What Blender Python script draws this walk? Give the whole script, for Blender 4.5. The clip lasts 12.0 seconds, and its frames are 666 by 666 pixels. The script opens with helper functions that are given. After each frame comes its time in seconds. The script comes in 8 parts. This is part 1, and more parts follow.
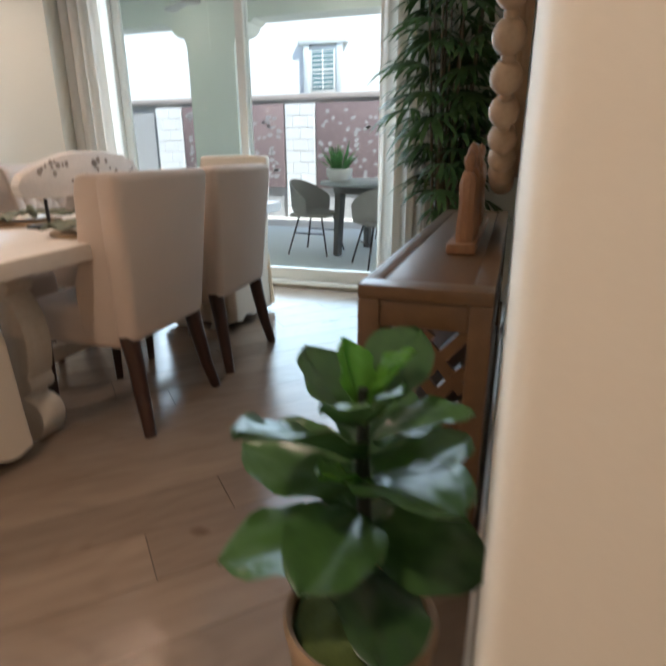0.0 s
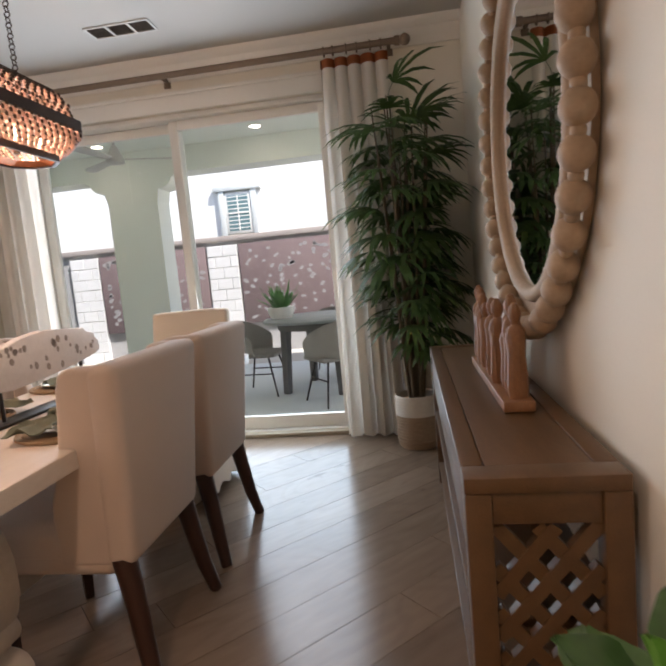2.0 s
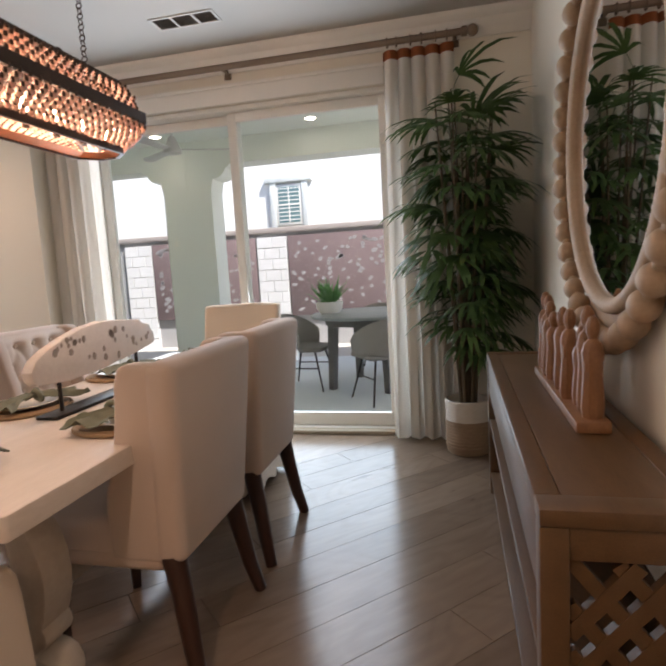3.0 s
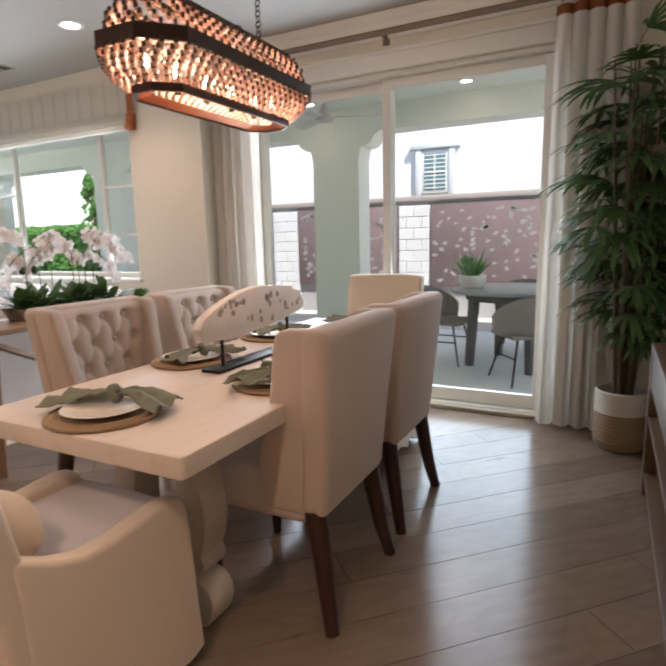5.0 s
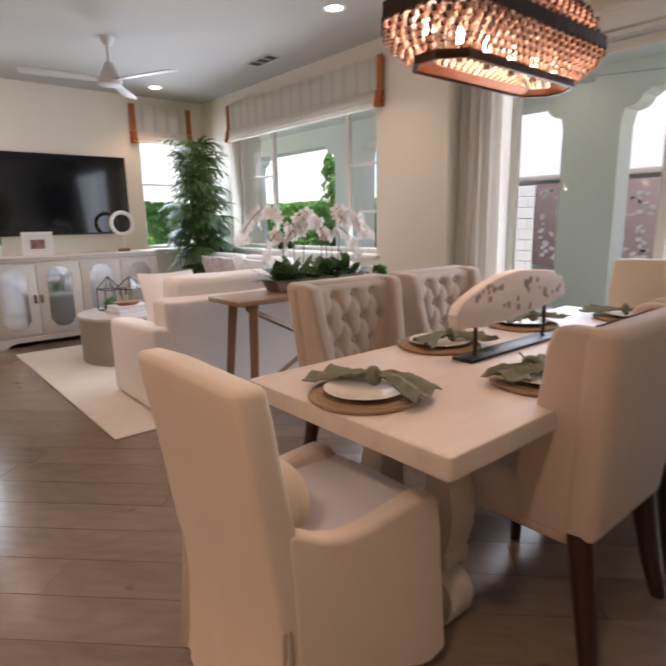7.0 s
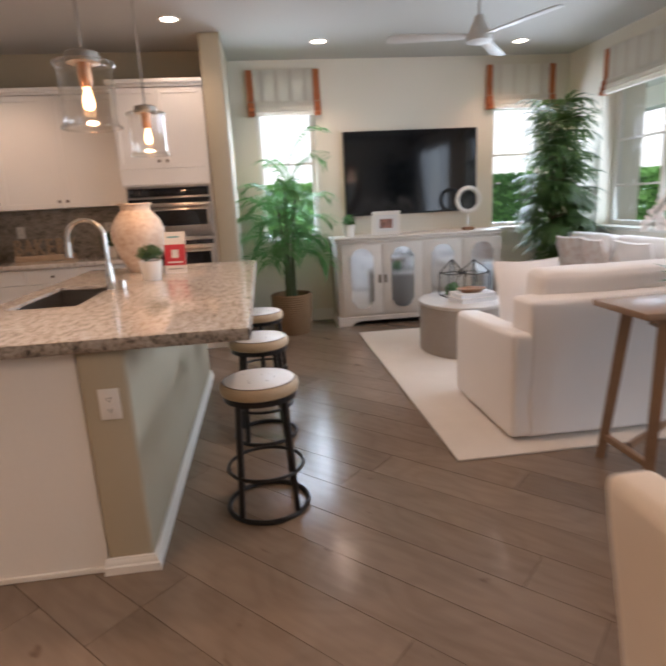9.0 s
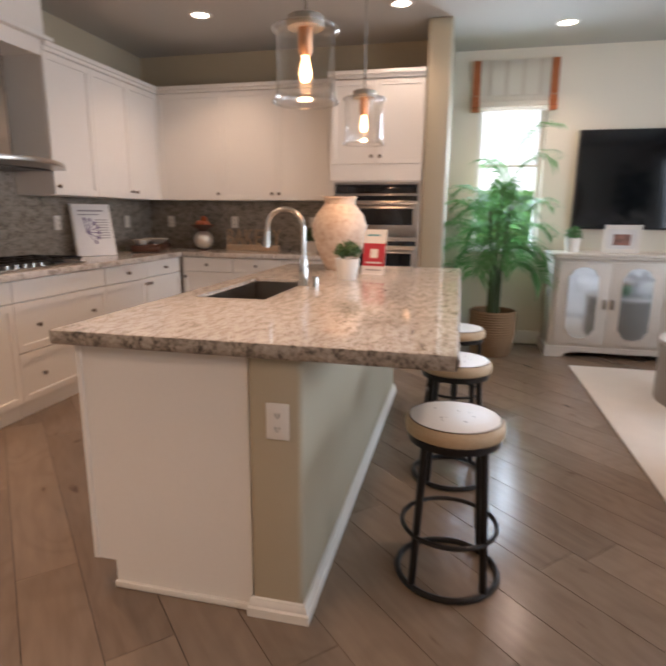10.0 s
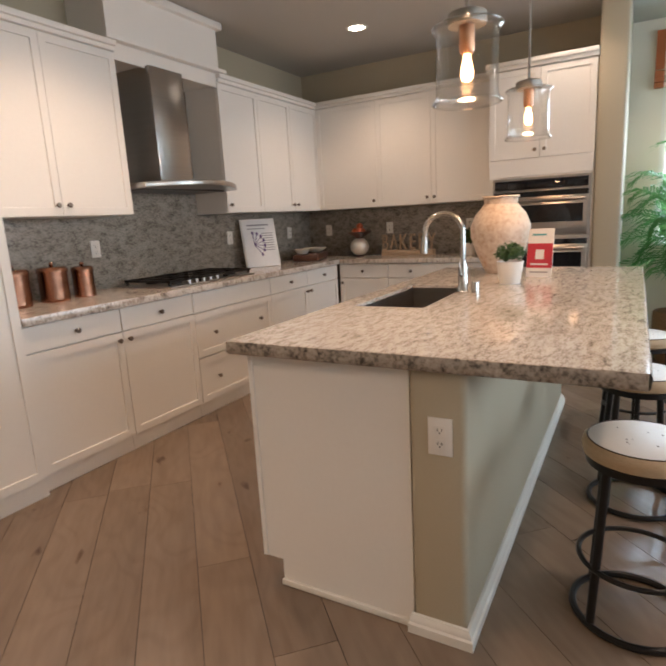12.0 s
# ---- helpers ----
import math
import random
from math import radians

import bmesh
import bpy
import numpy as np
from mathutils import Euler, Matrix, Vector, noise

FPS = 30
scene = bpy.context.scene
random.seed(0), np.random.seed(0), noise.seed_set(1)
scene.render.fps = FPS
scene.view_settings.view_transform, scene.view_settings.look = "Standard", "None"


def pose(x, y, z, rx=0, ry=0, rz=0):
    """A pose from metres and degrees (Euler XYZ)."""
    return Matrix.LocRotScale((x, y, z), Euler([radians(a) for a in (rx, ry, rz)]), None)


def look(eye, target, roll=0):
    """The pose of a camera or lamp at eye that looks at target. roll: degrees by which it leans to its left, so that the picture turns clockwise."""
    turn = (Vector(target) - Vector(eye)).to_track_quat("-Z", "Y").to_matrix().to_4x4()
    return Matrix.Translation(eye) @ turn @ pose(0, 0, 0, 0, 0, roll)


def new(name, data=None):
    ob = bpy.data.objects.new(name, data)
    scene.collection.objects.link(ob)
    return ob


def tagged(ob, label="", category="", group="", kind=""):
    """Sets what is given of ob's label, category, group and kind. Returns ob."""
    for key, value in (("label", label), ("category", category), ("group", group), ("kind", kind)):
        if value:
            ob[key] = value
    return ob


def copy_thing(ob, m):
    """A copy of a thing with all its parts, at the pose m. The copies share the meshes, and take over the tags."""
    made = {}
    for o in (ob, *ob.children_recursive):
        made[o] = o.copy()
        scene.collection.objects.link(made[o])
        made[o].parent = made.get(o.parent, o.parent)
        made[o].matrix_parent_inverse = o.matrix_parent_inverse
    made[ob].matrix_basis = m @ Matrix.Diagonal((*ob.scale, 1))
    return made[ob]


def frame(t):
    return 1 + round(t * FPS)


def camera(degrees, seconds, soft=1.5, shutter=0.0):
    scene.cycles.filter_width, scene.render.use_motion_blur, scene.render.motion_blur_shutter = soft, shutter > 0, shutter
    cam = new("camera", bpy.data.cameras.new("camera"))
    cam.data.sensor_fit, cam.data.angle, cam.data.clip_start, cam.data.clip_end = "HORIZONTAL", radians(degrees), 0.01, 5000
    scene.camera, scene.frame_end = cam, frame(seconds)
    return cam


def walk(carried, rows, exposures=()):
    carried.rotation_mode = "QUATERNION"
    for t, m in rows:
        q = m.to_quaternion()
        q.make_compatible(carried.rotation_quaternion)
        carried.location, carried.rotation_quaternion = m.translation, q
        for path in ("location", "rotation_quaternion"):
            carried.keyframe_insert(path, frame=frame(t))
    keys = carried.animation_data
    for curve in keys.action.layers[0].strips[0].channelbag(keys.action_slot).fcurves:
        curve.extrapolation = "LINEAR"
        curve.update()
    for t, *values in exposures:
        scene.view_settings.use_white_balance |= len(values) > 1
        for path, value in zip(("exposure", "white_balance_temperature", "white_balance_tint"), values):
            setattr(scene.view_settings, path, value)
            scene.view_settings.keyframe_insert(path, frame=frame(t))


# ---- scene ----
cam = camera(63.3, 12.0, soft=2.2, shutter=0.5)
PATH = [
    (0, (0.952, -4.102, 1.067), (0.36, -2.303, 0.425), -0.4),
    (0.5, (0.777, -4.012, 1.134), (0.201, -2.153, 0.672), -5.8),
    (1, (0.66, -3.958, 1.145), (0.181, -2.055, 0.758), -3.6),
    (1.5, (0.588, -3.957, 1.176), (0.337, -1.992, 0.903), -4.8),
    (2, (0.522, -3.933, 1.201), (0.225, -1.968, 0.974), -5.2),
    (2.5, (0.481, -3.894, 1.232), (0.109, -1.939, 1.033), -4.2),
    (3, (0.459, -3.878, 1.233), (0.007, -1.945, 0.991), -3.3),
    (3.2, (0.441, -3.878, 1.23), (-0.05, -1.958, 0.968), -3.1),
    (5, (0.409, -3.905, 1.257), (-0.495, -2.153, 0.918), -1.3),
    (5.5, (0.374, -3.933, 1.24), (-0.686, -2.277, 0.872), -0.7),
    (6, (0.347, -3.959, 1.247), (-0.873, -2.421, 0.864), -0.6),
    (6.5, (0.313, -3.947, 1.25), (-1.058, -2.544, 0.855), -0.7),
    (6.7, (0.28, -3.93, 1.26), (-1.143, -2.582, 0.86), -0.8),
    (8.5, (-0.325, -3.806, 1.307), (-2.185, -3.237, 0.842), -2.9),
    (9, (-0.531, -3.848, 1.322), (-2.462, -3.62, 0.854), -3.0),
    (9.5, (-0.75, -3.921, 1.311), (-2.7, -3.985, 0.873), -1.7),
    (10, (-0.981, -3.932, 1.274), (-2.885, -4.372, 0.846), 0.5),
    (10.5, (-1.088, -3.931, 1.269), (-2.902, -4.668, 0.865), -0.3),
    (11, (-1.049, -3.952, 1.288), (-2.808, -4.816, 0.889), -2.4),
    (11.5, (-1.018, -3.963, 1.291), (-2.765, -4.845, 0.881), -3.0),
    (12, (-1.007, -3.969, 1.296), (-2.712, -4.931, 0.888), -3.1),
]
EXPOSURES = [(0.0, 1.02, 5950, 9), (0.5, 0.94, 6200, 13), (2.5, 0.86, 6650, 20), (5.0, 0.85, 6550, 19), (6.5, 0.70, 6650, 24), (8.5, 0.50, 6350, 18), (9.5, 0.71, 6450, 21), (10.5, 0.74, 6300, 15), (12.0, 0.71, 6250, 12)]
walk(cam, [(t, look(eye, target, roll)) for t, eye, target, roll in PATH], EXPOSURES)

# ---- world, sun, lamps ----
world = bpy.data.worlds.new("sky")
scene.world = world
world.use_nodes = True
wn = world.node_tree.nodes
sky = wn.new("ShaderNodeTexSky")
sky.sky_type, sky.sun_disc = "NISHITA", False
sky.sun_elevation, sky.sun_rotation = radians(53), radians(123)
world.node_tree.links.new(sky.outputs[0], wn["Background"].inputs[0])
wn["Background"].inputs[1].default_value = 0.15
sun = new("sun", bpy.data.lights.new("sun", "SUN"))
sun.data.energy, sun.data.angle, sun.data.color = 5.0, radians(0.5), (1.0, 0.95, 0.88)
sun.matrix_world = look((0, 0, 0), (-0.50, 0.33, -0.80))

CEIL = 2.80
WARM = (1.0, 0.74, 0.55)
WEST_GLASS = -6.785


def daylight(name, x, y, z, sx, sz, rz, watts, spread=145):
    """Skylight that enters by a window, as an area lamp in its opening."""
    d = bpy.data.lights.new(name, "AREA")
    d.shape, d.size, d.size_y, d.energy, d.color = "RECTANGLE", sx, sz, watts, (0.72, 0.88, 1.0)
    ob = new(name, d)
    d.spread = radians(spread)
    ob.matrix_world = pose(x, y, z, 84, 0, rz)
    return ob


daylight("door_daylight", -1.14, 0.012, 1.24, 2.2, 2.2, 180, 38, 175)
daylight("window_daylight", -4.72, -0.16, 1.6, 2.5, 1.3, 180, 36)
daylight("tv_window_daylight", WEST_GLASS, -3.51, 1.6, 0.55, 1.3, -90, 20)
daylight("tv_window_daylight", WEST_GLASS, -0.87, 1.6, 0.55, 1.3, -90, 20)


def lamp(name, kind, x, y, z, watts, colour=WARM, size=0.06):
    d = bpy.data.lights.new(name, kind)
    d.energy, d.color = watts, colour
    if kind == "SPOT":
        d.spot_size, d.spot_blend, d.shadow_soft_size = radians(125), 0.7, size
    else:
        d.shadow_soft_size = size
    ob = new(name, d)
    ob.location = (x, y, z)
    return ob


# Last five cans are unseen, added by symmetry and for warm light near the camera.
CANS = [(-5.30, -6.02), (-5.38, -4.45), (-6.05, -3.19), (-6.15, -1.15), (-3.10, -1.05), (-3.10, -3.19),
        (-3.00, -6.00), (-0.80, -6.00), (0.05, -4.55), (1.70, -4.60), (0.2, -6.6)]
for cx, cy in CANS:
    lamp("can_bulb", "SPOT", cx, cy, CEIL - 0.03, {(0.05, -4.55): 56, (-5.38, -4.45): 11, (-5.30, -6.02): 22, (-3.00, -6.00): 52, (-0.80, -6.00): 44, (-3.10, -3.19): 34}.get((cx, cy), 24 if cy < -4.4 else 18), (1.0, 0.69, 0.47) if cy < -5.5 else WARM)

# ---- materials ----
MATS = {}


def tree(name):
    m = bpy.data.materials.new(name)
    m.use_nodes = True
    n, l = m.node_tree.nodes, m.node_tree.links
    return m, n, l, n["Principled BSDF"]


def mat(name, a, b=None, rough=0.6, metal=0.0, scale=8.0, stretch=(1, 1, 1), bump=0.0, fine=None, contrast=1.0, sheen=0.0, coat=0.0, trans=0.0, per_object=0.0, mid=0.5):
    """A procedural surface: colours a and b mixed by noise at two scales, with relief."""
    if name in MATS:
        return MATS[name]
    m, n, l, p = tree(name)
    b = b or tuple(c * 0.86 for c in a)
    tc = n.new("ShaderNodeTexCoord")
    mp = n.new("ShaderNodeMapping")
    mp.inputs["Scale"].default_value = stretch
    l.new(tc.outputs["Object"], mp.inputs[0])
    n1, n2 = n.new("ShaderNodeTexNoise"), n.new("ShaderNodeTexNoise")
    n1.inputs["Scale"].default_value, n2.inputs["Scale"].default_value = scale, fine or scale * 9
    n1.inputs["Detail"].default_value, n2.inputs["Detail"].default_value = 4, 4
    l.new(mp.outputs[0], n1.inputs["Vector"])
    l.new(mp.outputs[0], n2.inputs["Vector"])
    mix = n.new("ShaderNodeMath")
    mix.operation = "MULTIPLY_ADD"
    mix.inputs[1].default_value, mix.inputs[2].default_value = 0.5, 0.0
    l.new(n2.outputs["Fac"], mix.inputs[0])
    add = n.new("ShaderNodeMath")
    add.operation = "MULTIPLY_ADD"
    add.inputs[1].default_value = 0.5
    l.new(n1.outputs["Fac"], add.inputs[0])
    l.new(mix.outputs[0], add.inputs[2])
    if per_object:
        oi = n.new("ShaderNodeObjectInfo")
        ad2 = n.new("ShaderNodeMath")
        ad2.operation = "MULTIPLY_ADD"
        ad2.inputs[1].default_value = per_object
        l.new(oi.outputs["Random"], ad2.inputs[0])
        l.new(add.outputs[0], ad2.inputs[2])
        sub = n.new("ShaderNodeMath")
        sub.operation = "SUBTRACT"
        sub.inputs[1].default_value = per_object / 2
        l.new(ad2.outputs[0], sub.inputs[0])
        add = sub
    ramp = n.new("ShaderNodeValToRGB")
    w = 0.25 / contrast
    ramp.color_ramp.elements[0].position, ramp.color_ramp.elements[1].position = mid - w, mid + w
    ramp.color_ramp.elements[0].color, ramp.color_ramp.elements[1].color = (*a, 1), (*b, 1)
    l.new(add.outputs[0], ramp.inputs[0])
    l.new(ramp.outputs[0], p.inputs["Base Color"])
    p.inputs["Roughness"].default_value, p.inputs["Metallic"].default_value = rough, metal
    if sheen:
        p.inputs["Sheen Weight"].default_value = sheen
    if coat:
        p.inputs["Coat Weight"].default_value, p.inputs["Coat Roughness"].default_value = coat, 0.12
    if bump:
        bp = n.new("ShaderNodeBump")
        bp.inputs["Strength"].default_value, bp.inputs["Distance"].default_value = bump, 0.004
        l.new(add.outputs[0], bp.inputs["Height"])
        l.new(bp.outputs[0], p.inputs["Normal"])
    if trans:
        tr, ms = n.new("ShaderNodeBsdfTranslucent"), n.new("ShaderNodeMixShader")
        ms.inputs[0].default_value = trans
        l.new(ramp.outputs[0], tr.inputs[0])
        l.new(p.outputs[0], ms.inputs[1])
        l.new(tr.outputs[0], ms.inputs[2])
        l.new(ms.outputs[0], n["Material Output"].inputs[0])
    MATS[name] = m
    return m


def glow(name, colour, strength):
    if name in MATS:
        return MATS[name]
    m, n, l, p = tree(name)
    p.inputs["Base Color"].default_value = (*colour, 1)
    p.inputs["Emission Color"].default_value = (*colour, 1)
    p.inputs["Emission Strength"].default_value = strength
    MATS[name] = m
    return m


def pane_glass(name, tint, gloss=1.0):
    """Thin clear glass: see-through, with a Fresnel gloss."""
    m, n, l, p = tree(name)
    t, g, ms, f = n.new("ShaderNodeBsdfTransparent"), n.new("ShaderNodeBsdfGlossy"), n.new("ShaderNodeMixShader"), n.new("ShaderNodeLayerWeight")
    pw, ad = n.new("ShaderNodeMath"), n.new("ShaderNodeMath")
    pw.operation, ad.operation = "POWER", "MULTIPLY_ADD"
    pw.inputs[1].default_value, ad.inputs[1].default_value, ad.inputs[2].default_value = 4.0, 0.9 * gloss, 0.05 * gloss
    t.inputs[0].default_value = (*tint, 1)
    g.inputs["Roughness"].default_value = 0.02
    l.new(f.outputs["Facing"], pw.inputs[0])
    l.new(pw.outputs[0], ad.inputs[0])
    l.new(ad.outputs[0], ms.inputs[0])
    l.new(t.outputs[0], ms.inputs[1])
    l.new(g.outputs[0], ms.inputs[2])
    l.new(ms.outputs[0], n["Material Output"].inputs[0])
    return m


SAND = mat("sand_paint", (0.46, 0.405, 0.295), (0.43, 0.375, 0.27), 0.75, scale=1.2, fine=160, bump=0.12)
WALL = mat("wall_paint", (0.77, 0.715, 0.61), (0.735, 0.68, 0.575), 0.75, scale=1.2, fine=160, bump=0.12)
# Ceiling grey is lowered in the colour to offset too strong lamplight and bounce.
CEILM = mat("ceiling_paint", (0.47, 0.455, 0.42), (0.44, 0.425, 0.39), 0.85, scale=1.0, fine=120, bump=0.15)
TRIM = mat("trim_paint", (0.78, 0.75, 0.69), (0.75, 0.72, 0.66), 0.45, scale=3)
CAB = mat("cabinet_paint", (0.80, 0.77, 0.72), (0.77, 0.74, 0.69), 0.42, scale=2.5, fine=60, bump=0.03)
PLANK = mat("oak_plank", (0.275, 0.200, 0.145), (0.135, 0.096, 0.069), 0.19, scale=1.3, fine=8, stretch=(0.6, 3.6, 1), bump=0.02, per_object=0.40, contrast=0.55)


def knots(m):
    """Scattered dark knots and cathedral rings over the plank colour."""
    n, l = m.node_tree.nodes, m.node_tree.links
    p = n["Principled BSDF"]
    base = p.inputs["Base Color"].links[0].from_socket
    tc, mp, oi, va, ns, rp, wv, rw = [n.new(k) for k in ("ShaderNodeTexCoord", "ShaderNodeMapping", "ShaderNodeObjectInfo", "ShaderNodeVectorMath", "ShaderNodeTexNoise", "ShaderNodeValToRGB", "ShaderNodeTexNoise", "ShaderNodeValToRGB")]
    mp.inputs["Scale"].default_value = (3.2, 6.5, 1)
    sc = n.new("ShaderNodeMath")
    sc.operation, sc.inputs[1].default_value = "MULTIPLY", 90.0
    l.new(oi.outputs["Random"], sc.inputs[0])
    l.new(tc.outputs["Object"], va.inputs[0])
    l.new(sc.outputs[0], va.inputs[1])
    l.new(va.outputs[0], mp.inputs[0])
    ns.inputs["Scale"].default_value, ns.inputs["Detail"].default_value = 1.5, 2
    l.new(mp.outputs[0], ns.inputs["Vector"])
    e = rp.color_ramp.elements
    e[0].position, e[0].color, e[1].position, e[1].color = 0.70, (1, 1, 1, 1), 0.78, (0.45, 0.38, 0.35, 1)
    l.new(ns.outputs["Fac"], rp.inputs[0])
    # growth rings: sine bands of a slow noise
    wv.inputs["Scale"].default_value, wv.inputs["Detail"].default_value = 0.5, 1
    l.new(mp.outputs[0], wv.inputs["Vector"])
    mu, sn = n.new("ShaderNodeMath"), n.new("ShaderNodeMath")
    mu.operation, mu.inputs[1].default_value, sn.operation = "MULTIPLY", 60.0, "SINE"
    l.new(wv.outputs["Fac"], mu.inputs[0])
    l.new(mu.outputs[0], sn.inputs[0])
    f = rw.color_ramp.elements
    f[0].position, f[0].color, f[1].position, f[1].color = 0.0, (1, 1, 1, 1), 1.0, (0.94, 0.935, 0.93, 1)
    l.new(sn.outputs[0], rw.inputs[0])
    for src in (rp, rw):
        mx = n.new("ShaderNodeMix")
        mx.data_type, mx.blend_type = "RGBA", "MULTIPLY"
        mx.inputs[0].default_value = 1.0
        l.new(base, mx.inputs[6])
        l.new(src.outputs[0], mx.inputs[7])
        base = mx.outputs[2]
    l.new(base, p.inputs["Base Color"])


knots(PLANK)
PLANK_GAP = mat("plank_gap", (0.03, 0.022, 0.017), rough=0.8)
LINEN = mat("chair_linen", (0.63, 0.50, 0.405), (0.55, 0.435, 0.35), 0.9, scale=4, fine=420, bump=0.25, sheen=0.25)
COTTON = mat("slipcover_cotton", (0.72, 0.605, 0.475), (0.65, 0.54, 0.42), 0.92, scale=3, fine=380, bump=0.25, sheen=0.2)
CUSHION = mat("seat_cotton", (0.62, 0.58, 0.58), (0.56, 0.52, 0.52), 0.9, scale=5, fine=350, bump=0.2, sheen=0.2)
SOFAM = mat("sofa_canvas", (0.82, 0.78, 0.75), (0.77, 0.73, 0.70), 0.92, scale=3, fine=300, bump=0.25, sheen=0.2)
DARKWOOD = mat("dark_leg_wood", (0.055, 0.022, 0.013), (0.03, 0.012, 0.008), 0.35, scale=5, stretch=(6, 6, 1), bump=0.05, coat=0.2)
WASH = mat("whitewashed_wood", (0.66, 0.57, 0.48), (0.56, 0.47, 0.385), 0.5, scale=3, fine=30, stretch=(9, 1, 3), bump=0.12, coat=0.1)
WASHV = mat("whitewashed_leg", (0.62, 0.55, 0.46), (0.50, 0.42, 0.33), 0.55, scale=6, fine=40, bump=0.2)
CONSOLE = mat("console_wood", (0.135, 0.070, 0.028), (0.075, 0.038, 0.015), 0.45, scale=3, fine=40, stretch=(9, 1, 9), bump=0.12, coat=0.15)
SOFATABLE = mat("pale_oak", (0.33, 0.205, 0.125), (0.24, 0.145, 0.085), 0.42, scale=3, fine=40, stretch=(9, 1, 9), bump=0.1, coat=0.15)
BEAD = mat("bead_wood", (0.45, 0.315, 0.20), (0.33, 0.22, 0.135), 0.6, scale=12, fine=80, bump=0.15)
CARVED = mat("carved_wood", (0.30, 0.145, 0.062), (0.18, 0.08, 0.036), 0.5, scale=12, fine=80, stretch=(3, 3, 1), bump=0.25)
MIRROR = mat("mirror", (0.92, 0.93, 0.93), (0.92, 0.93, 0.93), 0.01, metal=1.0)
STEEL = mat("brushed_steel", (0.46, 0.435, 0.405), (0.39, 0.365, 0.34), 0.28, metal=1.0, scale=3, fine=90, stretch=(1, 1, 14), bump=0.02)
CHROME = mat("nickel", (0.62, 0.59, 0.55), (0.58, 0.55, 0.51), 0.22, metal=1.0)
KNOB = mat("pewter_knob", (0.22, 0.18, 0.15), rough=0.35, metal=1.0)
BLACK = mat("black_iron", (0.013, 0.010, 0.009), (0.021, 0.017, 0.014), 0.4, metal=0.4, scale=25, bump=0.1)
BLACKGLASS = mat("black_glass", (0.008, 0.008, 0.010), (0.008, 0.008, 0.010), 0.06)
BRONZE = mat("bronze_frame", (0.075, 0.045, 0.03), (0.045, 0.027, 0.018), 0.45, metal=0.7, scale=20, bump=0.1)
COPPER = mat("hammered_copper", (0.40, 0.20, 0.13), (0.30, 0.14, 0.085), 0.15, metal=1.0, scale=60, bump=0.35)
CURTAIN = mat("curtain_linen", (0.88, 0.84, 0.78), (0.85, 0.80, 0.73), 0.9, scale=4, fine=300, bump=0.2, trans=0.2)
TAPE = mat("rust_tape", (0.42, 0.13, 0.045), (0.33, 0.095, 0.03), 0.85, scale=10, fine=200, bump=0.2)
SHADE = mat("shade_fabric", (0.86, 0.82, 0.75), (0.78, 0.73, 0.65), 0.9, scale=1.0, fine=7, stretch=(1, 1, 0.06), trans=0.5)
RODWOOD = mat("rod_wood", (0.23, 0.165, 0.115), (0.15, 0.105, 0.07), 0.5, scale=8, stretch=(1, 8, 8), bump=0.15)
LEAF = mat("palm_leaf", (0.090, 0.150, 0.038), (0.034, 0.064, 0.022), 0.42, scale=7, trans=0.4)
LEAFG = mat("fresh_palm_leaf", (0.13, 0.30, 0.09), (0.06, 0.17, 0.06), 0.5, scale=5, trans=0.55)
FIDDLE = mat("fiddle_leaf", (0.058, 0.13, 0.032), (0.028, 0.066, 0.022), 0.30, scale=9, fine=40, bump=0.3, trans=0.2, per_object=0.5)
FIDDLEN = mat("young_fiddle_leaf", (0.11, 0.28, 0.03), (0.08, 0.21, 0.025), 0.35, scale=9, bump=0.2, trans=0.35)
STEM = mat("cane_stem", (0.13, 0.085, 0.045), (0.07, 0.05, 0.028), 0.8, scale=20, bump=0.4)
STEMG = mat("green_stem", (0.05, 0.075, 0.025), rough=0.6)
MOSS = mat("moss", (0.10, 0.135, 0.03), (0.04, 0.06, 0.015), 0.95, scale=40, bump=1.0)
SOIL = mat("soil", (0.035, 0.025, 0.018), rough=0.95, scale=40, bump=1.0)
BASKET = mat("basket_weave", (0.34, 0.235, 0.15), (0.23, 0.15, 0.09), 0.85, scale=30, fine=120, stretch=(1, 1, 3), bump=0.6)
BASKETW = mat("white_weave", (0.68, 0.62, 0.54), (0.56, 0.5, 0.43), 0.85, scale=30, fine=120, stretch=(1, 1, 3), bump=0.6)
WICKER = mat("tan_wicker", (0.27, 0.165, 0.085), (0.19, 0.11, 0.055), 0.85, scale=25, fine=100, stretch=(1, 1, 4), bump=0.6)
CERAMIC = mat("white_ceramic", (0.80, 0.77, 0.72), (0.76, 0.73, 0.68), 0.3, scale=5)
PLATE = mat("plate_glaze", (0.74, 0.68, 0.58), (0.68, 0.62, 0.52), 0.25, scale=8)
MAT_WOVEN = mat("woven_placemat", (0.36, 0.24, 0.135), (0.26, 0.165, 0.09), 0.9, scale=40, fine=160, bump=0.5)
NAPKIN = mat("sage_napkin", (0.20, 0.205, 0.145), (0.145, 0.15, 0.105), 0.95, scale=9, fine=250, bump=0.3)
CORAL = mat("bleached_wood_slab", (0.74, 0.68, 0.63), (0.62, 0.56, 0.51), 0.8, scale=10, fine=60, bump=0.5)
# darker tone that paints the shade inside the slab's holes
HOLE_SHADE = mat("hollow_shade_tone", (0.34, 0.28, 0.24), rough=0.95, scale=20)
RUG = mat("wool_rug", (0.66, 0.60, 0.53), (0.58, 0.52, 0.455), 0.98, scale=6, fine=260, bump=0.6, sheen=0.3)
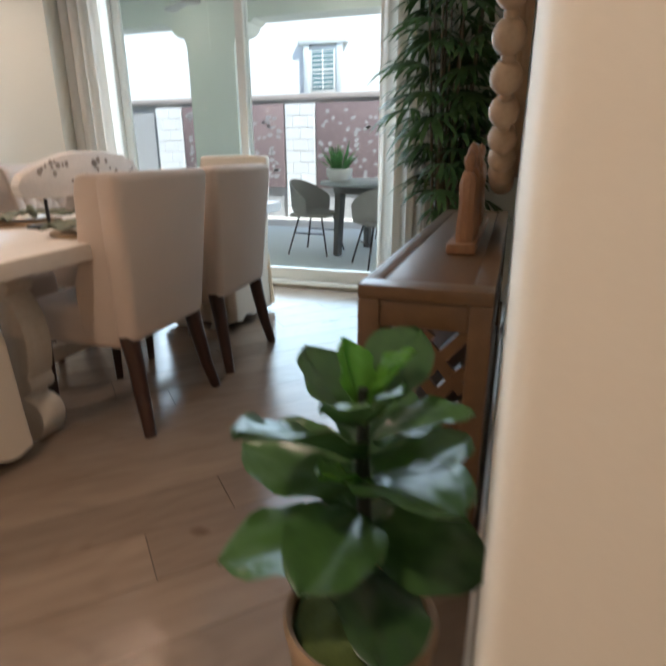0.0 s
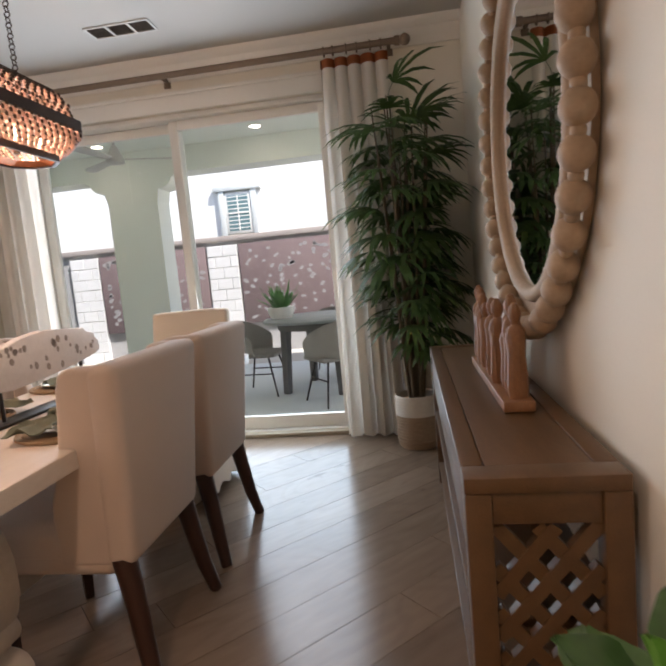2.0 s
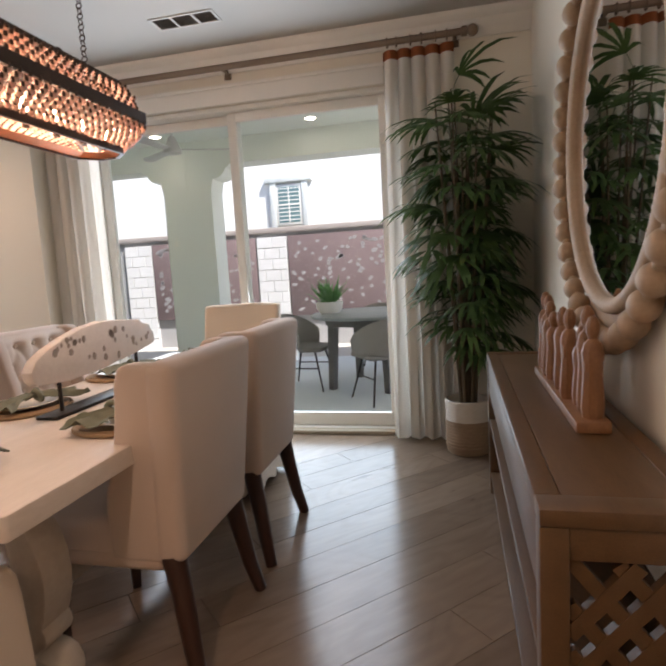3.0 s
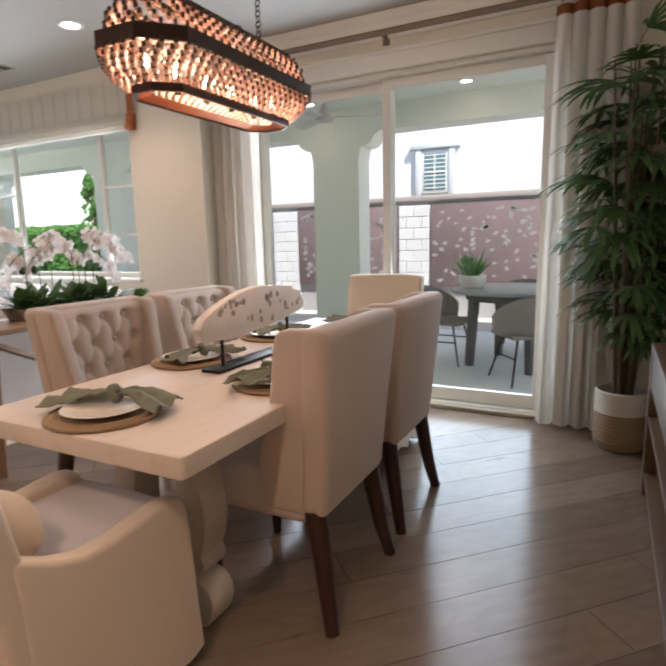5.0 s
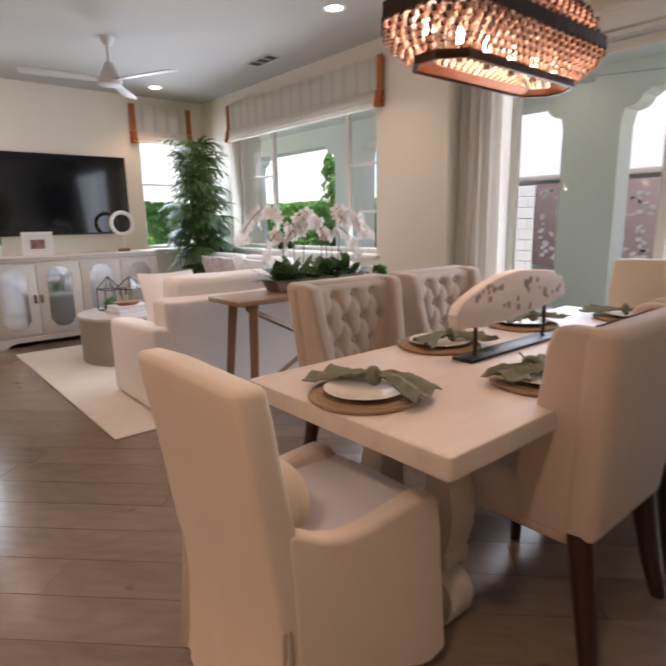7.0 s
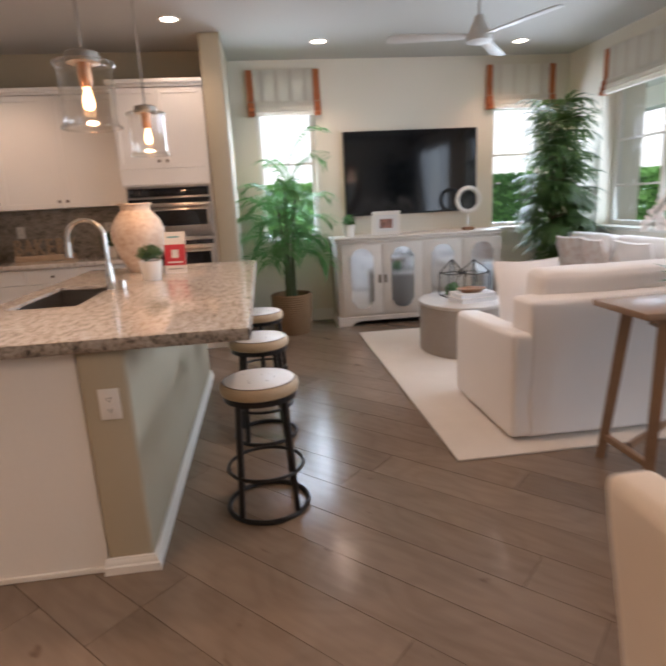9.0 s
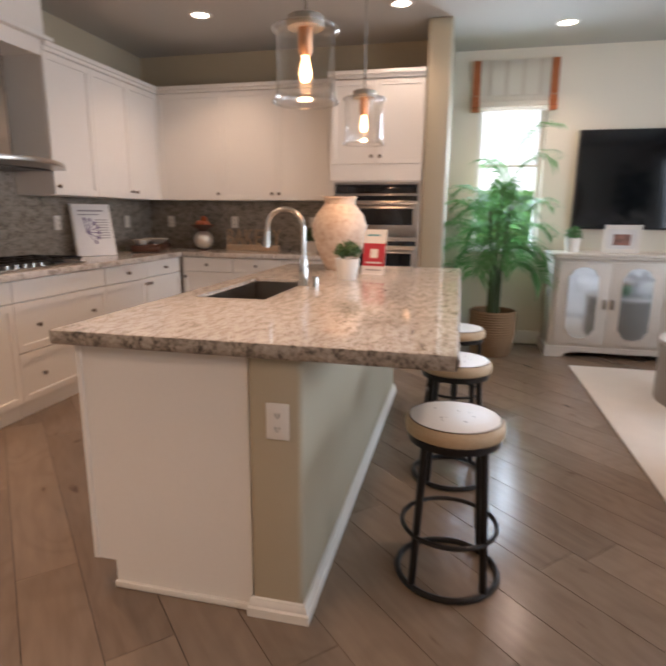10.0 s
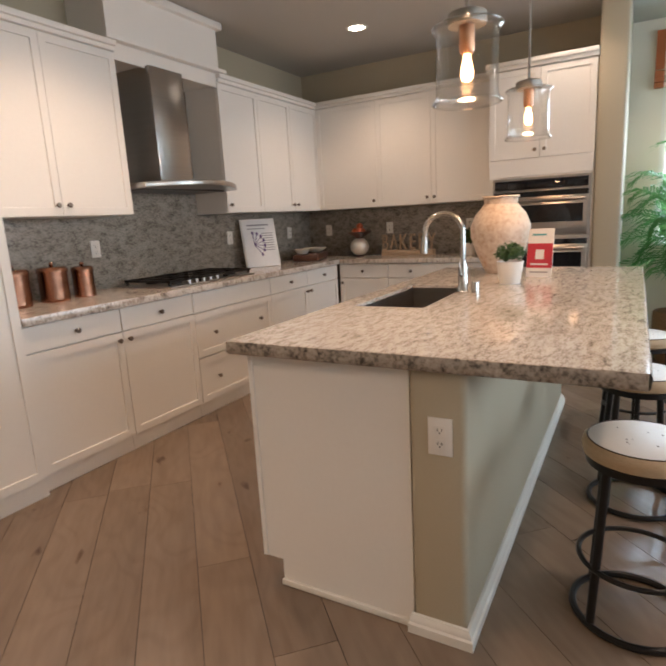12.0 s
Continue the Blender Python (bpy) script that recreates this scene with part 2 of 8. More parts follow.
STONE = mat("coffee_table_concrete", (0.36, 0.315, 0.28), (0.29, 0.25, 0.22), 0.7, scale=6, fine=60, bump=0.2)
CRED = mat("credenza_paint", (0.66, 0.61, 0.55), (0.56, 0.51, 0.45), 0.55, scale=5, fine=50, bump=0.1)
SCREEN = mat("tv_screen", (0.004, 0.005, 0.007), (0.004, 0.005, 0.007), 0.07)
TVBODY = mat("tv_body", (0.01, 0.01, 0.011), rough=0.4)
PETAL = mat("orchid_petal", (0.86, 0.80, 0.75), (0.82, 0.73, 0.67), 0.6, scale=15, trans=0.35)
POTTERY = mat("aged_terracotta", (0.68, 0.58, 0.48), (0.45, 0.29, 0.19), 0.85, scale=4.2, fine=38, bump=0.4, contrast=2.0, mid=0.56)
REDCARD = mat("red_card", (0.50, 0.035, 0.055), rough=0.4)
WHITECARD = mat("white_card", (0.78, 0.77, 0.76), rough=0.4)
GREYPRINT = mat("grey_print", (0.30, 0.29, 0.30), rough=0.5)
PURPLE = mat("lilac_print", (0.16, 0.10, 0.24), rough=0.5)
BLUEPRINT = mat("blue_print", (0.10, 0.36, 0.42), rough=0.5)
APPLE = mat("red_apple", (0.42, 0.06, 0.03), (0.5, 0.16, 0.05), 0.35, scale=12)
DARKBOWL = mat("dark_bowl", (0.09, 0.035, 0.02), rough=0.4)
SEATWOOD = mat("stool_seat_edge", (0.56, 0.42, 0.27), (0.42, 0.29, 0.165), 0.55, scale=9, fine=60, stretch=(1, 1, 5), bump=0.2)
SEATTOP = mat("stool_seat_paint", (0.74, 0.70, 0.65), (0.70, 0.64, 0.57), 0.38, scale=9, fine=50, bump=0.1)
STUCCO = mat("porch_stucco", (0.80, 0.82, 0.74), (0.77, 0.79, 0.71), 0.9, scale=2, fine=60, bump=0.4)
WSTUCCO = mat("white_stucco", (0.80, 0.79, 0.76), (0.77, 0.76, 0.73), 0.9, scale=2, fine=60, bump=0.4)
BLOCK = mat("pale_block", (0.70, 0.69, 0.69), (0.63, 0.62, 0.62), 0.9, scale=8, fine=80, bump=0.4, per_object=0.2)
MORTAR = mat("block_joint", (0.38, 0.37, 0.37), rough=0.95)
RUSTPANEL = mat("brown_screen_panel", (0.21, 0.15, 0.15), (0.165, 0.115, 0.115), 0.8, scale=4, fine=60)
PALELEAF = mat("pale_cutout", (0.36, 0.34, 0.335), (0.25, 0.23, 0.23), 0.9, scale=8)
CAPSTONE = mat("wall_cap", (0.42, 0.36, 0.33), rough=0.9, scale=6, bump=0.2)
CONCRETE = mat("patio_concrete", (0.72, 0.75, 0.75), (0.66, 0.69, 0.69), 0.8, scale=3, fine=80, bump=0.2)
GROUND = mat("ground_gravel", (0.55, 0.52, 0.47), (0.48, 0.45, 0.40), 0.95, scale=3, fine=60, bump=0.4)
HEDGE = mat("hedge_leaf", (0.20, 0.42, 0.11), (0.12, 0.28, 0.08), 0.6, scale=3, trans=0.45)
GREYWOOD = mat("patio_wood", (0.13, 0.12, 0.115), (0.09, 0.083, 0.08), 0.7, scale=4, stretch=(1, 8, 8), bump=0.2)
SLATE = mat("patio_table_top", (0.30, 0.32, 0.32), (0.25, 0.27, 0.27), 0.5, scale=5)
CHAIRSHELL = mat("woven_chair_shell", (0.28, 0.25, 0.225), (0.20, 0.18, 0.16), 0.8, scale=60, fine=200, bump=0.5)
FANM = mat("fan_white", (0.56, 0.545, 0.51), rough=0.5)
GLASSCLEAR = pane_glass("clear_glass", (0.99, 0.99, 0.985), 0.9)
DOORGLASS = pane_glass("window_glass", (0.945, 0.985, 0.99), 0.15)
CRYSTAL = mat("bead_glass", (0.66, 0.47, 0.39), (0.52, 0.34, 0.27), 0.08, scale=30, trans=0.4)


def granite():
    m, n, l, p = tree("granite")
    tc = n.new("ShaderNodeTexCoord")
    mp = n.new("ShaderNodeMapping")
    mp.inputs["Rotation"].default_value, mp.inputs["Scale"].default_value = (0, 0, radians(35)), (1, 3.6, 1)
    l.new(tc.outputs["Object"], mp.inputs[0])
    a, b, v = n.new("ShaderNodeTexNoise"), n.new("ShaderNodeTexNoise"), n.new("ShaderNodeTexNoise")
    for t, s, d in ((a, 13, 6), (b, 62, 5), (v, 3.0, 3)):
        t.inputs["Scale"].default_value, t.inputs["Detail"].default_value = s, d
        l.new(mp.outputs[0], t.inputs["Vector"])
    a.inputs["Roughness"].default_value = 0.7
    m1 = n.new("ShaderNodeMix")
    m1.inputs[0].default_value = 0.42
    l.new(a.outputs["Fac"], m1.inputs[2])
    l.new(b.outputs["Fac"], m1.inputs[3])
    r = n.new("ShaderNodeValToRGB")
    e = r.color_ramp.elements
    e[0].position, e[0].color = 0.345, (0.10, 0.082, 0.07, 1)
    e[1].position, e[1].color = 0.62, (0.66, 0.61, 0.56, 1)
    for pos, c in ((0.40, (0.32, 0.27, 0.23, 1)), (0.455, (0.42, 0.365, 0.31, 1)), (0.51, (0.58, 0.525, 0.465, 1))):
        e.new(pos).color = c
    l.new(m1.outputs[0], r.inputs[0])
    l.new(r.outputs[0], p.inputs["Base Color"])
    p.inputs["Roughness"].default_value = 0.09
    return m


GRANITE = granite()


def granite_dark():
    m = GRANITE.copy()
    m.name = "granite_splash"
    for nd in m.node_tree.nodes:
        if nd.type == "VALTORGB":
            cols = [(0.055, 0.048, 0.040), (0.125, 0.108, 0.088), (0.20, 0.178, 0.148), (0.285, 0.258, 0.218), (0.37, 0.335, 0.285)]
            for el, c in zip(nd.color_ramp.elements, cols):
                el.color = (*c, 1)
        if nd.type == "BSDF_PRINCIPLED":
            nd.inputs["Roughness"].default_value = 0.3
        if nd.type == "MAPPING":
            nd.inputs["Scale"].default_value, nd.inputs["Rotation"].default_value = (1.0, 1.0, 1.7), (radians(20), radians(-24), 0)
    return m


SPLASH = granite_dark()

# ---- mesh helpers ----


def thing(name, x, y, z, rz=0.0, label="", category="", group="", kind=""):
    ob = new(name)
    ob.empty_display_size = 0.1
    ob.matrix_world = pose(x, y, z, 0, 0, rz)
    return tagged(ob, label, category, group, kind)


def mesh_of(name, bm, material, smooth=False, angle=40):
    me = bpy.data.meshes.new(name)
    bm.to_mesh(me)
    bm.free()
    me.materials.append(material)
    if smooth:
        me.polygons.foreach_set("use_smooth", [True] * len(me.polygons))
        me.set_sharp_from_angle(angle=radians(angle))
    return me


def part(name, bm, material, parent=None, label="", smooth=True, angle=40):
    """Links a bmesh as one mesh object under a thing or under a part."""
    ob = new(name, mesh_of(name, bm, material, smooth, angle))
    if parent is not None:
        ob.parent = parent
    if label:
        ob["label"] = label
    return ob


def setting(name, bm, material, label, category, smooth=False):
    return tagged(part(name, bm, material, None, "", smooth), label, category, "", "structure")


def B(*boxes, bevel=0.0, seg=2):
    """A bmesh of boxes (x0, x1, y0, y1, z0, z1), with rounded edges."""
    bm = bmesh.new()
    for x0, x1, y0, y1, z0, z1 in boxes:
        m = Matrix.Translation(((x0 + x1) / 2, (y0 + y1) / 2, (z0 + z1) / 2)) @ Matrix.Diagonal((abs(x1 - x0), abs(y1 - y0), abs(z1 - z0), 1))
        bmesh.ops.create_cube(bm, size=1, matrix=m)
    if bevel:
        bmesh.ops.bevel(bm, geom=bm.edges[:], offset=bevel, segments=seg, affect="EDGES", profile=0.5, clamp_overlap=True)
    return bm


def rod(bm, p, q, r0, r1=None, seg=12, caps=True):
    """A tapered bar from p to q."""
    p, q = Vector(p), Vector(q)
    d = q - p
    m = Matrix.Translation((p + q) / 2) @ d.to_track_quat("Z", "Y").to_matrix().to_4x4()
    bmesh.ops.create_cone(bm, cap_ends=caps, segments=seg, radius1=r0, radius2=r0 if r1 is None else r1, depth=d.length, matrix=m)
    return bm


def spin(bm, prof, seg=24, x=0.0, y=0.0, sx=1.0, sy=1.0, twist=None):
    """A turned body from a profile of (radius, height)."""
    rings = []
    for r, z in prof:
        if r < 1e-4:
            rings.append([bm.verts.new((x, y, z))])
        else:
            rings.append([bm.verts.new((x + sx * r * math.cos(2 * math.pi * i / seg), y + sy * r * math.sin(2 * math.pi * i / seg), z)) for i in range(seg)])
    for a, b in zip(rings, rings[1:]):
        for i in range(seg):
            j = (i + 1) % seg
            if len(a) == 1 and len(b) > 1:
                bm.faces.new((a[0], b[j], b[i]))
            elif len(b) == 1 and len(a) > 1:
                bm.faces.new((a[i], a[j], b[0]))
            elif len(a) > 1:
                bm.faces.new((a[i], a[j], b[j], b[i]))
    bmesh.ops.recalc_face_normals(bm, faces=bm.faces[:])
    return bm


def torus(bm, R, r, x=0.0, y=0.0, z=0.0, seg=36, ring=8, m=None):
    vs = []
    for i in range(seg):
        a = 2 * math.pi * i / seg
        row = []
        for k in range(ring):
            b = 2 * math.pi * k / ring
            v = Vector(((R + r * math.cos(b)) * math.cos(a), (R + r * math.cos(b)) * math.sin(a), r * math.sin(b)))
            if m:
                v = m @ v
            row.append(bm.verts.new(v + Vector((x, y, z))))
        vs.append(row)
    for i in range(seg):
        for k in range(ring):
            bm.faces.new((vs[i][k], vs[(i + 1) % seg][k], vs[(i + 1) % seg][(k + 1) % ring], vs[i][(k + 1) % ring]))
    return bm


def ball(bm, x, y, z, r, sx=1.0, sy=1.0, sz=1.0, u=14, v=9):
    bmesh.ops.create_uvsphere(bm, u_segments=u, v_segments=v, radius=r, matrix=Matrix.Translation((x, y, z)) @ Matrix.Diagonal((sx, sy, sz, 1)))
    return bm


def sweep(bm, pts, r, seg=10, fix=True):
    """A round tube along points; r is a radius or a list."""
    pts = [Vector(p) for p in pts]
    rs = r if isinstance(r, (list, tuple)) else [r] * len(pts)
    rows, up = [], Vector((0.3, 0.1, 0.95)).normalized()
    for i, p in enumerate(pts):
        d = (pts[min(i + 1, len(pts) - 1)] - pts[max(i - 1, 0)]).normalized()
        u = d.cross(up)
        if u.length < 0.05:
            u = d.cross(Vector((1, 0, 0)))
        u.normalize()
        w = d.cross(u)
        rows.append([bm.verts.new(p + rs[i] * (math.cos(2 * math.pi * k / seg) * u + math.sin(2 * math.pi * k / seg) * w)) for k in range(seg)])
    for a, b in zip(rows, rows[1:]):
        for k in range(seg):
            bm.faces.new((a[k], a[(k + 1) % seg], b[(k + 1) % seg], b[k]))
    bm.faces.new(rows[0][::-1])
    bm.faces.new(rows[-1])
    if fix:
        bmesh.ops.recalc_face_normals(bm, faces=bm.faces[:])
    return bm


def pearl(bm, x, y, z, r, sz=1.0, seg=6, rings=4):
    """A small bead, written straight into a large mesh."""
    top, bot = bm.verts.new((x, y, z + r * sz)), bm.verts.new((x, y, z - r * sz))
    rows = []
    for j in range(1, rings):
        b = math.pi * j / rings
        rows.append([bm.verts.new((x + r * math.sin(b) * math.cos(2 * math.pi * i / seg), y + r * math.sin(b) * math.sin(2 * math.pi * i / seg), z + r * sz * math.cos(b))) for i in range(seg)])
    for i in range(seg):
        k = (i + 1) % seg
        bm.faces.new((top, rows[0][i], rows[0][k]))
        bm.faces.new((bot, rows[-1][k], rows[-1][i]))
        for a, b in zip(rows, rows[1:]):
            bm.faces.new((a[i], b[i], b[k], a[k]))


def extrude_outline(bm, outline, lo, hi, axis="y", bevel=0.0):
    """A plate: an outline of 2D points pushed from lo to hi along an axis."""
    def put(u, v, w):
        return {"y": (u, w, v), "x": (w, u, v), "z": (u, v, w)}[axis]
    a = [bm.verts.new(put(u, v, lo)) for u, v in outline]
    b = [bm.verts.new(put(u, v, hi)) for u, v in outline]
    fs = [bm.faces.new(a[::-1]), bm.faces.new(b)]
    n = len(a)
    for i in range(n):
        fs.append(bm.faces.new((a[i], a[(i + 1) % n], b[(i + 1) % n], b[i])))
    bmesh.ops.recalc_face_normals(bm, faces=bm.faces[:])
    if bevel:
        bmesh.ops.bevel(bm, geom=[e for f in fs[:2] for e in f.edges], offset=bevel, segments=2, affect="EDGES", profile=0.5, clamp_overlap=True)
    return bm


def soften(bm, cuts, amount=0.0, seed=0):
    """Cuts a box finer and puffs it with smooth noise, for cloth and cushions."""
    bmesh.ops.subdivide_edges(bm, edges=bm.edges[:], cuts=cuts, use_grid_fill=True)
    for _ in range(2):
        bmesh.ops.smooth_vert(bm, verts=bm.verts[:], factor=0.5, use_axis_x=True, use_axis_y=True, use_axis_z=True)
    for v in bm.verts:
        v.co += noise.noise_vector(v.co * 7 + Vector((seed, 0, 0))) * amount
    return bm

# ---- the structure ----
EAST, NORTH, LIVN, WEST, KBACK, SOUTH, HALL = 0.96, -0.05, -0.30, -6.70, -6.30, -7.18, -3.74


def wall_y(name, y0, y1, x0, x1, holes, label):
    """A wall along x, with openings (x0, x1, z0, z1) through it."""
    boxes, cur = [], x0
    for a, b, lo, hi in sorted(holes):
        boxes.append((cur, a, y0, y1, 0, CEIL))
        if lo > 0:
            boxes.append((a, b, y0, y1, 0, lo))
        boxes.append((a, b, y0, y1, hi, CEIL))
        cur = b
    boxes.append((cur, x1, y0, y1, 0, CEIL))
    return setting(name, B(*boxes), WALL, label, "wall")


def wall_x(name, x0, x1, y0, y1, holes, label):
    boxes, cur = [], y0
    for a, b, lo, hi in sorted(holes):
        boxes += [(x0, x1, cur, a, 0, CEIL), (x0, x1, a, b, 0, lo), (x0, x1, a, b, hi, CEIL)]
        cur = b
    boxes.append((x0, x1, cur, y1, 0, CEIL))
    return setting(name, B(*boxes), WALL, label, "wall")


DOOR = (-2.34, 0.05, 0.0, 2.44)
BIGWIN = (-6.02, -3.42, 0.95, 2.60)
WINA = (-3.83, -3.20, 0.95, 2.64)
WINB = (-1.18, -0.56, 0.95, 2.64)
wall_y("wall_north", NORTH, 0.16, -2.62, EAST + 0.15, [DOOR], "cream painted wall with wide sliding glass door")
wall_y("wall_living_north", LIVN, 0.16, WEST - 0.2, -2.62, [BIGWIN], "cream painted living room wall with broad window")
wall_x("wall_tv", WEST - 0.2, WEST, -4.27, LIVN, [WINA, WINB], "cream painted wall behind the television")
setting("wall_kitchen_back", B((WEST - 0.2, KBACK, SOUTH, -4.27, 0, CEIL)), SAND, "greige kitchen wall behind white cabinets", "wall")
setting("wall_kitchen_end", B((WEST, -5.72, -4.27, -4.08, 0, CEIL), bevel=0.018, seg=3), SAND, "sand-coloured wall stub beside the oven cabinet", "wall", True)
setting("wall_south", B((WEST - 0.2, 2.75, SOUTH - 0.15, SOUTH, 0, CEIL)), SAND, "greige kitchen wall behind the hood", "wall")
setting("wall_mirror", B((EAST, 2.75, HALL, NORTH, 0, CEIL), bevel=0.02, seg=4), WALL, "cream wall with rounded corner and mirror", "wall", True)
# Unseen wall, added only to close the room behind the camera.
setting("wall_hall", B((2.6, 2.75, SOUTH, HALL, 0, CEIL)), WALL, "plain cream wall added out of view to close the room", "wall")
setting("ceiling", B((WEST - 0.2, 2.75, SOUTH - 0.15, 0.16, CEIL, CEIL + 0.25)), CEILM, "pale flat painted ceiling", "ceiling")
setting("subfloor", B((WEST, 2.6, SOUTH, 0.0, -0.12, -0.012)), PLANK_GAP, "dark subfloor under the planks", "floor")


def moulding(name, runs, prof, z, label):
    """Profiled trim along runs (p, q, n): n points into the room."""
    bm = bmesh.new()
    for p, q, nx, ny in runs:
        rows = []
        for x, y in (p, q):
            rows.append([bm.verts.new((x + nx * d, y + ny * d, z + h)) for d, h in prof])
        k = len(prof)
        for i in range(k - 1):
            bm.faces.new((rows[0][i], rows[1][i], rows[1][i + 1], rows[0][i + 1]))
        bm.faces.new(rows[0]), bm.faces.new(rows[1][::-1])
    bmesh.ops.recalc_face_normals(bm, faces=bm.faces[:])
    return setting(name, bm, TRIM, label, "trim", True)


CROWN = [(0, -0.15), (0.012, -0.15), (0.014, -0.125), (0.03, -0.10), (0.045, -0.085), (0.05, -0.05), (0.085, -0.03), (0.10, -0.012), (0.10, 0.0), (0, 0.0)]
e = 0.003
moulding("trim_crown", [((-2.62, NORTH - e), (EAST, NORTH - e), 0, -1)], CROWN, CEIL - 0.002, "white crown moulding under the ceiling")
BASE = [(0, 0), (0.016, 0), (0.016, 0.085), (0.010, 0.10), (0.010, 0.118), (0.004, 0.13), (0, 0.13)]
moulding("baseboard", [((0.05, NORTH - e), (EAST, NORTH - e), 0, -1), ((-2.62, NORTH - e), (-2.34, NORTH - e), 0, -1), ((WEST, LIVN - e), (-2.62, LIVN - e), 0, -1), ((WEST + e, LIVN), (WEST + e, -4.08), 1, 0),
                       ((EAST - e, NORTH), (EAST - e, HALL), -1, 0), ((EAST, HALL - e), (2.6, HALL - e), 0, -1), ((WEST, -4.08 + e), (-5.72, -4.08 + e), 0, 1), ((-5.72 + e, -4.27), (-5.72 + e, -4.08), 1, 0)], BASE, 0.001, "white painted baseboard")

# sliding glass door
door = thing("door_1", 0, 0, 0, 0, "white two-panel sliding glass patio door", "door", kind="structure")
part("door_frame", B((-2.34, 0.05, -0.03, 0.13, 2.405, 2.437), (0.012, 0.047, -0.03, 0.13, 0, 2.405), (-2.337, -2.30, -0.03, 0.13, 0, 2.405), (-2.30, 0.012, -0.03, 0.13, 0.0, 0.035), bevel=0.004), TRIM, door)
for nm, x0, x1, y in (("door_panel", -1.165, 0.010, 0.02), ("door_panel", -2.298, -1.10, 0.075)):
    pn = part(nm, B((x0, x0 + 0.065, y, y + 0.045, 0.04, 2.40), (x1 - 0.05, x1, y, y + 0.045, 0.04, 2.40), (x0 + 0.065, x1 - 0.05, y, y + 0.045, 2.335, 2.40), (x0 + 0.065, x1 - 0.05, y, y + 0.045, 0.04, 0.135), bevel=0.003), TRIM, door)
    gl = part("pane", B((x0 + 0.06, x1 - 0.045, y + 0.018, y + 0.026, 0.13, 2.34)), DOORGLASS, pn, "clear glass pane", False)
    gl.visible_shadow = False
part("head_casing", B((-2.42, 0.12, NORTH - 0.025, NORTH - 0.003, 2.44, 2.55), (-2.44, 0.14, NORTH - 0.035, NORTH - 0.003, 2.55, 2.575), bevel=0.003), TRIM, door)
part("threshold", B((-2.30, 0.012, -0.10, 0.0, 0.001, 0.03), bevel=0.004), mat("threshold_wood", (0.40, 0.33, 0.24), rough=0.5), door)


def window(name, along, lo, hi, z0, z1, at, mullions, rails, label):
    """A framed window; along is the axis it runs on, at its plane."""
    w = thing(name, 0, 0, 0, 0, label, "window", kind="structure")

    def bx(u0, u1, v0, v1, d0, d1):
        return (u0, u1, at + d0, at + d1, v0, v1) if along == "x" else (at + d0, at + d1, u0, u1, v0, v1)
    f = 0.045
    part("window_frame", B(bx(lo, lo + f, z0, z1, -0.03, 0.03), bx(hi - f, hi, z0, z1, -0.03, 0.03), bx(lo + f, hi - f, z1 - f, z1, -0.03, 0.03), bx(lo + f, hi - f, z0, z0 + f, -0.03, 0.03), bevel=0.003), TRIM, w)
    edges = [lo + f] + [c for m in mullions for c in (m - 0.025, m + 0.025)] + [hi - f]
    for m in mullions:
        part("mullion", B(bx(m - 0.025, m + 0.025, z0 + f, z1 - f, -0.025, 0.025), bevel=0.003), TRIM, w)
    for i in range(0, len(edges), 2):
        a, b = edges[i], edges[i + 1]
        p = part("pane", B(bx(a, b, z0 + f, z1 - f, -0.004, 0.004)), DOORGLASS, w, "", False)
        p.visible_shadow = False
        for z in (rails if len(edges) < 6 or i != 2 else []):
            part("muntin", B(bx(a, b, z - 0.011, z + 0.011, -0.012, 0.012)), TRIM, w, "", False)
    return w


bw = window("window_1", "x", BIGWIN[0], BIGWIN[1], 0.95, 2.60, -0.12, [-5.30, -3.99], [1.35, 1.80], "broad white three-light living room window")
part("window_sill", B((-6.06, -3.38, LIVN - 0.05, -0.15, 0.915, 0.948), bevel=0.006), TRIM, bw)
for nm, (a, b, lo, hi) in (("window_2", WINA), ("window_3", WINB)):
    w = window(nm, "y", a, b, 0.95, 2.64, WEST - 0.12, [], [1.76], "narrow white sash window beside the television")
    part("window_sill", B((WEST - 0.09, WEST + 0.045, a - 0.04, b + 0.04, 0.915, 0.948), bevel=0.006), TRIM, w)

# ---- outdoors ----
setting("ground", B((-400, 400, -400, 400, -0.30, -0.06)), GROUND, "pale gravel garden ground", "ground")
setting("patio", B((-11.6, 4.0, 0.16, 3.45, -0.2, -0.012)), CONCRETE, "pale concrete patio slab", "patio")
setting("porch_ceiling", B((-11.6, 4.0, 0.16, 3.25, 2.95, 3.2)), STUCCO, "pale stucco porch ceiling", "ceiling")


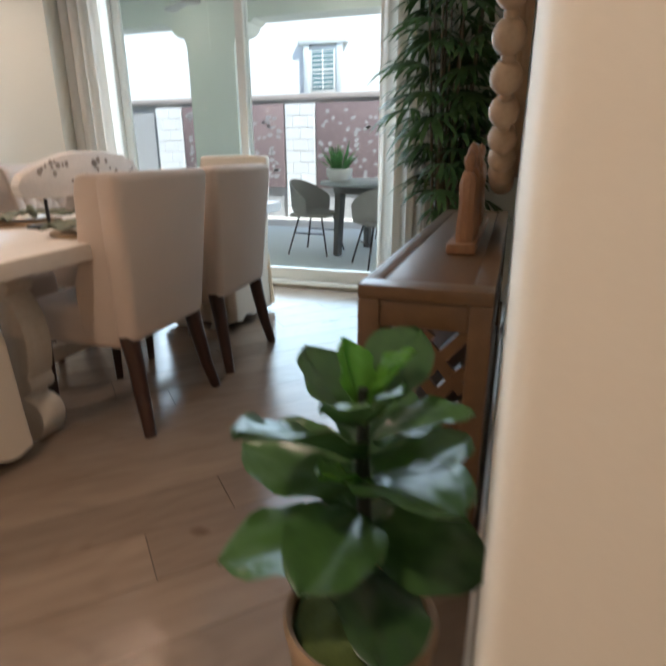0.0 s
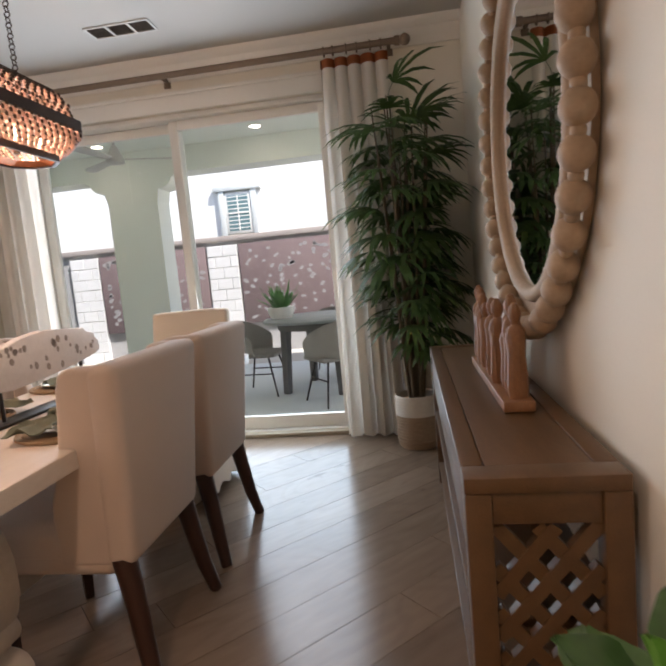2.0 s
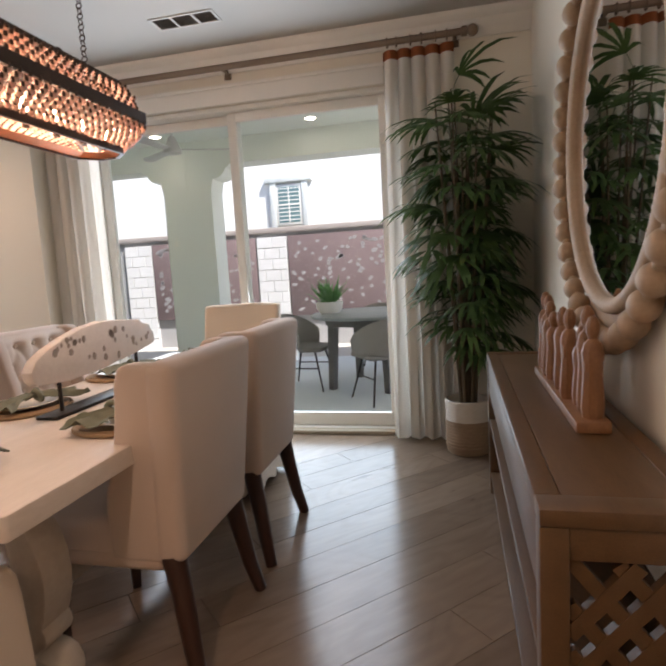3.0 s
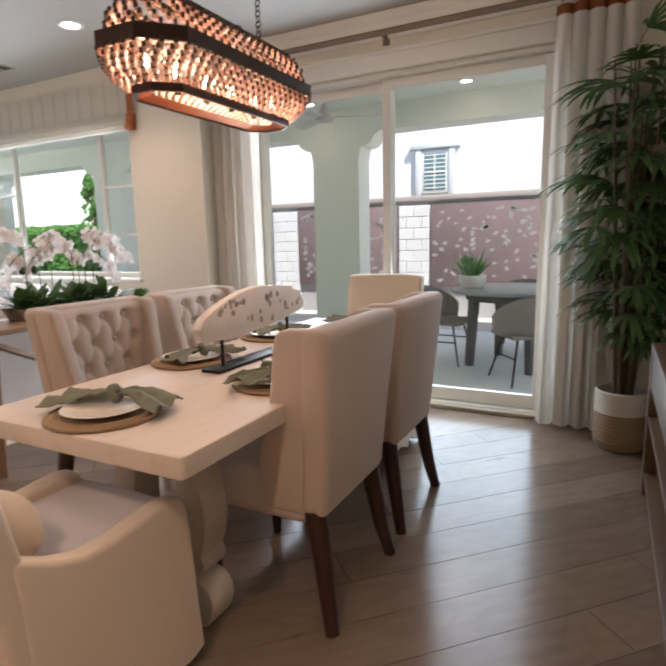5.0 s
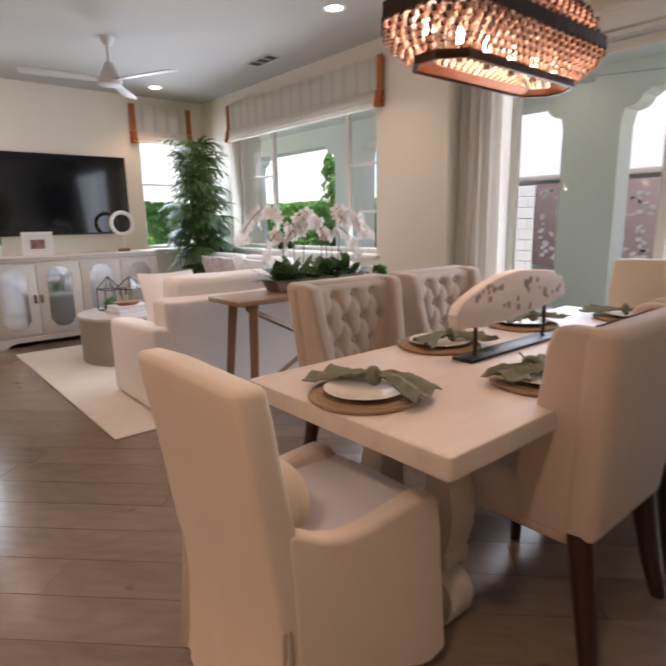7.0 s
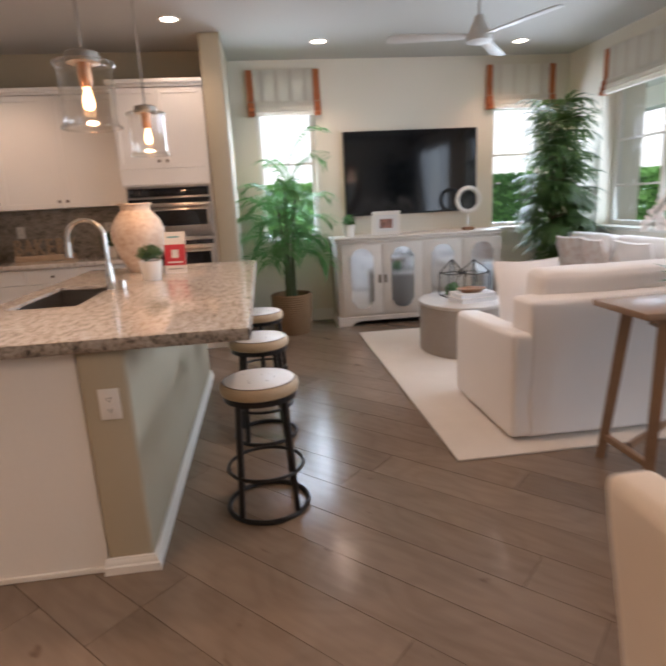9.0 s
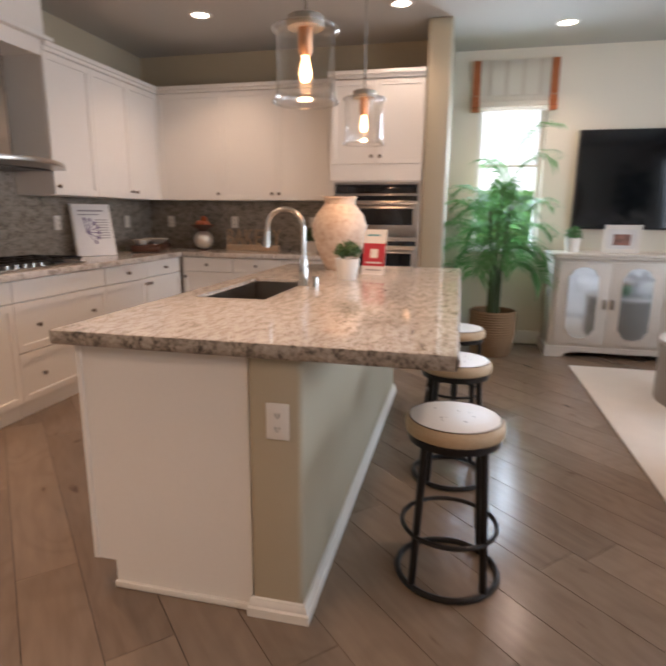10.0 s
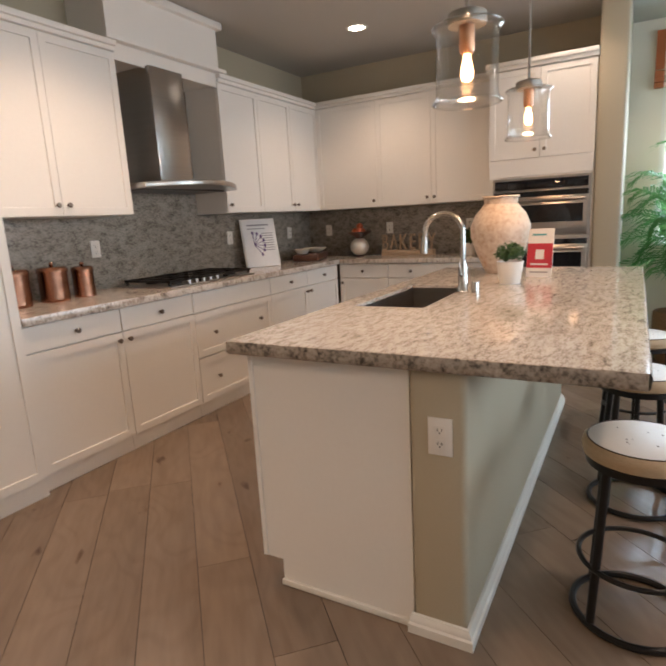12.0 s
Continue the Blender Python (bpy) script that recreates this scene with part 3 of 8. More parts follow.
def porch_arcade():
    p = thing("porch_arcade", 0, 3.0, 0, 0, "pale green-grey stucco porch columns and beam", "porch", kind="structure")
    cols = [(-11.2, -10.5), (-7.65, -6.97), (-3.31, -2.63), (1.15, 1.85)]
    for a, b in cols:
        part("column", B((a, b, -0.178, 0.178, -0.03, 2.30)), STUCCO, p)
    for (a, b), (c, d) in zip(cols, cols[1:]):
        cr = [(0, 2.30)]
        cr += [(0.03, 2.44), (0.03, 2.455), (0.06, 2.46)]
        cr += [(0.06 + 0.17 * math.sin(math.radians(t)), 2.63 - 0.17 * math.cos(math.radians(t)) ) for t in (15, 30, 45, 60, 75)]
        cr += [(0.24, 2.585), (0.30, 2.63)]
        ha, hc = (b - a) / 2 - 0.001, (d - c) / 2 - 0.001
        out = [(b - ha, 2.30)] + [(b + u, v) for u, v in cr] + [(c - u, v) for u, v in cr[::-1]] + [(c + hc, 2.30), (c + hc, 2.95), (b - ha, 2.95)]
        bm = bmesh.new()
        extrude_outline(bm, out, -0.178, 0.178, "y")
        part("beam", bm, STUCCO, p, "", False)
    return p


porch_arcade()


def ceiling_can(x, y, z, label, group):
    c = thing("recessed_light", x, y, z, 0, label, "ceiling light", group)
    bm = spin(bmesh.new(), [(0.062, -0.001), (0.062, -0.006), (0.085, -0.006), (0.090, -0.001)], 28)
    part("trim_ring", bm, TRIM, c)
    bm = spin(bmesh.new(), [(0.061, -0.003), (0.0001, -0.003)], 24)
    part("lens", bm, glow("lamp_lens", (1.0, 0.86, 0.70), 14.0), c, "glowing frosted lens")
    return c


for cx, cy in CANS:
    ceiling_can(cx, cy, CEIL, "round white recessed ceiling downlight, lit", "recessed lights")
for cx, cy in ((-0.99, 1.79), (-1.13, 2.4), (-3.12, 2.4), (-2.75, 1.1), (-5.0, 1.6)):
    lamp("porch_bulb", "SPOT", cx, cy, 2.92, 1.5, (1.0, 0.86, 0.70))
    ceiling_can(cx, cy, 2.95, "round recessed porch ceiling downlight, lit", "porch downlights")


def garden_wall():
    g = thing("garden_wall", 0, 5.0, 0, 0, "pale block garden wall with dark leaf screens", "wall", kind="structure")
    part("wall_core", B((-6.9, 7.0, 0.02, 0.20, -0.1, 1.86)), MORTAR, g, "", False)
    part("wall_cap", B((-6.95, 7.05, -0.04, 0.26, 1.86, 1.95), bevel=0.01), CAPSTONE, g)
    rng = random.Random(4)
    full = mesh_of("block", B((-0.131, 0.131, -0.05, 0.02, -0.089, 0.089), bevel=0.006, seg=1), BLOCK)
    half = mesh_of("block", B((-0.064, 0.064, -0.05, 0.02, -0.089, 0.089), bevel=0.006, seg=1), BLOCK)
    for p in PIERS:
        for row in range(10):
            for u, me in (((0.135, full), (0.405, full)) if row % 2 else ((0.0675, half), (0.27, full), (0.4725, half))):
                ob = new("block", me)
                ob.parent = g
                ob.location = (p + u, 0.005 + rng.uniform(-0.003, 0.003), 0.03 + row * 0.186)
    for p in PIERS:
        a, b = p + 0.56, p + 2.52
        pn = part("screen_panel", B((a, b, -0.05, -0.028, 0.45, 1.80), bevel=0.003), RUSTPANEL, g, "dark brown leaf-patterned screen")
        bm = bmesh.new()
        for _ in range(84):
            cx, cz = rng.uniform(a + 0.08, b - 0.08), rng.uniform(0.55, 1.72)
            L, w, an = rng.uniform(0.05, 0.10), rng.uniform(0.02, 0.036), rng.uniform(-0.8, 0.8)
            pts = []
            for t in range(10):
                q = 2 * math.pi * t / 10
                u, v = L * math.cos(q) * 0.6, w * math.sin(q) * (1 - 0.35 * math.cos(q))
                pts.append((cx + u * math.cos(an) - v * math.sin(an), cz + u * math.sin(an) + v * math.cos(an)))
            extrude_outline(bm, pts, -0.053, -0.049, "y")
        part("leaf_cutouts", bm, PALELEAF, pn, "pale leaf-shaped cutouts", False)
    return g


PIERS = [-5.40, -2.86, -0.32, 2.22]
garden_wall()


def neighbour_house():
    h = thing("neighbour_house", 0, 6.45, 0, 0, "white stucco neighbour house with shuttered window", "house")
    # West end is drawn out so white wall covers the blue sky, like glare.
    part("wall", B((-8.6, 12, 0.05, 8, -0.1, 5.4)), WSTUCCO, h, "", False)
    part("eave", B((-9.0, 12.4, -0.5, 8.4, 5.4, 5.6), bevel=0.02), CAPSTONE, h)
    w = part("window", B((-2.94, -2.42, -0.01, 0.05, 2.10, 2.88), bevel=0.004), TRIM, h)
    part("window_glass", B((-2.89, -2.47, -0.016, -0.012, 2.15, 2.83)), mat("teal_glass", (0.10, 0.19, 0.20), (0.16, 0.26, 0.27), 0.1, scale=4), w, "", False)
    for z in (2.49,):
        part("muntin", B((-2.89, -2.47, -0.028, -0.017, z - 0.012, z + 0.012)), TRIM, w, "", False)
    part("muntin", B((-2.69, -2.67, -0.030, -0.017, 2.15, 2.83)), TRIM, w, "", False)
    for i in range(9):
        z = 2.19 + i * 0.075
        part("louvre", B((-2.885, -2.475, -0.0225, -0.0175, z, z + 0.018)), TRIM, w, "", False)
    trimc = mat("stone_trim", (0.62, 0.64, 0.62), rough=0.9, scale=6)
    part("window_trim", B((-3.06, -2.945, -0.03, 0.05, 1.95, 2.92), (-2.415, -2.30, -0.03, 0.05, 1.95, 2.92), (-3.16, -2.2, -0.05, 0.05, 2.92, 3.02), bevel=0.005), trimc, h)
    return h


neighbour_house()
# Added sunlit white house, so the west windows look out on glaring white.
west_backdrop = thing("neighbour_house", -17.0, -2.5, 0, 0, "white house added beyond the hedge as bright backdrop", "house")
part("wall", B((-6, 0, -9, 14, -0.1, 5.2)), WSTUCCO, west_backdrop, "", False)
part("eave", B((-6.4, 0.5, -9.4, 14.4, 5.2, 5.4), bevel=0.02), CAPSTONE, west_backdrop)


def leaves_blob(bm, rng, cx, cy, cz, r, n, size):
    """Scattered leaf quads round a centre."""
    for _ in range(n):
        d = Vector((rng.gauss(0, 1), rng.gauss(0, 1), rng.gauss(0, 1))).normalized() * r * rng.uniform(0.55, 1.0)
        c = Vector((cx, cy, cz)) + d
        u = Vector((rng.gauss(0, 1), rng.gauss(0, 1), rng.gauss(0, 1))).normalized()
        w = u.cross(d.normalized() + Vector((0.01, 0.02, 0.03))).normalized()
        s = size * rng.uniform(0.7, 1.3)
        bm.faces.new([bm.verts.new(c + u * s), bm.verts.new(c + w * s * 0.5), bm.verts.new(c - u * s), bm.verts.new(c - w * s * 0.5)])


def hedge(x0, x1, y0, y1, h, seed, n):
    rng = random.Random(seed)
    ob = thing("hedge", (x0 + x1) / 2, (y0 + y1) / 2, -0.06, 0, "dense clipped green garden hedge", "hedge", kind="stuff")
    lx, ly = (x1 - x0) / 2, (y1 - y0) / 2
    # Filler box; its darker green paints the shade seen between the leaves.
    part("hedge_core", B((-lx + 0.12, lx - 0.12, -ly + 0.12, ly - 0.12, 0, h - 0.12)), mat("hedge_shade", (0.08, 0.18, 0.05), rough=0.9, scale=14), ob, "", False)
    bm = bmesh.new()
    for _ in range(n):
        c = Vector((rng.uniform(-lx, lx), rng.choice((-ly, ly)) * rng.uniform(0.8, 1.0), rng.uniform(0.05, h)))
        if rng.random() < 0.35:
            c = Vector((rng.uniform(-lx, lx), rng.uniform(-ly, ly), h * rng.uniform(0.95, 1.04)))
        if rng.random() < 0.3:
            c = Vector((rng.choice((-lx, lx)) * rng.uniform(0.93, 1.0), rng.uniform(-ly, ly), rng.uniform(0.05, h)))
        u = Vector((rng.gauss(0, 1), rng.gauss(0, 1), rng.gauss(0, 1))).normalized()
        w = u.cross(Vector((rng.gauss(0, 1), rng.gauss(0, 1), rng.gauss(0, 1)))).normalized()
        s = rng.uniform(0.045, 0.085)
        bm.faces.new([bm.verts.new(c + u * s), bm.verts.new(c + w * s * 0.6), bm.verts.new(c - u * s), bm.verts.new(c - w * s * 0.6)])
    part("leaves", bm, HEDGE, ob, "", False)
    return ob


hedge(-16.0, -7.1, 4.6, 5.6, 1.72, 1, 20000)
hedge(-12.6, -11.7, -7.0, 2.6, 1.72, 2, 18000)


def cypress(x, y, h, seed):
    rng = random.Random(seed)
    t = thing("cypress_tree", x, y, -0.06, 0, "narrow dark green cypress tree", "tree")
    part("trunk", rod(bmesh.new(), (0, 0, 0), (0, 0, h * 0.9), 0.06, 0.015), STEM, t)
    bm = bmesh.new()
    for i in range(90):
        z = rng.uniform(0.25, h)
        r = 0.42 * (1 - (z / h) ** 2.2) + 0.06
        a = rng.uniform(0, 6.28)
        leaves_blob(bm, rng, r * 0.55 * math.cos(a), r * 0.55 * math.sin(a), z, r * 0.55, 40, 0.055)
    part("crown", bm, HEDGE, t, "", False)


cypress(-9.4, 4.2, 2.9, 3)

# ---- dining room ----


def tuft_panel(w0, w1, z0, z1, y, rows, cols):
    """A padded inner back with deep diamond tufting; y is its front."""
    bm = bmesh.new()
    nu, nv = 60, 56
    wide, tall = (w0 + w1) / 2, z1 - z0
    pts = []
    for r in range(rows):
        n = cols if r % 2 == 0 else cols - 1
        for c in range(n):
            pts.append(((c - (n - 1) / 2) / cols * 0.94, 0.24 + 0.66 * r / (rows - 1)))
    # pleats join each button to its neighbours in the next row
    pleats = []
    for i, p in enumerate(pts):
        for q in pts[i + 1:]:
            if 0.01 < q[1] - p[1] < 0.9 / rows + 0.05 and abs(q[0] - p[0]) < 0.75 / cols:
                pleats.append((p[0] * wide, p[1] * tall, q[0] * wide, q[1] * tall))

    def dip(x, z):
        d = 0.0
        for pu, pv in pts:
            d += 0.026 * math.exp(-((x - pu * wide) ** 2 + (z - pv * tall) ** 2) / 0.00075)
        best = 1.0
        for ax, az, bx, bz in pleats:
            dx, dz = bx - ax, bz - az
            k = max(0.0, min(1.0, ((x - ax) * dx + (z - az) * dz) / (dx * dx + dz * dz)))
            best = min(best, (x - ax - k * dx) ** 2 + (z - az - k * dz) ** 2)
        return d + 0.008 * math.exp(-best / 0.00016)
    grid = []
    for j in range(nv + 1):
        v = j / nv
        row = []
        for i in range(nu + 1):
            u = i / nu - 0.5
            edge = min(1, min(0.5 - abs(u), min(v, 1 - v)) * 14)
            half = (w0 + (w1 - w0) * v) / 2
            row.append(bm.verts.new((2 * u * half, y - 0.035 * (1 - edge) ** 2 - dip(u * wide, v * tall) * edge - 0.02 * v, z0 + tall * v)))
        grid.append(row)
    for j in range(nv):
        for i in range(nu):
            bm.faces.new((grid[j][i], grid[j][i + 1], grid[j + 1][i + 1], grid[j + 1][i]))
    bmesh.ops.recalc_face_normals(bm, faces=bm.faces[:])
    return bm, [(2 * pu * (w0 + (w1 - w0) * pv) / 2, z0 + tall * pv, y - 0.030 - 0.02 * pv) for pu, pv in pts]


def wing_chair(x, y, rz):
    """Front is +y; the outer back leans and widens upwards."""
    c = thing("dining_chair", x, y, 0, rz, "beige linen wingback dining chair with dark wooden legs", "chair", "side chairs at the table")
    # outer back
    bm = B((-0.5, 0.5, -0.5, 0.5, 0, 1))
    for v in bm.verts:
        top = v.co.z > 0.5
        w = 0.60 if top else 0.49
        yy = (-0.315 if v.co.y < 0 else -0.215) if top else (-0.265 if v.co.y < 0 else -0.165)
        v.co = Vector((v.co.x * w, yy, 1.0 if top else 0.375))
    bmesh.ops.bevel(bm, geom=bm.edges[:], offset=0.034, segments=5, affect="EDGES", profile=0.5)
    part("backrest", bm, LINEN, c, "", True, 70)
    tb, btn = tuft_panel(0.43, 0.52, 0.47, 0.985, -0.140, 4, 4)
    part("tufted_panel", tb, LINEN, c, "button-tufted inner back")
    for bx, bz, by in btn:
        part("button", ball(bmesh.new(), bx, by + 0.008, bz, 0.011, 1, 0.6, 1, 8, 6), LINEN, c)
    for s in (-1, 1):
        out = [(-0.26, 0.996), (-0.155, 0.996), (-0.125, 0.985), (-0.108, 0.93), (-0.098, 0.85), (-0.07, 0.70), (-0.03, 0.60), (-0.02, 0.54), (-0.02, 0.378), (-0.225, 0.378)]
        bm = bmesh.new()
        extrude_outline(bm, out, -0.033, 0.033, "x")
        bmesh.ops.bevel(bm, geom=bm.edges[:], offset=0.02, segments=3, affect="EDGES", profile=0.5, clamp_overlap=True)
        for v in bm.verts:
            k = (v.co.z - 0.375) / 0.625
            v.co.x += s * (0.207 + 0.054 * k)
            v.co.y -= 0.008 * k
        part("wing", bm, LINEN, c, "", True, 70)
    bm = B((-0.235, 0.235, -0.20, 0.27, 0.335, 0.50), bevel=0.04, seg=4)
    for v in bm.verts:
        if v.co.z > 0.46:
            v.co.z += 0.018 * max(0, 1 - (v.co.x / 0.24) ** 2)
    part("seat", bm, LINEN, c)
    part("welt", B((-0.237, 0.237, -0.15, 0.272, 0.398, 0.405), bevel=0.003), LINEN, c)
    for sx in (-1, 1):
        bm = bmesh.new()
        sweep(bm, [(sx * 0.215, -0.215, 0.40), (sx * 0.22, -0.235, 0.28), (sx * 0.235, -0.262, 0.12), (sx * 0.255, -0.29, 0.0)], [0.038, 0.034, 0.029, 0.024], 10)
        part("leg", bm, DARKWOOD, c)
        bm = bmesh.new()
        rod(bm, (sx * 0.20, 0.22, 0.36), (sx * 0.20, 0.22, 0), 0.034, 0.022, 4)
        part("leg", bm, DARKWOOD, c)
    return c


first_wing_chair = wing_chair(-0.615, -2.275, 90)
for wx, wy, wr in ((-0.625, -1.605, 90), (-1.50, -2.19, -90), (-1.50, -1.53, -90)):
    copy_thing(first_wing_chair, pose(wx, wy, 0, 0, 0, wr))


def host_chair(x, y, rz, label, height=0.932):
    """Slipcovered armchair with loose skirts; front is +y."""
    c = thing("host_chair", x, y, 0, rz, label, "chair", "head chairs at the table")
    bm = B((-0.5, 0.5, -0.5, 0.5, 0, 1))
    bmesh.ops.subdivide_edges(bm, edges=[ed for ed in bm.edges if abs(ed.verts[0].co.z - ed.verts[1].co.z) > 0.5], cuts=11)
    bmesh.ops.subdivide_edges(bm, edges=[ed for ed in bm.edges if abs(ed.verts[0].co.x - ed.verts[1].co.x) > 0.5], cuts=13)
    for v in bm.verts:
        k, u = v.co.z, v.co.x
        hem = max(0, 1 - k / 0.42) ** 1.6
        out = v.co.y < 0
        v.co.x *= 0.498 + 0.020 * hem - 0.008 * math.sin(math.pi * k)
        v.co.y = -0.255 - 0.135 * max(0, k - 0.30) + (v.co.y + 0.5) * (0.12 - 0.045 * k)
        if out:
            v.co.y -= 0.028 * hem + hem * 0.012 * math.cos(u * 20) + 0.006 * (1 - 4 * u * u)
        v.co.z = 0.03 + height * k + (0.022 * (0.5 + 0.5 * math.cos(u * 16)) if k < 0.01 and out else 0) + 0.006 * (1 - 4 * u * u) * (k > 0.99)
    sharp = [ed for ed in bm.edges if ed.calc_face_angle(0) > 0.7 and max(ed.verts[0].co.z, ed.verts[1].co.z) > 0.10]
    bmesh.ops.bevel(bm, geom=sharp, offset=0.020, segments=4, affect="EDGES", profile=0.5, clamp_overlap=True)
    for v in bm.verts:
        v.co += noise.noise_vector(v.co * 5) * 0.004 + noise.noise_vector(v.co * 14) * 0.0015
    part("backrest", bm, COTTON, c, "", True, 75)
    for s in (-1, 1):
        # scooped arm, from the back down and out to the front
        out = [(-0.225, 0.06), (-0.23, 0.40), (-0.242, 0.61), (-0.232, 0.622), (-0.215, 0.618), (-0.19, 0.602), (-0.14, 0.572), (-0.07, 0.545), (0.02, 0.540), (0.12, 0.550), (0.205, 0.556), (0.245, 0.545), (0.268, 0.51), (0.278, 0.45), (0.282, 0.20)]
        n = 16
        out += [(0.286 - 0.52 * i / n, 0.045 + 0.030 * (0.5 + 0.5 * math.cos(i * 1.25)) * (1 - abs(2 * i / n - 1) * 0.3)) for i in range(n)]
        bm = bmesh.new()
        extrude_outline(bm, out, -0.032, 0.032, "x")
        bmesh.ops.bevel(bm, geom=[ed for ed in bm.edges if abs(ed.verts[0].co.x - ed.verts[1].co.x) < 1e-5 and max(ed.verts[0].co.z, ed.verts[1].co.z) > 0.1], offset=0.026, segments=5, affect="EDGES", profile=0.5, clamp_overlap=True)
        for v in bm.verts:
            k = max(0.0, (0.42 - v.co.z) / 0.42)
            v.co.x += s * (0.216 + 0.016 * k + 0.009 * math.sin(v.co.y * 30) * k)
        part("arm", bm, COTTON, c, "", True, 75)
        # loose pleat at the slit between back and side skirt
        rows = []
        bm = bmesh.new()
        for j in range(9):
            z = 0.035 + 0.36 * j / 8
            k = 1 - j / 8
            rows.append([bm.verts.new((s * (0.241 + 0.006 + 0.022 * k * math.sin(1.0 + i * 1.3)), -0.262 - 0.028 * k + 0.011 * i * (0.4 + 0.6 * k), z + 0.006 * math.cos(i * 1.1) * (j == 0))) for i in range(7)])
        for j in range(8):
            for i in range(6):
                bm.faces.new((rows[j][i], rows[j][i + 1], rows[j + 1][i + 1], rows[j + 1][i]))
        bmesh.ops.solidify(bm, geom=bm.faces[:], thickness=0.005)
        part("pleat", bm, COTTON, c)
    # front skirt with a wavy hem
    bm = bmesh.new()
    n = 40
    rows = []
    for j in range(9):
        z = 0.02 + 0.43 * j / 8
        k = 1 - j / 8
        rows.append([bm.verts.new(((i / n - 0.5) * 0.48, 0.250 + 0.012 * math.sin(i * 0.75) * k ** 1.5 + 0.014 * k, z + (0.03 * (0.5 + 0.5 * math.cos(i * 2 * math.pi / 20)) if j == 0 else 0))) for i in range(n + 1)])
    for j in range(8):
        for i in range(n):
            bm.faces.new((rows[j][i], rows[j][i + 1], rows[j + 1][i + 1], rows[j + 1][i]))
    bmesh.ops.solidify(bm, geom=bm.faces[:], thickness=0.006)
    part("front_skirt", bm, COTTON, c)
    part("seat_base", B((-0.195, 0.195, -0.22, 0.25, 0.10, 0.42), bevel=0.02), COTTON, c)
    bm = B((-0.192, 0.192, -0.19, 0.275, 0.41, 0.522), bevel=0.03, seg=3)
    part("seat_cushion", soften(bm, 2, 0.004, 1), CUSHION, c, "pale lavender-white seat cushion")
    bm = bmesh.new()
    ball(bm, 0, 0, 0, 0.150, 1.0, 0.46, 0.60, 26, 16)
    for v in bm.verts:
        v.co = Matrix.Rotation(radians(-22), 4, "X") @ v.co + Vector((0, -0.125, 0.585)) + noise.noise_vector(v.co * 9) * 0.007
    part("lumbar_cushion", bm, COTTON, c, "cream lumbar cushion")
    return c


host_chair(-0.888, -3.08, 0, "cream slipcovered armchair with scooped arms and lumbar cushion")
host_chair(-0.87, -0.98, 180, "cream slipcovered armchair at the far end", 1.0)


def dining_table():
    t = thing("dining_table", -0.885, -1.92, 0, 0, "whitewashed wooden trestle dining table with carved pedestals", "table")
    bm = B((-0.42, 0.42, -1.085, 1.085, 0.703, 0.760))
    bmesh.ops.bevel(bm, geom=[ed for ed in bm.edges if abs(ed.verts[0].co.z - ed.verts[1].co.z) > 0.01], offset=0.016, segments=3, affect="EDGES", profile=0.5)
    bmesh.ops.bevel(bm, geom=[ed for ed in bm.edges if ed.verts[0].co.z > 0.755 and ed.verts[1].co.z > 0.755], offset=0.008, segments=2, affect="EDGES", profile=0.5)
    part("tabletop", bm, WASH, t)
    # carved scroll legs in pairs, joined by a cleat above and a rail below
    scroll = [(0.150, 0.695), (0.152, 0.650), (0.166, 0.642), (0.182, 0.628), (0.186, 0.608), (0.176, 0.590), (0.160, 0.580), (0.176, 0.560), (0.200, 0.515), (0.216, 0.46), (0.222, 0.40), (0.218, 0.34), (0.205, 0.285), (0.195, 0.262), (0.203, 0.245), (0.205, 0.225), (0.196, 0.205), (0.176, 0.192), (0.160, 0.182), (0.160, 0.170), (0.185, 0.165), (0.212, 0.148), (0.228, 0.118), (0.230, 0.085), (0.220, 0.045), (0.200, 0.015), (0.170, 0.0)]
    for s in (-1, 1):
        for k in (-1, 1):
            out = [(k * (u - 0.018), z) for u, z in scroll] + [(k * (0.070 + 0.45 * (u - 0.16)), z) for u, z in scroll[::-1]]
            bm = bmesh.new()
            extrude_outline(bm, out, -0.058, 0.058, "y", bevel=0.016)
            for v in bm.verts:
                v.co.y += s * 0.72
            part("leg", bm, WASHV, t, "carved scroll leg")
        part("cleat", B((-0.30, 0.30, s * 0.72 - 0.05, s * 0.72 + 0.05, 0.665, 0.703), bevel=0.006), WASHV, t)
        part("foot_rail", B((-0.10, 0.10, s * 0.72 - 0.035, s * 0.72 + 0.035, 0.20, 0.28), bevel=0.01), WASHV, t)
    part("stretcher", B((-0.03, 0.03, -0.68, 0.68, 0.205, 0.275), bevel=0.01), WASHV, t)
    return t


dining_table()


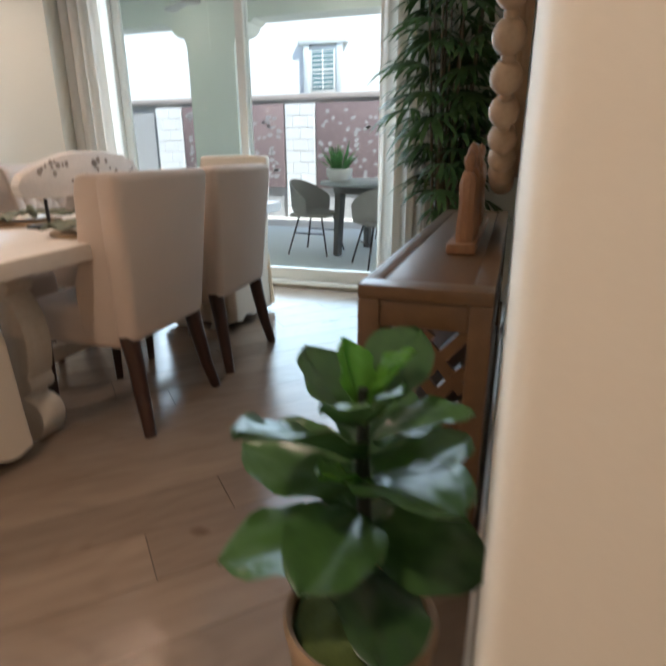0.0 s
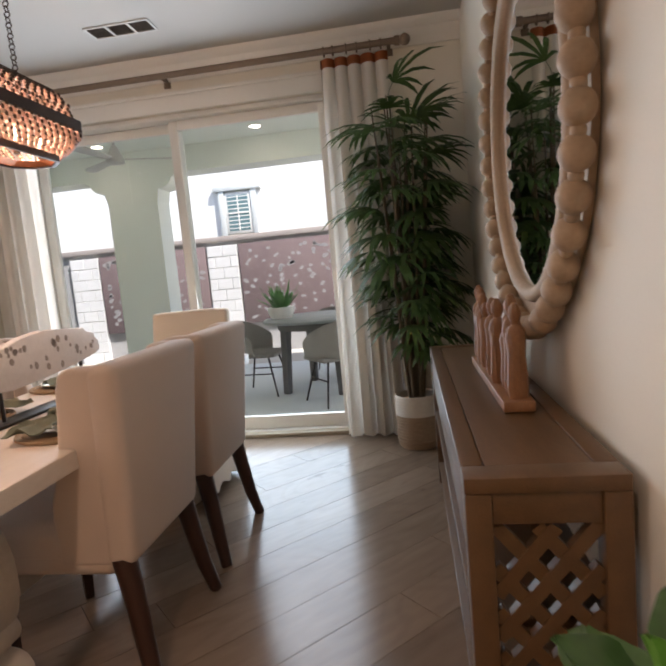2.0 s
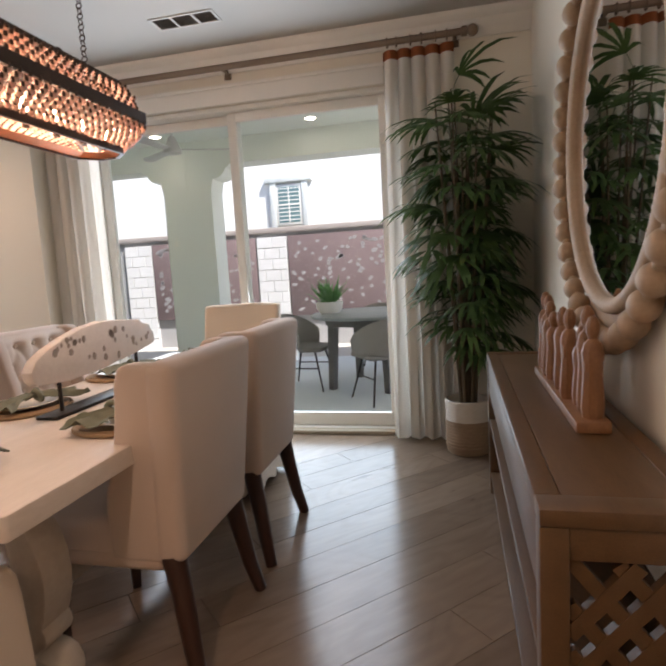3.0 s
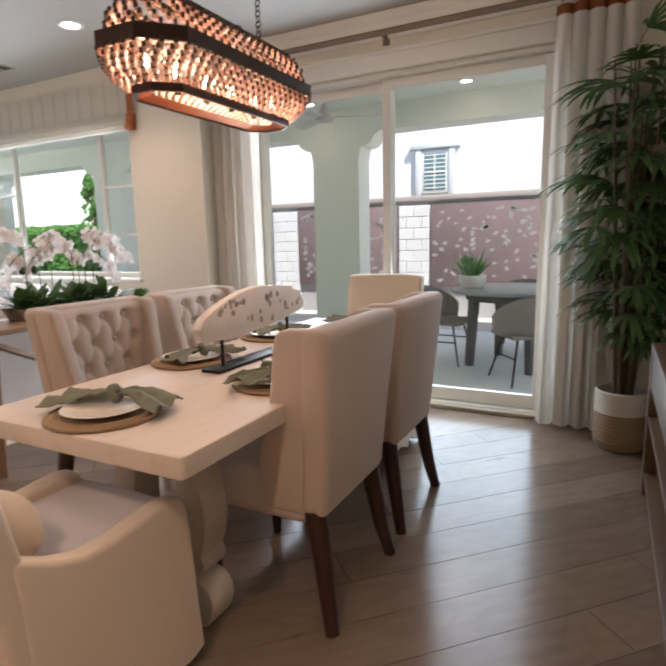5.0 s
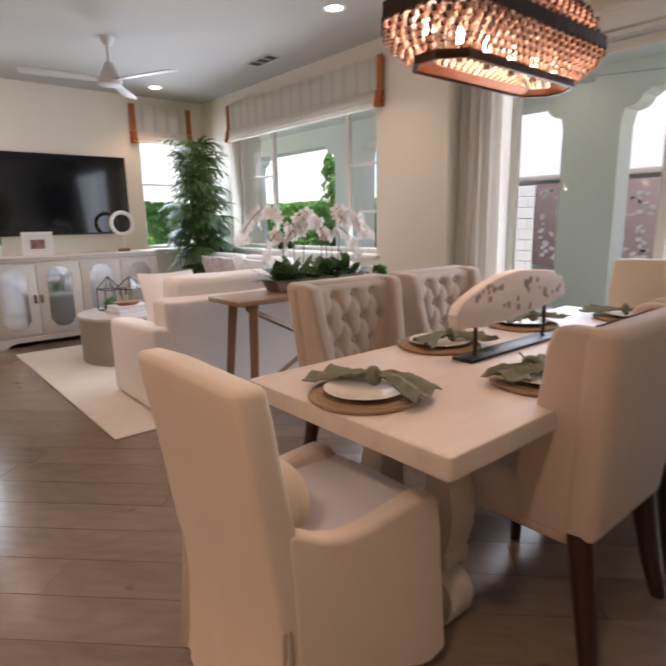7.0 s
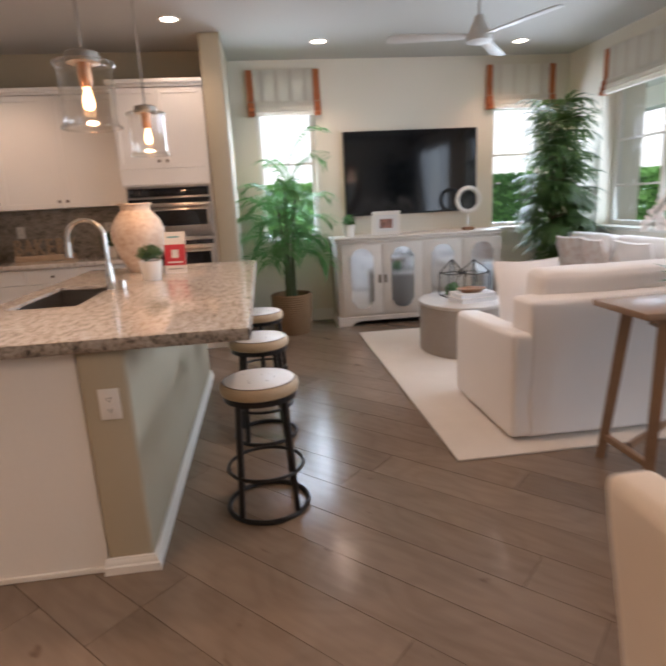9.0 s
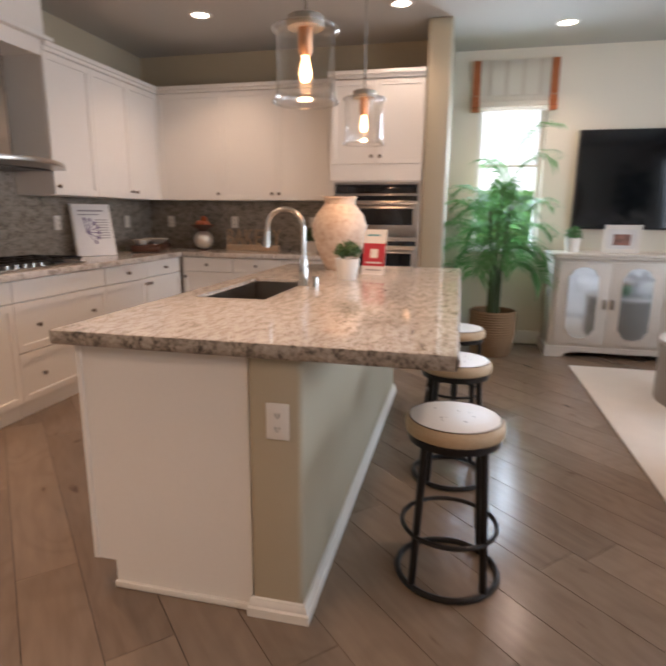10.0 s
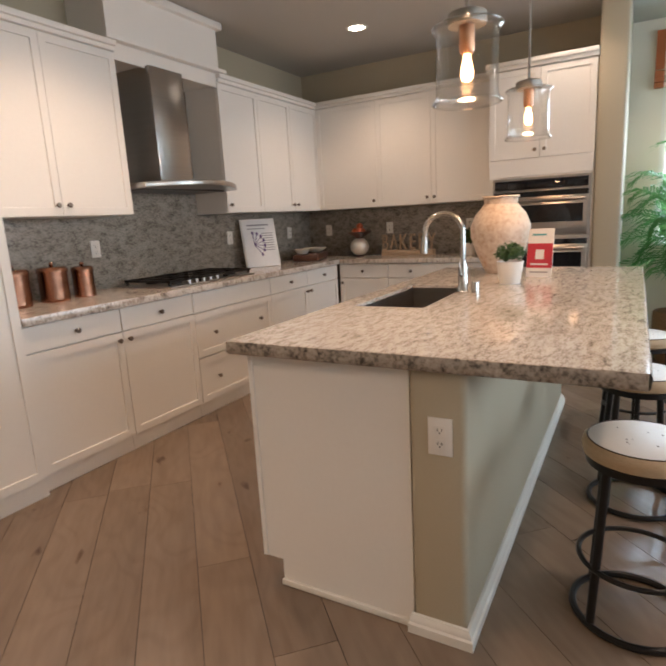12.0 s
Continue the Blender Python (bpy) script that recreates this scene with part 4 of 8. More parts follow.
def napkin_mesh(seed, long):
    """A knotted cloth: two ruffled tails and a knot."""
    rng = random.Random(seed)
    bm = bmesh.new()
    n, m = 26, 9
    L = 0.20 if long else 0.15
    rows = []
    for i in range(n + 1):
        u = i / n * 2 - 1
        w = 0.018 + 0.060 * abs(u) ** 0.8
        row = []
        for j in range(m + 1):
            v = j / m * 2 - 1
            z = 0.012 + 0.014 * math.sin(v * 5.5 + u * 4 + seed) * abs(u) ** 0.5 + 0.018 * (1 - abs(u)) + 0.004 * rng.uniform(-1, 1)
            row.append(bm.verts.new((u * L, v * w + 0.03 * math.sin(u * 3 + seed), max(0.004, z))))
        rows.append(row)
    for i in range(n):
        for j in range(m):
            bm.faces.new((rows[i][j], rows[i + 1][j], rows[i + 1][j + 1], rows[i][j + 1]))
    bmesh.ops.recalc_face_normals(bm, faces=bm.faces[:])
    bmesh.ops.solidify(bm, geom=bm.faces[:], thickness=0.004)
    return bm


def place_setting(x, y, rz, seed, long, dx, dy):
    pm = thing("placemat", x, y, 0.7605, 0, "round woven tan placemat on the table", "placemat", "place settings")
    part("weave", spin(bmesh.new(), [(0.0001, 0.0), (0.163, 0.0), (0.168, 0.004), (0.163, 0.009), (0.0001, 0.009)], 48), MAT_WOVEN, pm)
    for r in (0.163, 0.143, 0.123):
        part("coil", torus(bmesh.new(), r, 0.0045, z=0.0085, seg=48, ring=6), MAT_WOVEN, pm)
    pl = thing("plate", x, y, 0.771, 0, "cream glazed dinner plate on a woven placemat", "plate", "place settings")
    part("plate_body", spin(bmesh.new(), [(0.0001, 0.003), (0.075, 0.003), (0.085, 0.008), (0.118, 0.016), (0.122, 0.019), (0.120, 0.0205), (0.084, 0.012), (0.074, 0.007), (0.0001, 0.007)], 48), PLATE, pl)
    np_ = thing("napkin", x + dx, y + dy, 0.787, rz, "knotted sage green linen napkin on a plate", "napkin", "place settings")
    part("cloth", napkin_mesh(seed, long), NAPKIN, np_)
    bm = bmesh.new()
    torus(bm, 0.019, 0.012, 0, 0.0, 0.026, 16, 9, Matrix.Rotation(radians(75), 4, "Y"))
    for v in bm.verts:
        v.co += noise.noise_vector(v.co * 40 + Vector((seed, 0, 0))) * 0.004
    part("knot", bm, NAPKIN, np_)


for px, py, pr, sd, lg, dx, dy in ((-0.905, -2.845, 12, 1, True, -0.01, 0.05), (-1.16, -2.18, 70, 2, False, 0.045, 0.02), (-1.16, -1.56, 75, 3, False, 0.045, 0.02), (-0.615, -2.34, 100, 4, False, -0.045, 0), (-0.615, -1.66, 95, 5, False, -0.045, 0), (-0.885, -1.02, 5, 6, True, 0, -0.045)):
    place_setting(px, py, pr, sd, lg, dx, dy)


def slab_sculpture():
    s = thing("sculpture", -0.945, -2.0, 0.7605, 90, "pierced bleached wood slab on a black stand", "sculpture")
    part("base", B((-0.32, 0.32, -0.045, 0.045, 0, 0.013), bevel=0.003), BLACK, s)
    for px in (-0.24, 0.245):
        part("post", rod(bmesh.new(), (px, 0, 0.013), (px, 0, 0.15), 0.0075), BLACK, s)
    rng = random.Random(8)
    out = [(-0.36, 0.13), (-0.20, 0.115), (0.0, 0.125), (0.2, 0.145), (0.33, 0.165), (0.375, 0.18), (0.372, 0.225), (0.35, 0.24), (0.345, 0.262), (0.29, 0.275), (0.27, 0.292), (0.12, 0.305), (0.0, 0.312), (-0.12, 0.298), (-0.22, 0.272), (-0.30, 0.245), (-0.36, 0.215), (-0.385, 0.18), (-0.38, 0.15)]
    bm = bmesh.new()
    extrude_outline(bm, out, -0.022, 0.022, "y", bevel=0.008)
    slab = part("slab", bm, CORAL, s)
    # holes are not cut: darker plugs carry their shade in the colour
    for _ in range(30):
        cx, cz = rng.uniform(-0.33, 0.33), rng.uniform(0.16, 0.27)
        if cz > 0.30 - 0.30 * max(0, abs(cx) - 0.1):
            continue
        r = rng.uniform(0.006, 0.013)
        bm = bmesh.new()
        pts = [(cx + 1.0 * r * math.cos(a) * rng.uniform(0.8, 1.2), cz + 1.3 * r * math.sin(a) * rng.uniform(0.8, 1.2)) for a in [k * 0.785 for k in range(8)]]
        extrude_outline(bm, pts, -0.0228, 0.0228, "y")
        part("hollow", bm, HOLE_SHADE, slab, "", False)
    return s


slab_sculpture()


def chandelier():
    c = thing("chandelier", -0.885, -2.25, 0, 0, "bronze chandelier with tiers of amber glass beads, lit", "chandelier")

    def octo(hx, hy, ch):
        return [(-hx, -hy + ch), (-hx + ch, -hy), (hx - ch, -hy), (hx, -hy + ch), (hx, hy - ch), (hx - ch, hy), (-hx + ch, hy), (-hx, hy - ch)]

    def band(name, hx, hy, ch, z0, z1, th):
        a, b = octo(hx, hy, ch), octo(hx - th, hy - th, ch - th * 0.4)
        bm = bmesh.new()
        n = len(a)
        vs = [[bm.verts.new((*p, z)) for p in ring] for ring, z in ((a, z0), (a, z1), (b, z1), (b, z0))]
        for k in range(4):
            for i in range(n):
                bm.faces.new((vs[k][i], vs[k][(i + 1) % n], vs[(k + 1) % 4][(i + 1) % n], vs[(k + 1) % 4][i]))
        bmesh.ops.recalc_face_normals(bm, faces=bm.faces[:])
        part(name, bm, BRONZE, c, "", False)

    TIERS = [(0.182, 0.462, 0.105, 1.825, 1.868), (0.110, 0.385, 0.068, 1.965, 1.985), (0.105, 0.370, 0.065, 1.712, 1.736)]
    for hx, hy, ch, z0, z1 in TIERS:
        band("frame_band", hx, hy, ch, z0, z1, 0.012)
    copper = mat("copper_plate", (0.55, 0.27, 0.14), (0.42, 0.2, 0.1), 0.3, metal=0.9, scale=6)
    bm = bmesh.new()
    a, b = octo(0.094, 0.357, 0.06), octo(0.05, 0.315, 0.04)
    vs = [[bm.verts.new((*p, 1.717)) for p in a], [bm.verts.new((*p, 1.731)) for p in b]]
    for i in range(8):
        bm.faces.new((vs[0][i], vs[0][(i + 1) % 8], vs[1][(i + 1) % 8], vs[1][i]))
    bmesh.ops.solidify(bm, geom=bm.faces[:], thickness=0.004)
    part("bottom_tray", bm, copper, c, "copper bottom tray", False)
    # beads in rows between the bands
    bead = mesh_of("glass_bead", ball(bmesh.new(), 0, 0, 0, 0.0105, 0.85, 0.85, 1.2, 8, 6), CRYSTAL, True)
    stud = mesh_of("dark_bead", ball(bmesh.new(), 0, 0, 0, 0.0072, 1, 1, 1, 6, 5), BRONZE, True)

    def on(ring, f):
        n = len(ring)
        ls = [math.dist(ring[i], ring[(i + 1) % n]) for i in range(n)]
        d = (f % 1.0) * sum(ls)
        for i in range(n):
            if d <= ls[i]:
                k = d / ls[i]
                return tuple(ring[i][j] + k * (ring[(i + 1) % n][j] - ring[i][j]) for j in (0, 1))
            d -= ls[i]
        return ring[0]
    lo_set = []
    for (o0, z0, o1, z1, rows, per) in (((0.108, 0.374, 0.066), 1.738, (0.176, 0.456, 0.102), 1.825, 6, 60), ((0.150, 0.425, 0.088), 1.868, (0.112, 0.387, 0.069), 1.965, 5, 54)):
        for r in range(rows):
            k = (r + 0.5) / rows
            bulge = 0.012 * math.sin(math.pi * k)
            ring = octo(*(a + (b - a) * k + bulge * (q < 2) for q, (a, b) in enumerate(zip(o0, o1))))
            for i in range(per):
                lo_set.append((on(ring, (i + 0.5 * (r % 2)) / per), z0 + (z1 - z0) * k, r))
    near = [q for q in lo_set if q[0][0] > -0.02 or q[0][1] < -0.38]
    bmj, bmk = bmesh.new(), bmesh.new()
    count = 0
    for (bx, by), bz, r in lo_set:
        if ((bx, by), bz, r) in near and bz < 1.825 and count < 280:
            count += 1
            o = new("glass_bead", bead)
            o.parent, o.location = c, (bx, by, bz)
        else:
            pearl(bmj, bx, by, bz, 0.0095, 1.3)
        pearl(bmk, bx * 1.03, by * 1.012, bz + 0.0085, 0.0082, 1.3, 5, 3)
    tagged(part("bead_netting", bmj, CRYSTAL, c, "amber glass bead strands"), kind="stuff")
    tagged(part("spacer_netting", bmk, BRONZE, c, "dark spacer beads"), kind="stuff")
    for i in range(6):
        y = -0.35 + i * 0.14
        part("candle_sleeve", rod(bmesh.new(), (0, y, 1.737), (0, y, 1.785), 0.011), BRONZE, c)
        bm = spin(bmesh.new(), [(0.0001, 1.775), (0.008, 1.782), (0.011, 1.797), (0.009, 1.815), (0.003, 1.832), (0.0001, 1.834)], 10, 0, y)
        part("bulb", bm, glow("warm_bulb", (1.0, 0.74, 0.50), 30.0), c, "glowing candle bulb")
        l = lamp("chandelier_bulb", "POINT", -0.885, -2.25 + y, 1.82, 4.9, (1.0, 0.70, 0.48), 0.015)
    part("top_bar", B((-0.012, 0.012, -0.38, 0.38, 1.978, 1.993), (-0.105, 0.105, -0.012, 0.012, 1.978, 1.993), bevel=0.002), BRONZE, c)
    for y in (-0.27, 0.27):
        bm = bmesh.new()
        z = 1.995
        k = 0
        while z < CEIL - 0.05:
            torus(bm, 0.011, 0.0025, 0, y, z + 0.011, 10, 5, Matrix.Rotation(radians(90), 4, "X") if k % 2 else Matrix.Rotation(radians(90), 4, "Y"))
            z += 0.019
            k += 1
        part("chain", bm, BRONZE, c)
        part("canopy", spin(bmesh.new(), [(0.0001, CEIL - 0.035), (0.05, CEIL - 0.03), (0.06, CEIL - 0.001), (0.0001, CEIL - 0.001)], 24, 0, y), BRONZE, c)
    return c


chandelier()


def curtain(x0, x1, y, z0, z1, folds, flare, label):
    c = thing("curtain", (x0 + x1) / 2, y, 0, 0, label, "curtain", "curtains at the glass door")
    w = (x1 - x0) / 2
    rng = random.Random(int(100 * w))
    ph = [rng.uniform(-0.4, 0.4) for _ in range(8)]

    def cloth(za, zb, rows, extra):
        bm = bmesh.new()
        n = folds * 12
        grid = []
        for j in range(rows + 1):
            z = za + (zb - za) * j / rows
            k = (z1 - z) / (z1 - z0)
            row = []
            for i in range(n + 1):
                u = i / n
                a = u * folds * 2 * math.pi + ph[0] + 0.5 * math.sin(3 * u + k * 2)
                d = (0.021 + 0.012 * k) * math.sin(a) + 0.012 * math.sin(2.3 * a + ph[1] + k * 3) * k
                row.append(bm.verts.new((-w + 2 * w * u * (1 - 0.0 * k) + flare * k * (u - 0.5) + 0.012 * math.cos(a), d + extra, z)))
            grid.append(row)
        for j in range(rows):
            for i in range(n):
                bm.faces.new((grid[j][i], grid[j][i + 1], grid[j + 1][i + 1], grid[j + 1][i]))
        bmesh.ops.solidify(bm, geom=bm.faces[:], thickness=0.002)
        return bm
    part("cloth", cloth(z0, z1 - 0.055, 24, 0), CURTAIN, c)
    part("band", cloth(z1 - 0.056, z1, 2, -0.002), TAPE, c, "rust-coloured top band")
    return c


curtain(0.02, 0.47, -0.17, 0.012, 2.60, 5, 0.05, "cream linen curtain with rust band, drawn open")
curtain(-2.62, -2.16, -0.17, 0.012, 2.60, 5, 0.03, "cream linen curtain with rust band, drawn open")


def curtain_rod():
    r = thing("curtain_rod", 0, -0.17, 2.655, 0, "weathered wooden curtain rod with rings", "curtain rod")
    part("pole", rod(bmesh.new(), (-2.72, 0, 0), (0.53, 0, 0), 0.021, seg=16), RODWOOD, r)
    for x, s in ((0.53, 1), (-2.72, -1)):
        bm = bmesh.new()
        rod(bm, (x, 0, 0), (x + s * 0.035, 0, 0), 0.030, seg=16)
        ball(bm, x + s * 0.068, 0, 0, 0.037)
        part("finial", bm, RODWOOD, r)
    for x in (0.06, 0.12, 0.21, 0.28, 0.37, 0.44, -2.22, -2.30, -2.39, -2.48, -2.57):
        part("ring", torus(bmesh.new(), 0.029, 0.0055, x, 0, -0.005, 22, 6, Matrix.Rotation(radians(90), 4, "Y")), RODWOOD, r)
    for x in (0.49, -1.1, -2.68):
        part("bracket", B((x - 0.012, x + 0.012, 0.0, 0.117, -0.012, 0.012), (x - 0.025, x + 0.025, 0.105, 0.117, -0.05, 0.05), bevel=0.003), RODWOOD, r)
    return r


curtain_rod()


def console_table():
    t = thing("console_table", 0.765, -1.915, 0, 0, "brown wooden console table with lattice ends", "table")
    hx, hy, h = 0.165, 0.92, 0.75
    for y0, y1 in ((-hy, -hy + 0.075), (hy - 0.075, hy)):
        part("top_end", B((-hx, hx, y0, y1, h - 0.035, h), bevel=0.003), CONSOLE, t)
    part("top_rail", B((-hx, -hx + 0.05, -hy + 0.076, hy - 0.076, h - 0.035, h), bevel=0.003), CONSOLE, t)
    part("top_rail", B((hx - 0.05, hx, -hy + 0.076, hy - 0.076, h - 0.035, h), bevel=0.003), CONSOLE, t)
    part("top_panel", B((-hx + 0.052, hx - 0.052, -hy + 0.077, hy - 0.077, h - 0.032, h - 0.002), bevel=0.002), CONSOLE, t)
    for sx in (-1, 1):
        for sy in (-1, 1):
            part("leg", B(*[tuple(sorted((sx * hx, sx * (hx - 0.055)))) + tuple(sorted((sy * hy, sy * (hy - 0.055)))) + (0.0, h - 0.036)], bevel=0.003), CONSOLE, t)
    for sy in (-1, 1):
        yy = sy * (hy - 0.028)
        part("end_apron", B((-hx + 0.056, hx - 0.056, yy - 0.02, yy + 0.02, h - 0.105, h - 0.036), bevel=0.003), CONSOLE, t)
        part("end_rail", B((-hx + 0.056, hx - 0.056, yy - 0.02, yy + 0.02, 0.12, 0.17), bevel=0.003), CONSOLE, t)
        wx, z0, z1 = hx - 0.056, 0.172, h - 0.107
        zc, zh = (z0 + z1) / 2, (z1 - z0) / 2
        # lattice strips, clipped to the opening; the outermost end at a crossing
        for s in (-1, 1):
            for off, halved in ((0.204, True), (0.104, False), (0.004, False), (-0.096, False), (-0.196, True)):
                pts = []
                for k in range(81):
                    x = -wx + 2 * wx * k / 80
                    z = zc + off + s * x * 1.2
                    if z0 <= z <= z1 and not (halved and s * x * off > 0.004):
                        pts.append((x, z))
                if len(pts) > 3:
                    (xa, za), (xb, zb) = pts[0], pts[-1]
                    d = Vector((xb - xa, zb - za)).normalized()
                    nrm = Vector((-d.y, d.x)) * 0.015
                    out = [(xa + nrm.x, za + nrm.y), (xb + nrm.x, zb + nrm.y), (xb - nrm.x, zb - nrm.y), (xa - nrm.x, za - nrm.y)]
                    bm = bmesh.new()
                    extrude_outline(bm, out, yy - (0.012 if s > 0 else 0.009), yy + (0.012 if s > 0 else 0.009), "y")
                    part("lattice_strip", bm, CONSOLE, t, "", False)
    part("front_apron", B((-hx + 0.004, -hx + 0.03, -hy + 0.056, hy - 0.056, h - 0.205, h - 0.036), bevel=0.003), CONSOLE, t)
    part("back_apron", B((hx - 0.03, hx - 0.004, -hy + 0.056, hy - 0.056, h - 0.205, h - 0.036), bevel=0.003), CONSOLE, t)
    for z in (0.38,):
        part("shelf", B((-hx + 0.005, hx - 0.005, -hy + 0.056, hy - 0.056, z, z + 0.025), bevel=0.003), CONSOLE, t)
    part("bottom_shelf", B((-hx + 0.005, hx - 0.005, -hy + 0.056, hy - 0.056, 0.095, 0.12), bevel=0.003), CONSOLE, t)
    return t


console_table()


def beaded_mirror():
    R = 0.60
    m = thing("mirror", EAST - 0.004, -2.02, 1.60, 0, "round mirror in a frame of large wooden beads", "mirror")
    turn = Matrix.Rotation(radians(-90), 4, "Y")
    bm = spin(bmesh.new(), [(0.0001, 0.0), (R + 0.03, 0.0), (R + 0.03, 0.02), (0.0001, 0.02)], 64)
    bm.transform(turn)
    part("backing", bm, BEAD, m)
    bm = spin(bmesh.new(), [(R - 0.07, 0.024), (0.0001, 0.024)], 64)
    bm.transform(turn)
    part("glass", bm, MIRROR, m, "silvered mirror glass", False)
    bm = torus(bmesh.new(), R - 0.062, 0.026, z=0.03, seg=72, ring=10)
    bm.transform(turn)
    part("inner_ring", bm, BEAD, m)
    n = 42
    bead = mesh_of("bead", ball(bmesh.new(), 0, 0, 0, 0.0425, 0.95, 1, 1, 20, 13), BEAD, True)
    small = mesh_of("small_bead", ball(bmesh.new(), 0, 0, 0, 0.019, 1, 1, 1, 12, 8), BEAD, True)
    for i in range(n):
        a = 2 * math.pi * i / n
        o = new("bead", bead)
        o.parent, o.location = m, (-0.052, (R + 0.045) * math.cos(a), (R + 0.045) * math.sin(a))
        a2 = a + math.pi / n
        o = new("small_bead", small)
        o.parent, o.location = m, (-0.05, (R + 0.045) * math.cos(a2), (R + 0.045) * math.sin(a2))
    return m


beaded_mirror()


def carved_row():
    s = thing("wooden_sculpture", 0.805, -1.965, 0.751, 0, "row of carved reddish wooden figures on a plinth", "sculpture")
    bm = B((-0.045, 0.045, -0.40, 0.40, 0, 0.032), bevel=0.004)
    rng = random.Random(5)
    for i in range(11):
        y = -0.355 + i * 0.071
        h = 0.27 + 0.035 * rng.uniform(-1, 1)
        tilt = rng.uniform(-0.01, 0.01)
        x = rng.uniform(-0.012, 0.012)
        prof = [(0.028, 0.03), (0.032, 0.06), (0.026, 0.03 + h * 0.45), (0.030, 0.03 + h * 0.66), (0.024, 0.03 + h * 0.74), (0.011, 0.03 + h * 0.79), (0.018, 0.03 + h * 0.86), (0.019, 0.03 + h * 0.93), (0.010, 0.03 + h * 1.0), (0.0001, 0.03 + h * 1.02)]
        spin(bm, prof, 9, x, y + tilt, 1.0, 0.85)
        ball(bm, x - 0.017, y, 0.03 + h * 0.55, 0.013, 0.7, 1.0, 2.4, 8, 6)
    part("carving", bm, CARVED, s, "", True, 30)
    return s


carved_row()


def fan_leaf(bm, base, way, up, size, blades, rng, width=0.058, spread=1.25):
    """A palmate leaf: narrow drooping blades from one point."""
    side = way.cross(up)
    if side.length < 1e-3:
        side = way.cross(Vector((1, 0, 0)))
    side.normalize()
    nrm = side.cross(way).normalized()
    for b in range(blades):
        a = (b / max(1, blades - 1) - 0.5) * 2 * spread + rng.uniform(-0.1, 0.1)
        d = (way * math.cos(a) + side * math.sin(a)).normalized()
        L = size * (1 - 0.25 * abs(a) / spread) * rng.uniform(0.85, 1.1)
        w = d.cross(nrm).normalized() * L * width
        prev = None
        p = Vector(base)
        dd = d.copy()
        k = 4
        for s in range(k + 1):
            f = s / k
            ww = w * (0.25 + 1.5 * f * (1 - f) * 2) * (1 if s < k else 0.12)
            cur = (bm.verts.new(p + ww), bm.verts.new(p - ww))
            if prev:
                bm.faces.new((prev[0], cur[0], cur[1], prev[1]))
            prev = cur
            dd = (dd + Vector((0, 0, -0.34 * f - 0.12))).normalized()
            p = p + dd * L / k


def rhapis(name, x, y, height, radius, seed, pot, label, leaf, stems=16, z0=0.35, density=1.0):
    """A lady palm: thin canes with fan leaves, in a pot."""
    t = thing(name, x, y, 0, 0, label, "plant")
    rng = random.Random(seed)
    pot(t)
    crown = bmesh.new()
    for s in range(stems):
        a, r = rng.uniform(0, 6.28), rng.uniform(0.01, 0.075)
        h = height * (0.80 + 0.14 * rng.random()) if s % 5 else height * rng.uniform(0.55, 0.75)
        lean = rng.uniform(0.0, 0.10)
        pts = [(r * math.cos(a) * (1 + f * 1.6) + lean * f * math.cos(a), r * math.sin(a) * (1 + f * 1.6) + lean * f * math.sin(a), z0 - 0.03 + (h - z0) * f) for f in (0, 0.25, 0.5, 0.75, 1.0)]
        part("cane", sweep(bmesh.new(), pts, [0.011, 0.010, 0.009, 0.007, 0.004], 6), STEM, t)
        top = Vector(pts[-1])
        n = int(rng.randint(14, 19) * density)
        for q in range(n):
            f = 0.24 + 0.76 * (q + rng.random()) / n
            i = min(3, int(f * 4))
            p = Vector(pts[i]).lerp(Vector(pts[i + 1]), f * 4 - i)
            b = rng.uniform(0, 6.28)
            el = rng.uniform(0.15, 0.9) if f < 0.85 else rng.uniform(0.5, 1.2)
            d = Vector((math.cos(b) * math.cos(el), math.sin(b) * math.cos(el), math.sin(el)))
            lim = radius * (0.75 + 0.45 * math.sin(math.pi * min(1, f * 1.05)))
            st = rng.uniform(0.25, 0.62) * lim
            e = p + d * st
            sweep(crown, [p, p.lerp(e, 0.5) + Vector((0, 0, 0.012)), e], 0.0022, 3, False)
            w = (d + Vector((0, 0, -0.45))).normalized()
            fan_leaf(crown, e, w, Vector((0, 0, 1)), rng.uniform(0.25, 0.38) * radius / 0.34, rng.randint(7, 10), rng)
    tagged(part("foliage", crown, leaf, t, "", False), kind="stuff")
    return t


def basket_pot(t):
    prof = lambda a, b: [(0.105 + 0.035 * k, a + (b - a) * k) for k in (0, 1)]
    part("basket", spin(bmesh.new(), [(0.0001, 0.0), (0.125, 0.0), (0.138, 0.02), (0.142, 0.10), (0.143, 0.22)], 40), BASKET, t, "brown woven lower half")
    part("basket_rim", spin(bmesh.new(), [(0.143, 0.22), (0.144, 0.30), (0.143, 0.345), (0.136, 0.352), (0.130, 0.345), (0.130, 0.30), (0.0001, 0.30)], 40), BASKETW, t, "white woven upper half")
    for k in range(16):
        z = 0.012 + k * 0.021
        part("weave_row", torus(bmesh.new(), 0.139 if k > 1 else 0.131, 0.0055, z=z, seg=40, ring=5), BASKET if z < 0.215 else BASKETW, t)
    bm = bmesh.new()
    ball(bm, 0, 0, 0.285, 0.128, 1, 1, 0.25, 20, 8)
    part("moss", bm, MOSS, t)


rhapis("palm_plant", 0.505, -0.385, 2.40, 0.34, 21, basket_pot, "tall dark lady palm in a two-tone basket", LEAF, 15, 0.34, 0.55)


